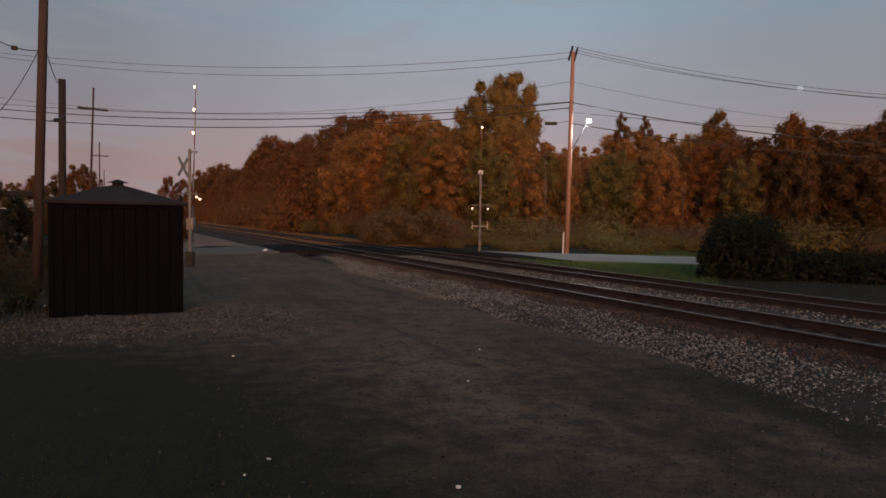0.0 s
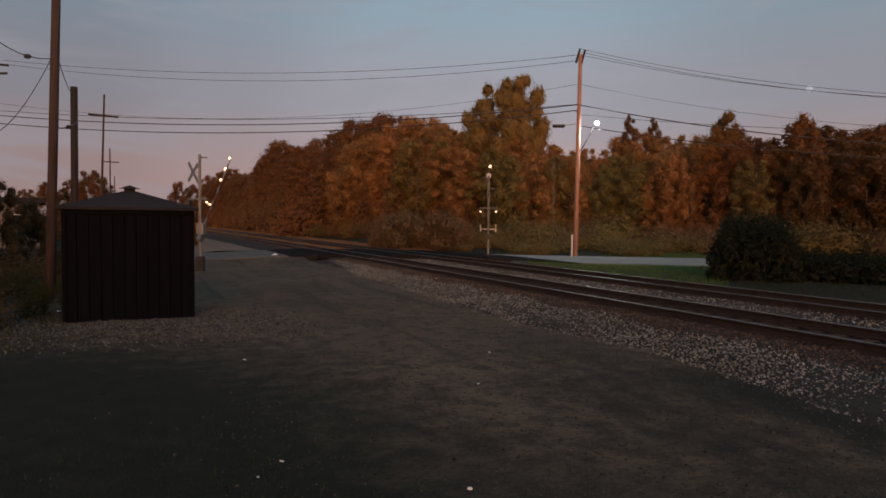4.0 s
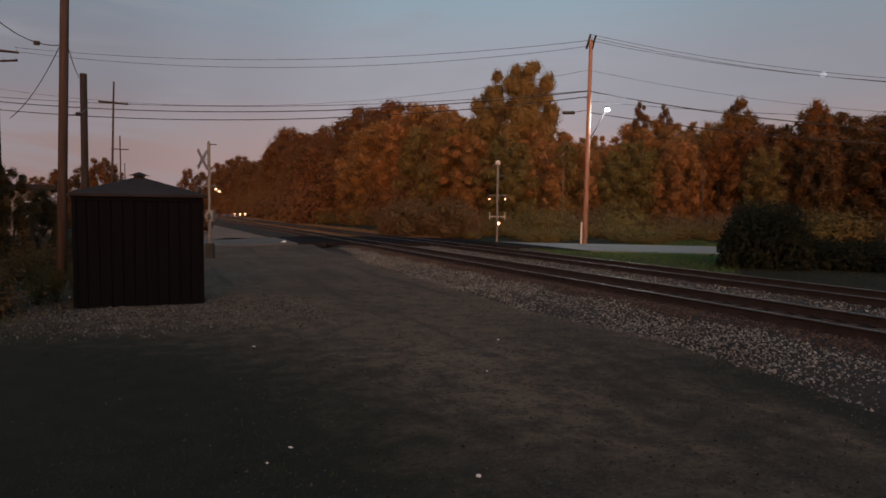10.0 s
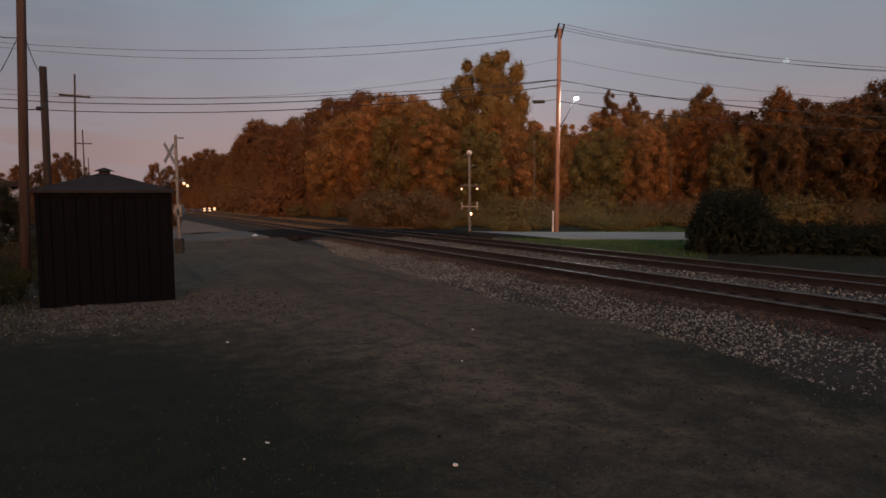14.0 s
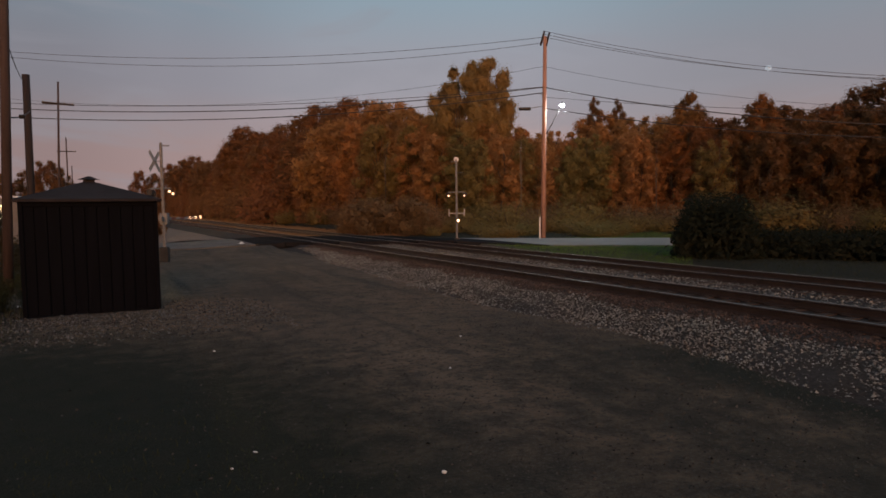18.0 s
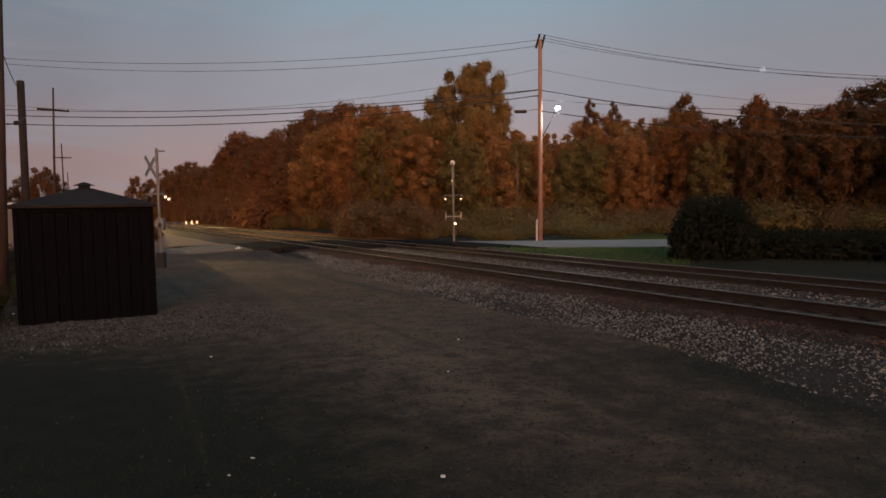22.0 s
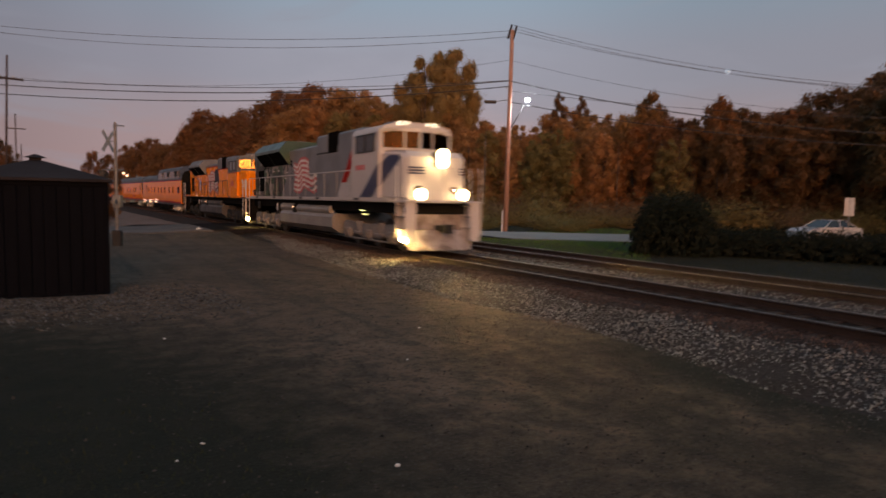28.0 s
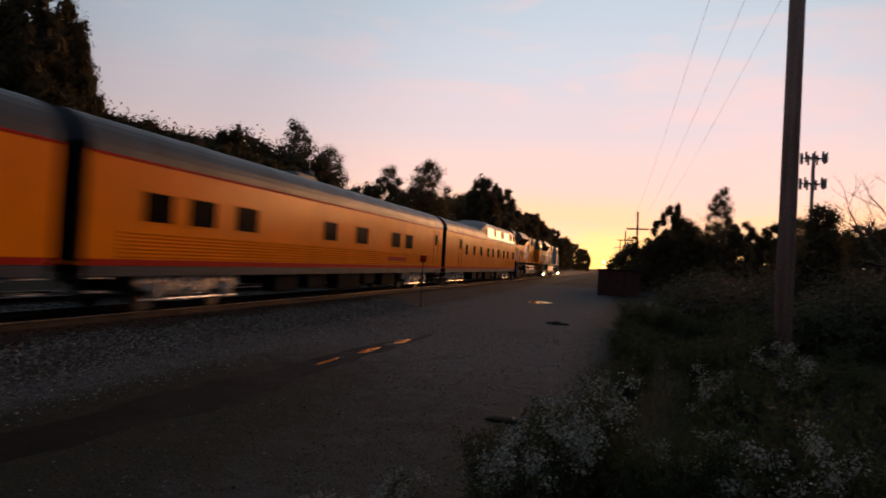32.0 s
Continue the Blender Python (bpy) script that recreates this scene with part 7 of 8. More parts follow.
def build_coach(label, style, rev=False):
    """A passenger coach, 25.7 m long body; y runs back from its front end."""
    L = 25.2 if style == "fluted" else 25.7
    co = thing("passenger_coach", label, "passenger coach", group="train")
    arc = [(1.5 * math.cos(a) ** 0.62 if math.cos(a) > 0 else 0, 3.30 + 0.84 * math.sin(a)) for a in [math.pi / 2 * k / 8 for k in range(9)]]
    right = arc
    left = [(-x, z) for x, z in arc[::-1]]
    part("body", swept([(-1.49, 1.07), (1.49, 1.07), (1.49, 3.27), (-1.49, 3.27)], 0.0, L), M_coach, co)
    part("roof", swept([(1.47, 3.25)] + right[:-1] + [(0, 4.14)] + left[1:] + [(-1.47, 3.25)], 0.02, L - 0.02), M_coachroof, co, "grey rounded coach roof")
    for sx in (-1, 1):
        part("lower_stripe", bx(((sx * 1.494, L / 2, 1.14), (0.012, L - 0.04, 0.13))), M_redline, co)
        part("upper_stripe", bx(((sx * 1.498, L / 2, 3.27), (0.012, L - 0.04, 0.06))), M_redline, co)
        part("skirt", bx(((sx * 1.465, L / 2, 0.96), (0.04, L - 0.1, 0.22)), bevel=0.01), M_coachroof, co, "grey lower skirt")
    if style == "fluted":
        wins = [(5.45, 6.5), (7.27, 8.36), (11.2, 12.3), (14.1, 15.1), (19.3, 20.3), (21.2, 22.2), (22.8, 23.7)]
        for sx in (-1, 1):
            for k in range(7):
                bm = bmesh.new()
                rod(bm, (sx * 1.488, 0.9, 1.27 + 0.082 * k), (sx * 1.488, L - 0.9, 1.27 + 0.082 * k), 0.030, 0.030, 8)
                part("flute", bm, M_flute, co)
            part("name_plate", bx(((sx * 1.524, 7.5, 1.50), (0.012, 2.4, 0.17))), M_redline, co, "plain name plate")
    elif style == "dome":
        wins = [(0.96, 2.1), (4.1, 4.65), (6.15, 6.75), (8.75, 9.35), (11.05, 11.65), (13.0, 13.6), (15.6, 16.25), (17.9, 18.5), (20.2, 20.8)]
    elif style == "lounge":
        wins = [(1.6 + 2.35 * k, 3.1 + 2.35 * k) for k in range(10)]
    else:
        wins = [(2.4 + 1.95 * k, 3.25 + 1.95 * k) for k in range(11)]
    for sx in (-1, 1):
        for y0, y1 in wins:
            w = part("window", bx(((sx * 1.492, (y0 + y1) / 2, 2.33), (0.02, y1 - y0, 0.62))), M_coachglass, co, "dark coach window")
            part("window_frame", bx(((sx * 1.50, (y0 + y1) / 2, 2.665), (0.03, y1 - y0 + 0.08, 0.035)), ((sx * 1.50, (y0 + y1) / 2, 1.995), (0.03, y1 - y0 + 0.08, 0.035)),
                                    ((sx * 1.50, y0 - 0.02, 2.33), (0.03, 0.035, 0.68)), ((sx * 1.50, y1 + 0.02, 2.33), (0.03, 0.035, 0.68))), M_coach, w)
        for dy in ((22.2,) if style != "fluted" else (1.3,)):
            d = part("side_door", bx(((sx * 1.492, dy, 2.20), (0.016, 0.78, 1.9)), bevel=0.005), M_coach, co)
            part("door_window", bx(((sx * 1.502, dy, 2.62), (0.012, 0.42, 0.55))), M_coachglass, d)
            part("door_seam", bx(((sx * 1.50, dy - 0.40, 2.2), (0.012, 0.02, 1.95)), ((sx * 1.50, dy + 0.40, 2.2), (0.012, 0.02, 1.95))), M_frame, d)
    if style == "dome":
        prof = [(-1.487, 3.29), (1.487, 3.29), (1.42, 4.20), (1.30, 4.44), (1.0, 4.62), (0.5, 4.71), (-0.5, 4.71), (-1.0, 4.62), (-1.30, 4.44), (-1.42, 4.20)]
        dome = part("dome", swept([(-1.487, 3.29), (1.487, 3.29), (1.42, 4.20), (-1.42, 4.20)], 1.15, 13.6), M_dome, co, "raised glossy dark dome on the coach roof")
        part("dome_roof", swept([p for p in prof if p[1] > 4.1], 1.15, 13.6), M_coachroof, dome, "grey rounded dome roof")
        for nm, y0, y1, lift, narrow in (("dome_fairing", 13.6, 16.0, 0.50, 0.92), ("dome_front", 1.15, 0.35, 0.55, 0.93)):
            bm = bmesh.new()
            a = [bm.verts.new((x, y0, z)) for x, z in prof]
            b = [bm.verts.new((x * narrow, y1 if z > 3.4 else y0 + (y1 - y0) * 0.3, 3.29 + (z - 3.29) * lift)) for x, z in prof]
            for i in range(len(prof)):
                bm.faces.new((a[i], a[(i + 1) % len(prof)], b[(i + 1) % len(prof)], b[i]))
            bm.faces.new(b)
            bmesh.ops.recalc_face_normals(bm, faces=bm.faces[:])
            part(nm, bm, M_coachroof, dome)
        for sx in (-1, 1):
            for y0, y1 in ((1.38, 1.74), (2.3, 3.93), (6.6, 8.0), (10.3, 10.95)):
                bm = bmesh.new()
                q = [(sx * 1.462, y0, 3.66), (sx * 1.462, y1, 3.66), (sx * 1.427, y1, 4.18), (sx * 1.427, y0, 4.18)]
                bm.faces.new([bm.verts.new(p) for p in q])
                bmesh.ops.solidify(bm, geom=bm.faces[:], thickness=0.02)
                w = part("dome_window", bm, M_coachglass, dome, "dark dome window")
                part("window_frame", rods(((sx * 1.468, y0, 3.64), (sx * 1.468, y1, 3.64), 0.02), ((sx * 1.430, y0, 4.20), (sx * 1.430, y1, 4.20), 0.02), ((sx * 1.468, y0, 3.64), (sx * 1.430, y0, 4.20), 0.02), ((sx * 1.468, y1, 3.64), (sx * 1.430, y1, 4.20), 0.02), n=6), M_grey, w)
        part("dome_end", swept([(-1.40, 1.1), (1.40, 1.1), (1.40, 3.7), (1.15, 4.1), (0.6, 4.25), (-0.6, 4.25), (-1.15, 4.1), (-1.40, 3.7)], -0.10, 0.34), M_frame, co, "black rounded coach end")
    else:
        for k, yy in enumerate((3.0, 9.0, 14.3, 20.5)):
            part("roof_vent", bx(((0, yy, 4.16), (0.5, 0.7 if k % 2 else 0.45, 0.16)), bevel=0.03), M_grey, co)
        if style == "fluted":
            bm = bmesh.new()
            boxm(bm, (0, 14.4, 4.22), (0.75, 1.5, 0.22), bevel=0.06)
            rod(bm, (-0.25, 14.0, 4.3), (-0.25, 14.0, 4.5), 0.12, 0.12, 12)
            part("air_conditioner", bm, M_grey, co)
    # ends, underbody, trucks
    for ye, f in ((0.0, -1), (L, 1)):
        part("diaphragm", bx(((0, ye + f * 0.16, 2.35), (1.05, 0.34, 2.5)), bevel=0.05), M_frame, co)
        part("end_wall", bx(((0, ye + f * 0.02, 2.3), (2.9, 0.05, 2.3)), bevel=0.02), M_frame, co)
        part("coupler", bx(((0, ye + f * 0.2, 0.86), (0.22, 0.5, 0.24))), M_truck, co)
        for sx in (-1, 1):
            for k in range(2):
                part("step", bx(((sx * 1.32, ye - f * 0.4, 0.55 + 0.27 * k), (0.3, 0.55, 0.03))), M_metal, co)
    part("underframe", bx(((0, L / 2, 0.98), (2.3, L - 1.0, 0.22))), M_frame, co)
    for sx in (-1, 1):
        for y, w, h, mm in ((8.2, 1.6, 0.55, M_frame), (10.4, 1.2, 0.45, M_frame), (12.4, 2.0, 0.6, M_frame), (15.2, 1.3, 0.5, M_frame), (17.2, 1.4, 0.55, M_frame)):
            part("equipment_box", bx(((sx * 1.12, y, 0.88 - h / 2), (0.5, w, h)), bevel=0.03), mm, co)
    for cy in (3.75, L - 3.75):
        build_truck(co, cy, 3 if style == "dome" else 2, 3.3 if style == "dome" else 2.6, M_chrome_truck, M_chrome_truck, r=0.46, side=1.08)
    return co


M_lamp_board = glow("number_board_glow", (1.0, 0.85, 0.55), 1.8)
loco_1 = build_loco("silver-white diesel locomotive with painted flag, green radiator housing and glaring headlights", "silver")
loco_2 = build_loco("orange-yellow diesel locomotive with grey roof and painted flag", "yellow")
VEH = [(loco_1, 0.0), (loco_2, 22.65)]
coach_s = 46.35
dome_car = build_coach("yellow dome coach with grey roof and red stripes", "dome")
fluted_car = build_coach("yellow fluted coach with grey roof and red stripes", "fluted")
lounge_car = build_coach("yellow smooth-sided lounge coach with wide windows", "lounge")
plain_car = build_coach("yellow smooth-sided sleeping coach with small windows", "plain")
order = [dome_car, fluted_car, lounge_car, plain_car]
for src in (fluted_car, plain_car, lounge_car, plain_car):
    order.append(copy_thing(src, Matrix.Identity(4)))
for c in order:
    VEH.append((c, coach_s))
    coach_s += 25.9 if c is fluted_car else 26.55


# ---- loose stone, ties, puddles ----
BAL_X = [7.2, 8.2, 9.3, 9.75, 10.3, 11.3, 12.2, 13.0, 13.7, 14.6, 15.4, 16.3, 16.9, 17.6, 18.6]
BAL_Z = [-0.10, 0.03, 0.15, 0.20, 0.185, 0.18, 0.185, 0.16, 0.16, 0.185, 0.18, 0.185, 0.17, 0.03, -0.12]


def stones(name, pts, sizes, gen, material, label, category="stones"):
    """Many small angular stones as one mesh."""
    base = np.array([(1, 0, -0.35), (-1, 0, -0.35), (0, 1, -0.35), (0, -1, -0.35), (0, 0, 1)], float)
    tri = np.array([(0, 2, 4), (2, 1, 4), (1, 3, 4), (3, 0, 4)])
    n = len(pts)
    rad = gen.uniform(0.55, 1.2, (n, 5, 1)) * sizes[:, None, None] * np.array([1, 1, 0.75])
    ang = gen.uniform(0, 6.283, n)
    c, s = np.cos(ang)[:, None], np.sin(ang)[:, None]
    v = base[None] * rad + gen.normal(size=(n, 5, 3)) * sizes[:, None, None] * 0.22
    x, y = v[..., 0] * c - v[..., 1] * s, v[..., 0] * s + v[..., 1] * c
    v = np.stack([x, y, v[..., 2]], -1) + pts[:, None, :]
    f = tri[None] + (np.arange(n) * 5)[:, None, None]
    me = quick(name, v.reshape(-1, 3).tolist(), f.reshape(-1, 3).tolist(), material)
    return tagged(new(name, me), label, category, kind="stuff")


def ballast_points(n, x0, x1, y0, y1, gen):
    x = gen.uniform(x0, x1, n)
    y = y0 + (y1 - y0) * gen.random(n)
    keep = np.array([road_dist(a, b) > 4.9 and a > 7.2 + 2.3 * toe(b) * k for a, b, k in zip(x, y, gen.uniform(0.75, 1.1, n))])
    x, y = x[keep], y[keep]
    z = np.interp(x, BAL_X, BAL_Z) + gen.uniform(-0.005, 0.03, len(x))
    return np.stack([x, y, z], 1)


def scatter(n, box, gen, lo, hi, density=None):
    x = gen.uniform(box[0], box[1], n)
    y = gen.uniform(box[2], box[3], n)
    if density:
        k = np.array([density(a, b) for a, b in zip(x, y)])
        m = gen.random(n) < k
        x, y = x[m], y[m]
    z = np.array([ground_z(a, b) for a, b in zip(x, y)]) + 0.002
    return np.stack([x, y, z], 1), gen.uniform(lo, hi, len(x))


g1 = np.random.default_rng(101)
p = ballast_points(84000, 7.3, 10.45, -26, 36, g1)
edge = 7.75 + 0.18 * np.sin(p[:, 1] * 0.9)
p = p[(p[:, 0] > edge) | (g1.random(len(p)) < 0.25)]
near_rail = p[:, 0] > 9.5 + 0.15 * np.sin(p[:, 1] * 1.7) + g1.normal(size=len(p)) * 0.12
for q, m_, lab in ((p[~near_rail], M_stone, "loose grey crushed stones on the ballast shoulder"), (p[near_rail], M_stone_rusty, "rust-stained dark stones beside the rails")):
    stones("ballast_stones", q, g1.uniform(0.012, 0.034, len(q)), g1, m_, lab)
p, sz = scatter(11000, (6.0, 7.9, -24, 2.5), g1, 0.010, 0.028, lambda a, b: 0.15 + 0.85 * min(1.0, max(0.0, (a - 6.2) / 1.0)))
stones("ballast_stones", p, sz, g1, M_stone, "loose grey stones spilled below the ballast shoulder")
p = ballast_points(17000, 12.1, 14.6, -14, 36, g1)
stones("ballast_stones", p, g1.uniform(0.017, 0.038, len(p)), g1, M_stone, "loose grey crushed stones between the tracks")
p = ballast_points(3000, 10.6, 12.0, -14, 30, g1)
p[:, 2] -= 0.012
stones("ballast_stones", p, g1.uniform(0.02, 0.035, len(p)), g1, M_stone_oily, "loose grey crushed stones between the rails")


p, s = scatter(9000, (-6, 8.2, 3.2, 26), g1, 0.008, 0.022, lambda a, b: 0.25 + 0.75 * max(0, noise.noise((a * 0.5, b * 0.5, 3.0))) + (0.5 if a > 5 else 0))
stones("gravel", p, s, g1, M_gravel, "fine grey gravel scattered over the dirt", "gravel")
p, s = scatter(20000, (-6.5, 3.2, 11.8, 17.2), g1, 0.014, 0.040, lambda a, b: max(0.0, 1 - abs(b - 14.9) / 2.9) * (0.75 + 0.6 * noise.noise((a * 0.9, b * 0.9, 8.0))))
stones("gravel", p, s, g1, M_pebble, "coarse pale gravel in front of the hut", "gravel")
p, s = scatter(9000, (-1, 8.0, -28, 3.2), g1, 0.008, 0.024, lambda a, b: 0.2 + 0.6 * max(0, noise.noise((a * 0.5, b * 0.4, 5.0))) + (0.5 if a > 6 else 0))
stones("gravel", p, s, g1, M_gravel, "fine grey gravel scattered over the dirt", "gravel")
p, s = scatter(30000, (0.5, 8.4, 3.0, 18.0), g1, 0.006, 0.019, lambda a, b: (0.25 + 0.6 * max(0.0, (a - 2.5) / 5.5)) * (0.8 + 0.7 * noise.noise((a * 0.8, b * 0.8, 2.0))))
stones("gravel", p, s, g1, M_gravel, "fine grey gravel beside the ballast", "gravel")
p, s = scatter(16000, (0.6, 7.6, -20, -2.2), g1, 0.007, 0.022, lambda a, b: (0.35 + 0.5 * max(0.0, noise.noise((a * 0.7, b * 0.5, 6.0)) + 0.3)) * (0.25 if 4.4 < a < 6.2 and b > -13 else 1.0))
stones("gravel", p, s, g1, M_pebble, "pale gravel scattered along the dirt track", "gravel")
M_pale = mat("pale_litter", (0.70, 0.69, 0.66), 0.7, 0, 0.15, 6, 40, 0.1)
for x, y, r, sy in ((2.41, 4.78, 0.026, 1.0), (1.06, 6.05, 0.014, 2.2), (0.80, 5.75, 0.014, 1.3), (6.9, 41.2, 0.3, 0.6), (5.3, 9.8, 0.02, 1.0), (-2.15, 18.0, 0.05, 1.0), (4.1, 7.9, 0.016, 1.0), (1.3, 10.7, 0.02, 1.6)):
    st = thing("pale_stone", "small pale stone lying on the dirt", "stone", pose(x, y, ground_z(x, y) + 0.008, 0, 0, 40))
    bm = bmesh.new()
    bmesh.ops.create_icosphere(bm, subdivisions=1, radius=r, matrix=Matrix.Diagonal((1, sy, 0.6, 1)))
    for v in bm.verts:
        v.co *= 1 + 0.25 * noise.noise(v.co * 40 + Vector((x, y, 0)))
    part("stone", bm, M_pale, st)

# ties: those near the lot one by one, the others joined
bm = bmesh.new()
boxm(bm, (0, 0, 0.10), (2.6, 0.22, 0.20), bevel=0.012)
TIE = finish("tie", bm, M_tie)
for track, lo, hi in ((track_1, -32, 39), (track_2, -18, 39)):
    y = lo
    while y < hi:
        t = new("tie", TIE)
        t.parent = track
        t.matrix_basis = pose(rng.uniform(-0.05, 0.05), y + rng.uniform(-0.03, 0.03), 0.0, 0, 0, rng.uniform(-1.2, 1.2))
        y += 0.54
    vs, fs = [], []
    for k in range(-260, 470):
        y = k * 0.54
        if lo - 0.3 < y < hi + 0.3 or 36 < y < 46:
            continue
        o = len(vs)
        bx_, bz_ = bend(y)
        vs += [(sx * 1.3 + bx_, y + sy * 0.11, z + bz_) for z in (0.0, 0.2) for sx, sy in ((-1, -1), (1, -1), (1, 1), (-1, 1))]
        fs += [(o + 4, o + 5, o + 6, o + 7), (o, o + 1, o + 5, o + 4), (o + 1, o + 2, o + 6, o + 5), (o + 2, o + 3, o + 7, o + 6), (o + 3, o, o + 4, o + 7)]
    rest = new("far_ties", quick("far_ties", vs, fs, M_tie_rest))
    rest.parent = track
    tagged(rest, "row of dark wooden ties", kind="stuff")
bm = bmesh.new()
for sgn in (-1, 1):
    boxm(bm, (sgn * (GAUGE / 2 + 0.036), 0, 0.207), (0.34, 0.19, 0.016))
PLATE = finish("tie_plate", bm, M_rail)
y = -14.0
while y < 36:
    t = new("tie_plate", PLATE)
    t.parent = track_1
    t.matrix_basis = pose(0, y, 0)
    y += 0.54


def puddle(x, y, rx, ry, label):
    pd = thing("puddle", label, "puddle", pose(x, y, ground_z(x, y) + 0.045))
    bm = bmesh.new()
    pts = []
    for i in range(40):
        a = 2 * math.pi * i / 40
        k = 1 + 0.45 * noise.noise((math.cos(a) * 2 + x, math.sin(a) * 2 + y, 0.5)) + 0.5 * noise.noise((math.cos(a) * 5, math.sin(a) * 9, y))
        pts.append(bm.verts.new((rx * k * math.cos(a) * 1.25, ry * k * math.sin(a), 0)))
    bm.faces.new(pts)
    part("water", bm, M_water, pd)


for (x, y, rx, ry, dep), lab in zip(PUDDLES, ("long narrow puddle in a wheel rut", "shallow puddle shining on the dirt", "small dark puddle in a wheel rut", "small dark puddle in a wheel rut", "small dark puddle in a wheel rut", "narrow puddle in a wheel rut")):
    puddle(x, y, rx, ry, lab)
# the muddy rut that holds the long puddle
bm = bmesh.new()
rows = []
for i in range(64):
    y = -16.6 + i * 0.25
    c = float(np.interp(y, [-16.6, -15.4, -12.3, -9.8, -7.6, -5.3, -0.6], [4.75, 4.80, 5.05, 5.10, 5.20, 5.42, 5.9])) + 0.10 * noise.noise((y * 0.6, 0, 0))
    w = float(np.interp(y, [-16.6, -14, -10, -7, -4, -0.6], [0.08, 0.30, 0.50, 0.80, 0.42, 0.04])) * (1 + 0.45 * noise.noise((y * 0.9, 2, 0)) + 0.3 * noise.noise((y * 2.6, 5, 0)))
    rows.append([bm.verts.new((c + o * w, y, ground_z(c + o * w, y) + (0.006 if abs(o) < 1 else -0.012))) for o in (-1, -0.6, 0, 0.6, 1)])
for a, b in zip(rows, rows[1:]):
    for i in range(4):
        bm.faces.new((a[i], a[i + 1], b[i + 1], b[i]))
tagged(part("mud_rut", bm, M_mud, smooth=True), "wet dark muddy wheel rut in the dirt", "mud", kind="structure")


# ---- weeds and grass ----
# x, y, size of each flowering weed
FLOWER_CLUMPS = ((0.42, -5.05, 1.0), (0.62, -4.50, 0.95), (0.15, -5.40, 1.0), (-0.96, -6.96, 1.0), (-0.92, -5.15, 1.0), (-1.04, -4.30, 1.0), (-0.50, -5.50, 0.95), (-1.95, -8.50, 1.0),
                 (2.63, -3.36, 0.42), (2.37, -3.45, 0.40), (2.02, -3.52, 0.42), (1.71, -3.92, 0.48), (1.44, -4.32, 0.55), (-0.25, -3.85, 0.8), (0.30, -9.60, 0.8))
def weed_kind(seed, h, flowers, leaves=1100):
    gen = np.random.default_rng(seed)
    r = random.Random(seed)
    bm = bmesh.new()
    lc, fc = [], []
    for _ in range(11):
        a, s = r.uniform(0, 6.283), r.uniform(0.05, 0.30 if flowers else 0.45)
        e = Vector((math.cos(a) * s, math.sin(a) * s, h * r.uniform(0.65, 1.05)))
        mid = e * 0.5 + Vector((r.uniform(-0.05, 0.05), r.uniform(-0.05, 0.05), 0.05))
        rod(bm, (0, 0, -0.05), mid, 0.008, 0.006, 4, caps=False)
        rod(bm, mid, e, 0.006, 0.003, 4, caps=False)
        n = leaves // 11
        t = gen.random(n) ** 0.8
        q = np.where(t[:, None] < 0.5, np.outer(t * 2, np.array(mid)), np.array(mid) + np.outer(t * 2 - 1, np.array(e - mid)))
        lc.append(q + gen.normal(size=(n, 3)) * (0.09, 0.09, 0.04))
        if flowers:
            for _ in range(r.choice((0, 1, 3, 4))):
                c = np.array(e) + gen.normal(size=3) * (0.055, 0.055, 0.06)
                fc.append(c + gen.normal(size=(64, 3)) * (0.036, 0.036, 0.034))
    return (finish("stalk", bm, M_weed), leaf_mesh("foliage", leaf_arrays(np.concatenate(lc), 0.030, gen), M_weed, True),
            leaf_mesh("flower_head", leaf_arrays(np.concatenate(fc), 0.012, gen), M_flower) if flowers else None)


W_FLOWER = [weed_kind(201, 0.85, True), weed_kind(202, 1.0, True), weed_kind(203, 0.7, True)]
W_PLAIN = [weed_kind(211, 0.8, False, 1500), weed_kind(212, 0.6, False, 1500), weed_kind(213, 1.1, False, 1700)]


def weed(kind, x, y, s, label, group):
    t = thing("weed", label, "weed", Matrix.LocRotScale((x, y, ground_z(x, y)), Euler((0, 0, rng.uniform(0, 6.28))), (s * 1.1, s * 1.1, s)), group)
    for nm, me in zip(("stalk", "foliage", "flower_head"), kind):
        if me:
            ob = new(nm, me)
            ob.parent = t
            if nm == "stalk":
                tagged(ob, kind="stuff")


for cx, cy, sc in FLOWER_CLUMPS:
    weed(rng.choice(W_FLOWER), cx, cy, sc * rng.uniform(0.92, 1.06), "green weed with fluffy white flower heads", "flowering weeds")
for _ in range(150):
    y = -rng.uniform(3.0, 24)
    x = 0.9 + 0.045 * y - abs(rng.gauss(0, 2.4)) + (0.5 if y > -8 else 0)
    weed(rng.choice(W_PLAIN), x, y, rng.uniform(0.5, 1.1) * (0.6 if x > 0 else 1.0), "leafy dark green weed beside the dirt track", "leafy weeds")
for _ in range(60):
    x, y = rng.uniform(-9, -1.9), rng.uniform(15.5, 24)
    if abs(x + 0.5) < 1.7 and y < 18.6:
        continue
    weed(rng.choice(W_PLAIN), x, y, rng.uniform(0.5, 1.0), "leafy dark green weed beside the hut", "weeds beside the hut")


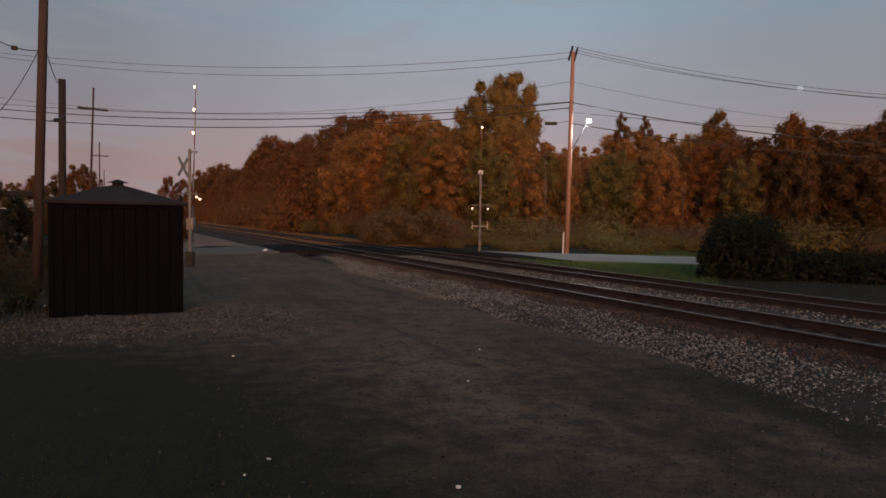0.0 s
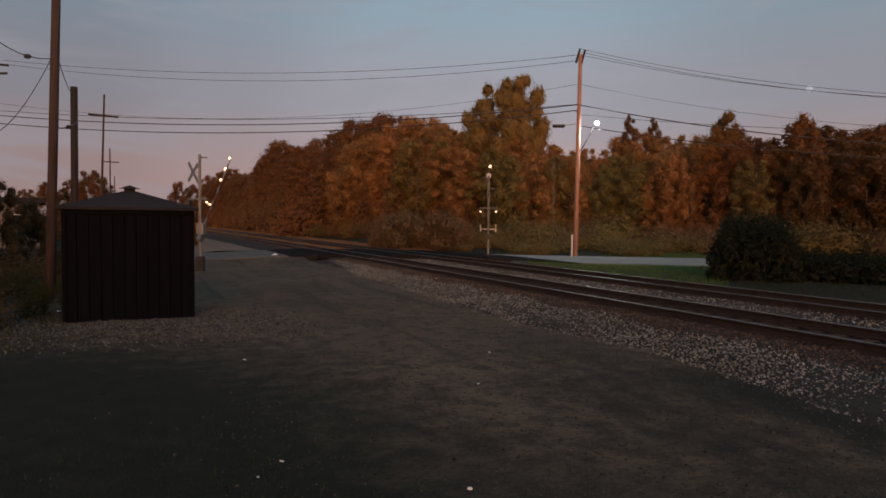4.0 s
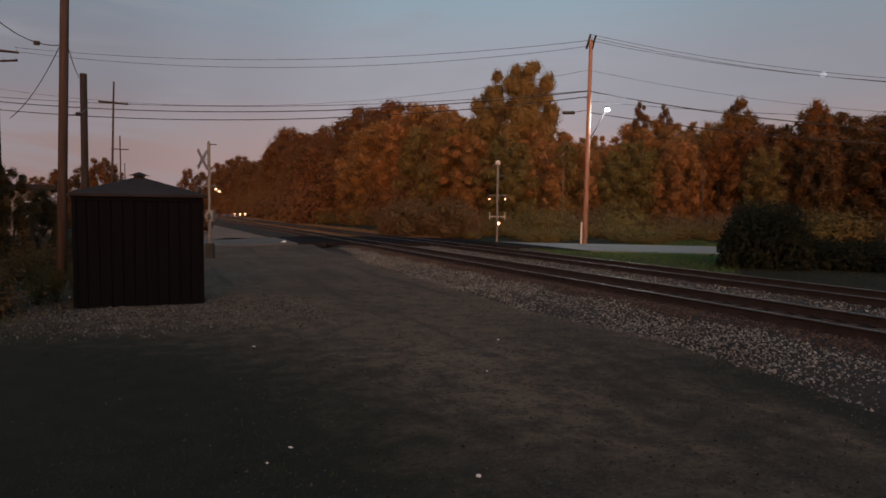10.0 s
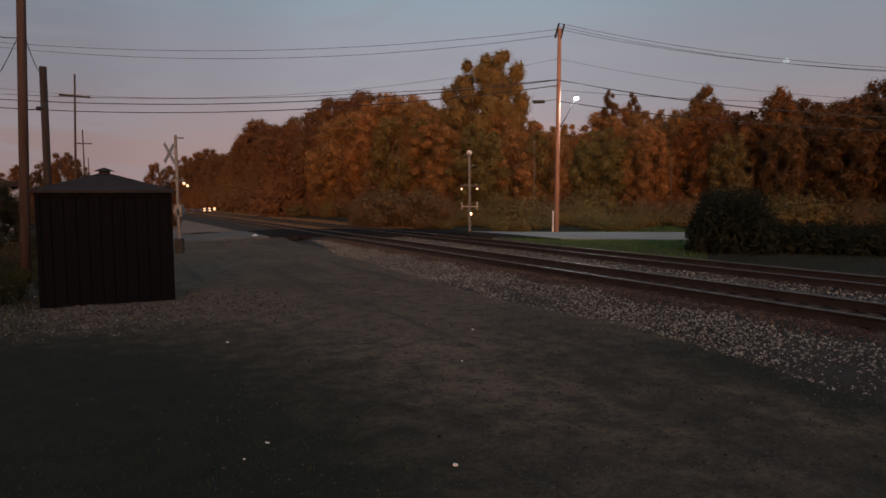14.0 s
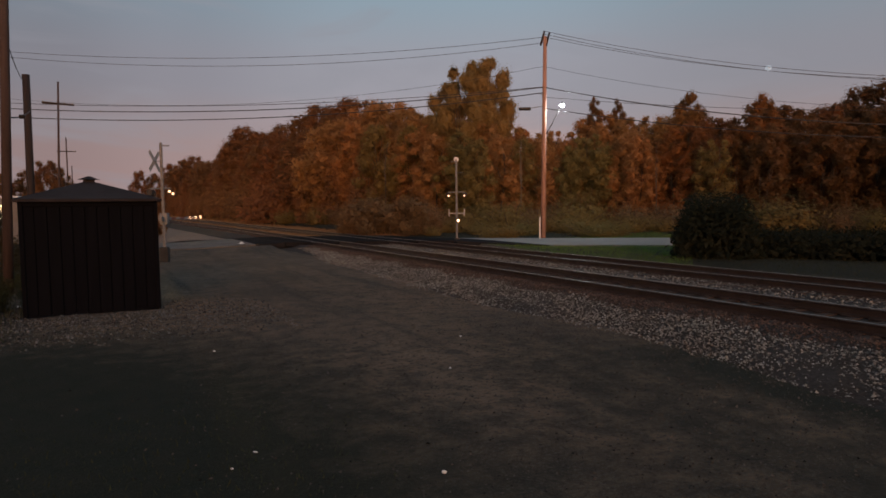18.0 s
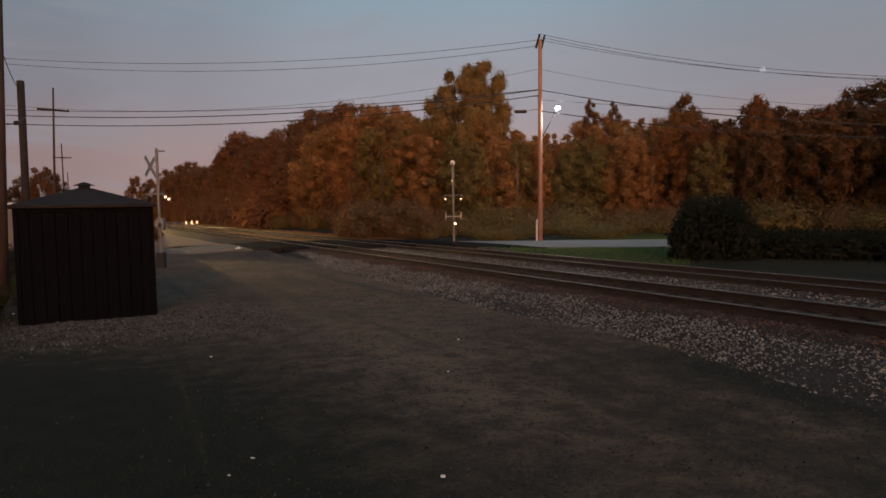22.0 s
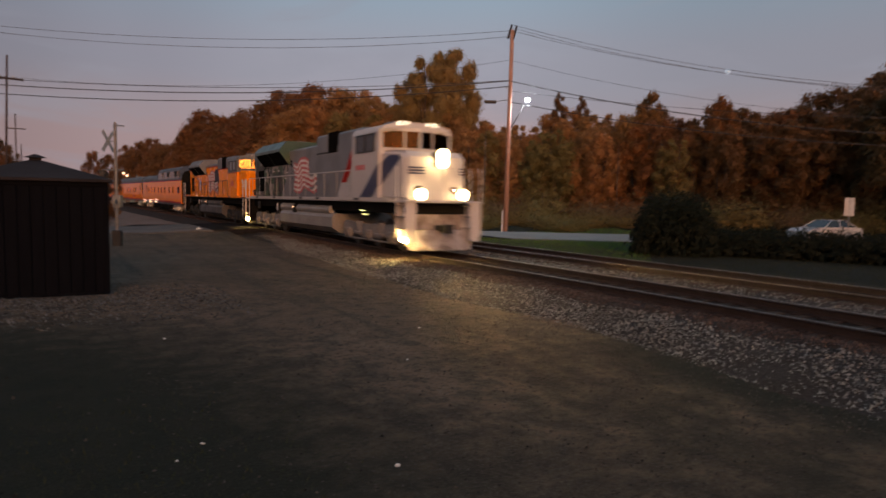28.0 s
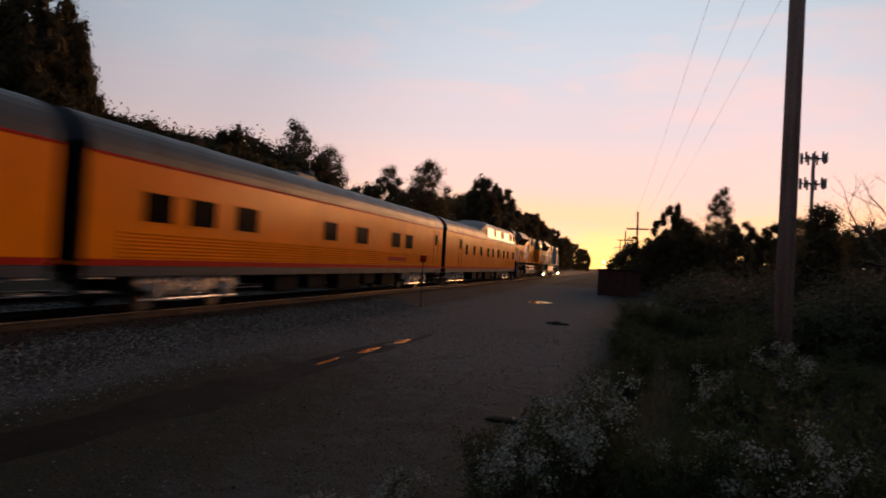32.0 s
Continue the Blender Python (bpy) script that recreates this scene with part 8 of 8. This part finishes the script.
def grass(n, box, lo, hi, gen, keep, label, material=None):
    x, y = gen.uniform(box[0], box[1], n), gen.uniform(box[2], box[3], n)
    m = np.array([gen.random() < keep(a, b) for a, b in zip(x, y)])
    x, y = x[m], y[m]
    n = len(x)
    z = np.array([ground_z(a, b) for a, b in zip(x, y)]) - 0.01
    a, h = gen.uniform(0, 6.283, n), gen.uniform(lo, hi, n)
    w = gen.uniform(0.004, 0.009, n) * (1 + hi)
    b0 = np.stack([x - np.cos(a) * w, y - np.sin(a) * w, z], 1)
    b1 = np.stack([x + np.cos(a) * w, y + np.sin(a) * w, z], 1)
    lean = gen.normal(size=(n, 2)) * 0.35 * h[:, None]
    tp = np.stack([x + lean[:, 0], y + lean[:, 1], z + h], 1)
    v = np.stack([b0, b1, tp], 1).reshape(-1, 3)
    me = quick("grass", v.tolist(), np.arange(n * 3).reshape(n, 3).tolist(), material or M_weed)
    return tagged(new("grass", me), label, "grass", kind="stuff")


grass(26000, (-9, 2.2, -26, 2.6), 0.08, 0.32, g1, lambda a, b: max(0.0, min(1.0, (1.4 + 0.045 * b - a) / 1.6)), "rough dark grass among the weeds")
grass(9000, (-4.5, 2.2, 2.8, 9.0), 0.02, 0.07, g1, lambda a, b: 0.9 * max(0.0, 1 - math.hypot((a - 0.2) / 2.4, (b - 5.2) / 3.2)), "thin low grass in the dirt")
grass(6000, (-9, -1.8, 12.5, 24), 0.05, 0.25, g1, lambda a, b: 1.0, "rough dark grass beside the hut")
# bright-coloured grass stops where the street lamp's light would fade
grass(52000, (18.8, 36, 10, 36), 0.08, 0.20, g1, lambda a, b: (1.0 if a < 1.12 * b else 0.0) if road_dist(a, b) > 4.4 else 0.0, "green lawn grass beyond the far track, brightened as lamplit", M_lamplit_lawn)
# same lawn past the lamp's reach, in a darker leaf colour
grass(26000, (18.8, 40, 4, 32), 0.06, 0.16, g1, lambda a, b: (1.0 if a >= 1.12 * b else 0.0) if road_dist(a, b) > 4.4 else 0.0, "lawn grass in front of the hedge, coloured dark as beyond the lamplight")
def line_grass(n, off, wide, y0, y1, label):
    """Dry grass that follows the bend of the line."""
    y = y0 + (y1 - y0) * g1.random(n) ** 2
    x = off + g1.normal(size=n) * wide + np.array([bend(v)[0] for v in y])
    z = np.array([bend(v)[1] for v in y]) + 0.08
    a, h = g1.uniform(0, 6.283, n), g1.uniform(0.10, 0.34, n)
    w = 0.02 + 0.0006 * y
    tp = np.stack([x + g1.normal(size=n) * 0.1, y + g1.normal(size=n) * 0.1, z + h], 1)
    v = np.stack([np.stack([x - np.cos(a) * w, y - np.sin(a) * w, z], 1), np.stack([x + np.cos(a) * w, y + np.sin(a) * w, z], 1), tp], 1).reshape(-1, 3)
    tagged(new("dry_grass", quick("dry_grass", v.tolist(), np.arange(n * 3).reshape(n, 3).tolist(), M_dry)), label, "grass", kind="stuff")


line_grass(6000, 13.3, 0.28, 47, 260, "dry tan grass between the two tracks")
line_grass(12000, 18.6, 0.7, 46, 260, "dry tan grass along the far side of the line")
grass(5000, (7.3, 9.0, -45, -2), 0.03, 0.12, g1, lambda a, b: 0.5, "sparse grass along the ballast edge")


# ---- vehicles, buildings and small things ----
M_carpaint = mat("white_car_paint", (0.42, 0.43, 0.45), 0.3, 0, 0.08, 2, 30, 0.02)
def build_car(label, x, y, yaw, paint, group=""):
    """A sedan; local y runs from tail to nose."""
    car = thing("car", label, "car", pose(x, y, 0.14, 0, 0, yaw), group)
    bm = bmesh.new()
    prof = [(-2.3, 0.35), (-2.32, 0.75), (-2.2, 0.95), (-1.5, 1.0), (-0.95, 1.02), (0.85, 1.0), (2.0, 0.88), (2.3, 0.70), (2.34, 0.35)]
    prism(bm, prof, "x", -0.88, 0.88)
    body = part("body", bm, paint, car)
    bm = bmesh.new()
    a = [bm.verts.new((sx * 0.84, yy, 1.0)) for sx, yy in ((-1, -1.75), (1, -1.75), (1, 0.95), (-1, 0.95))]
    b = [bm.verts.new((sx * 0.62, yy, 1.45)) for sx, yy in ((-1, -0.95), (1, -0.95), (1, 0.15), (-1, 0.15))]
    for i in range(4):
        bm.faces.new((a[i], a[(i + 1) % 4], b[(i + 1) % 4], b[i]))
    bm.faces.new(a[::-1])
    bm.faces.new(b)
    part("cabin_glass", bm, M_glass, car)
    part("roof", bx(((0, -0.4, 1.46), (1.24, 1.16, 0.04)), bevel=0.015), paint, car)
    for sx in (-1, 1):
        for nm, p0, p1 in (("pillar", (0.66, 0.17, 1.45), (0.86, 0.95, 1.0)), ("pillar", (0.66, -0.97, 1.45), (0.86, -1.75, 1.0)), ("pillar", (0.65, -0.4, 1.45), (0.86, -0.4, 1.0))):
            part(nm, rods(((sx * p0[0], p0[1], p0[2]), (sx * p1[0], p1[1], p1[2]), 0.035), n=6), paint, car)
        for wy in (-1.4, 1.45):
            bm = bmesh.new()
            rod(bm, (sx * 0.70, wy, 0.18), (sx * 0.90, wy, 0.18), 0.32, 0.32, 20)
            w = part("wheel", bm, M_black, car)
            bm = bmesh.new()
            rod(bm, (sx * 0.895, wy, 0.18), (sx * 0.915, wy, 0.18), 0.20, 0.18, 14)
            part("rim", bm, M_metal, w)
        part("headlight", bx(((sx * 0.62, 2.31, 0.66), (0.36, 0.06, 0.14)), bevel=0.02), M_metal, car)
        part("tail_light", bx(((sx * 0.66, -2.31, 0.78), (0.30, 0.05, 0.14)), bevel=0.02), M_red, car)
        part("door_seam", bx(((sx * 0.884, -0.4, 0.7), (0.006, 0.012, 0.55))), M_black, body)
    return car


car = build_car("white sedan rolling up to the crossing behind the hedge", 43.6, 24.5, 50, M_carpaint)


def build_sign(x, y, yaw):
    s = thing("road_sign", "white road sign of two narrow panels on a thin post", "sign", pose(x, y, 0.1, 0, 0, yaw))
    part("post", rods(((0, 0, -0.2), (0, 0, 2.6), 0.03)), M_metal, s)
    for sx in (-1, 1):
        part("panel", bx(((sx * 0.115, -0.04, 2.15), (0.21, 0.012, 0.95)), bevel=0.003), M_white, s)
    part("brace", bx(((0, -0.028, 2.45), (0.40, 0.012, 0.05)), ((0, -0.028, 1.85), (0.40, 0.012, 0.05))), M_metal, s)


build_sign(35.5, 18.5, -62)

# the marker post beside the ballast
mk = thing("marker_post", "thin dark marker post with an orange plate beside the track", "post", pose(7.6, -24.6, 0))
part("post", rods(((0, 0, -0.2), (0, 0, 2.05), 0.025)), M_black, mk)
part("plate", bx(((0, 0.03, 1.95), (0.26, 0.01, 0.26)), bevel=0.002), M_redline, mk, at=pose(0, 0, 0))
# the far dark hut down the line with a lamp post
hut2 = thing("line_side_hut", "low rust-red metal hut beside the track down the line", "hut", pose(0.05, -50.5, 0))
M_oxide = mat("oxide_red_sheet", (0.060, 0.016, 0.013), 0.8, 0, 0.3, 1.5, 40, 0.2, streak=(3, 3, 0.5))
part("body", bx(((0, 0, 0.95), (3.0, 2.4, 1.9)), bevel=0.02), M_oxide, hut2)
part("roof", bx(((0, 0, 1.94), (3.2, 2.6, 0.1)), bevel=0.02), M_hutroof, hut2)
for k in range(4):
    part("wall_rib", bx(((-1.2 + 0.8 * k, 1.21, 0.95), (0.06, 0.03, 1.8))), M_oxide, hut2)
sg = thing("line_side_signal", "small lit signal lamp on a post down the line", "signal", pose(1.35, -55, 0))
part("post", rods(((0, 0, -0.2), (0, 0, 2.7), 0.05)), M_black, sg)
part("lamp", bx(((0, 0.05, 2.55), (0.22, 0.06, 0.22)), bevel=0.02), M_gate_light, sg, "glowing signal lamp")
part("lamp", bx(((0, 0.05, 2.15), (0.18, 0.06, 0.18)), bevel=0.02), M_gate_light, sg, "glowing signal lamp")
# dark clod and branch on the dirt
for x, y, s in ((1.95, -22.1, 0.3), (1.35, -8.2, 0.2)):
    cl_ = thing("dirt_clod", "dark clod of earth lying on the dirt", "clod", pose(x, y, ground_z(x, y)))
    bm = bmesh.new()
    bmesh.ops.create_icosphere(bm, subdivisions=2, radius=s, matrix=Matrix.Diagonal((1.2, 0.8, 0.35, 1)))
    for v in bm.verts:
        v.co *= 1 + 0.4 * noise.noise(v.co * 4 + Vector((x, 0, 0)))
    part("clod", bm, M_mud, cl_)

# cell tower on the horizon
tw = thing("cell_tower", "dark cell tower with two rings of antennas", "tower", pose(-36.8, -145.5, 0))
part("mast", rods(((0, 0, 0), (0, 0, 28), 0.34), n=10), M_mast, tw)
for z in (27.0, 21.8):
    ring = part("platform", rods(((-2.2, 0, z), (2.2, 0, z), 0.12), ((0, -2.2, z), (0, 2.2, z), 0.12), ((-1.6, -1.6, z), (1.6, 1.6, z), 0.12)), M_poledark, tw)
    for k in range(9):
        a = k * 2 * math.pi / 9
        part("antenna", bx(((2.3 * math.cos(a), 2.3 * math.sin(a), z), (0.36, 0.36, 2.1)), bevel=0.04), M_mast, ring)

# low house across the road beyond the hut
ho = thing("house", "low pale house with a dark flat roof beyond the hut", "house", pose(-14.0, 66, 0, 0, 0, 8))
M_siding = mat("pale_siding", (0.15, 0.14, 0.135), 0.8, 0, 0.15, 1.5, 40, 0.2)
part("wall", bx(((0, 0, 1.9), (9.5, 7, 3.8)), bevel=0.02), M_siding, ho)
part("roof", bx(((0, 0, 4.0), (10.4, 7.9, 0.45)), bevel=0.04), M_hutroof, ho)
for x in (-3.0, 0.4, 3.2):
    w = part("window", bx(((x, -3.52, 2.2), (1.1, 0.05, 1.1))), M_glass, ho)
    part("frame", bx(((x, -3.56, 2.79), (1.25, 0.06, 0.08)), ((x, -3.56, 1.61), (1.25, 0.06, 0.08)), ((x - 0.59, -3.56, 2.2), (0.08, 0.06, 1.2)), ((x + 0.59, -3.56, 2.2), (0.08, 0.06, 1.2))), M_white, w)
part("door", bx(((-1.4, -3.53, 1.1), (0.95, 0.06, 2.1)), bevel=0.01), M_hut, ho)


def build_bus():
    """A bus with lit windows; local y runs from tail to nose."""
    b = thing("bus", "pale bus with lit windows waiting at the crossing", "bus")
    M_lit = glow("lit_bus_window", (1.0, 0.78, 0.34), 1.6)
    part("body", bx(((0, 0, 1.75), (2.5, 10.5, 2.7)), bevel=0.12), M_siding, b)
    part("roof", bx(((0, 0, 3.14), (2.4, 10.3, 0.16)), bevel=0.06), M_white, b)
    for sx in (-1, 1):
        for k in range(7):
            part("side_window", bx(((sx * 1.255, -4.2 + 1.35 * k, 2.3), (0.02, 1.1, 0.8))), M_lit, b)
        for wy in (-3.2, 3.4):
            bm = bmesh.new()
            rod(bm, (sx * 1.0, wy, 0.48), (sx * 1.27, wy, 0.48), 0.48, 0.48, 20)
            w = part("wheel", bm, M_black, b)
            bm = bmesh.new()
            rod(bm, (sx * 1.265, wy, 0.48), (sx * 1.285, wy, 0.48), 0.26, 0.24, 14)
            part("rim", bm, M_metal, w)
        part("headlight", bx(((sx * 0.9, 5.26, 0.85), (0.3, 0.06, 0.22)), bevel=0.02), M_gate_light, b)
    part("windshield", bx(((0, 5.25, 2.2), (2.2, 0.04, 1.2))), M_glass, b)
    part("destination_board", bx(((0, 5.26, 2.95), (1.7, 0.04, 0.26))), M_lit, b, "lit destination board")
    return b


bus = build_bus()

# the moon, low and pale above the woods
mo = thing("moon", "small pale moon in the evening sky", "moon", pose(*[2600 * c for c in (math.sin(radians(53.6)) * math.cos(radians(10.6)), math.cos(radians(53.6)) * math.cos(radians(10.6)), math.sin(radians(10.6)))]))
bm = bmesh.new()
bmesh.ops.create_uvsphere(bm, u_segments=20, v_segments=12, radius=10)
part("disc", bm, M_moon, mo, smooth=True)


# ---- what moves ----
def nose_y(t):
    return 12.48 - 31.73 * (t - 28.2)


def motions():
    for veh, s0 in VEH:
        rows = []
        for k in range(0, 65):
            t = k / 2
            if t < 20 and k % 4:
                continue
            y = nose_y(t) + s0
            (x0, z0), (x1, z1) = bend(y + 4), bend(y + 19)
            turn = math.degrees(math.atan2(x0 - x1, 15.0))
            rows.append((t, pose(TRACK_1 + x0 + 4 * math.tan(radians(turn)), y, RAIL_Z + z0 - (z1 - z0) * 4 / 15, math.degrees(math.atan2(z1 - z0, 15.0)), 0, turn)))
        walk(veh, rows)

    # a bus comes along the road and waits at the crossing
    for_bus = [(0, -75.0), (4, -62.0), (8, -44.0), (11, -30.0), (13, -18.5), (14.4, -12.0), (15.4, -10.2), (16.2, -9.9), (20, -9.9), (32, -9.9)]
    walk(bus, [(t, pose(x, road_y(x) - 1.6, 0.1, 0, 0, -100)) for t, x in for_bus])
    # the sedan rolls up behind the hedge late on
    for_car = [(0, 160.0), (20, 120.0), (24, 42.0), (25.5, 17.0), (26.5, 6.0), (27.5, 1.15), (28.0, 0.3), (28.5, 0.0), (32, 0.0)]
    walk(car, [(t, pose(43.6 + 0.766 * s, 24.5 - 0.643 * s, -0.12, 0, 0, 50 + 28 * max(0.0, 1 - s / 6.0))) for t, s in for_car])
    # the gate arms come down in the first ten seconds
    fall = [(0, 5), (0.8, 17), (1.6, 29), (2.4, 39), (3.4, 49), (4.6, 58), (5.2, 62), (5.8, 66), (6.4, 69.5), (7.0, 72), (7.6, 75), (8.2, 78), (8.8, 81.5), (9.4, 86), (10.2, 90), (12, 90), (22, 90), (32, 90)]
    for g, z in ((gate_1, 1.61), (gate_2, 1.60)):
        walk(g, [(t, pose(0.0, 0.40, z, -b, 0, 0)) for t, b in fall])


motions()
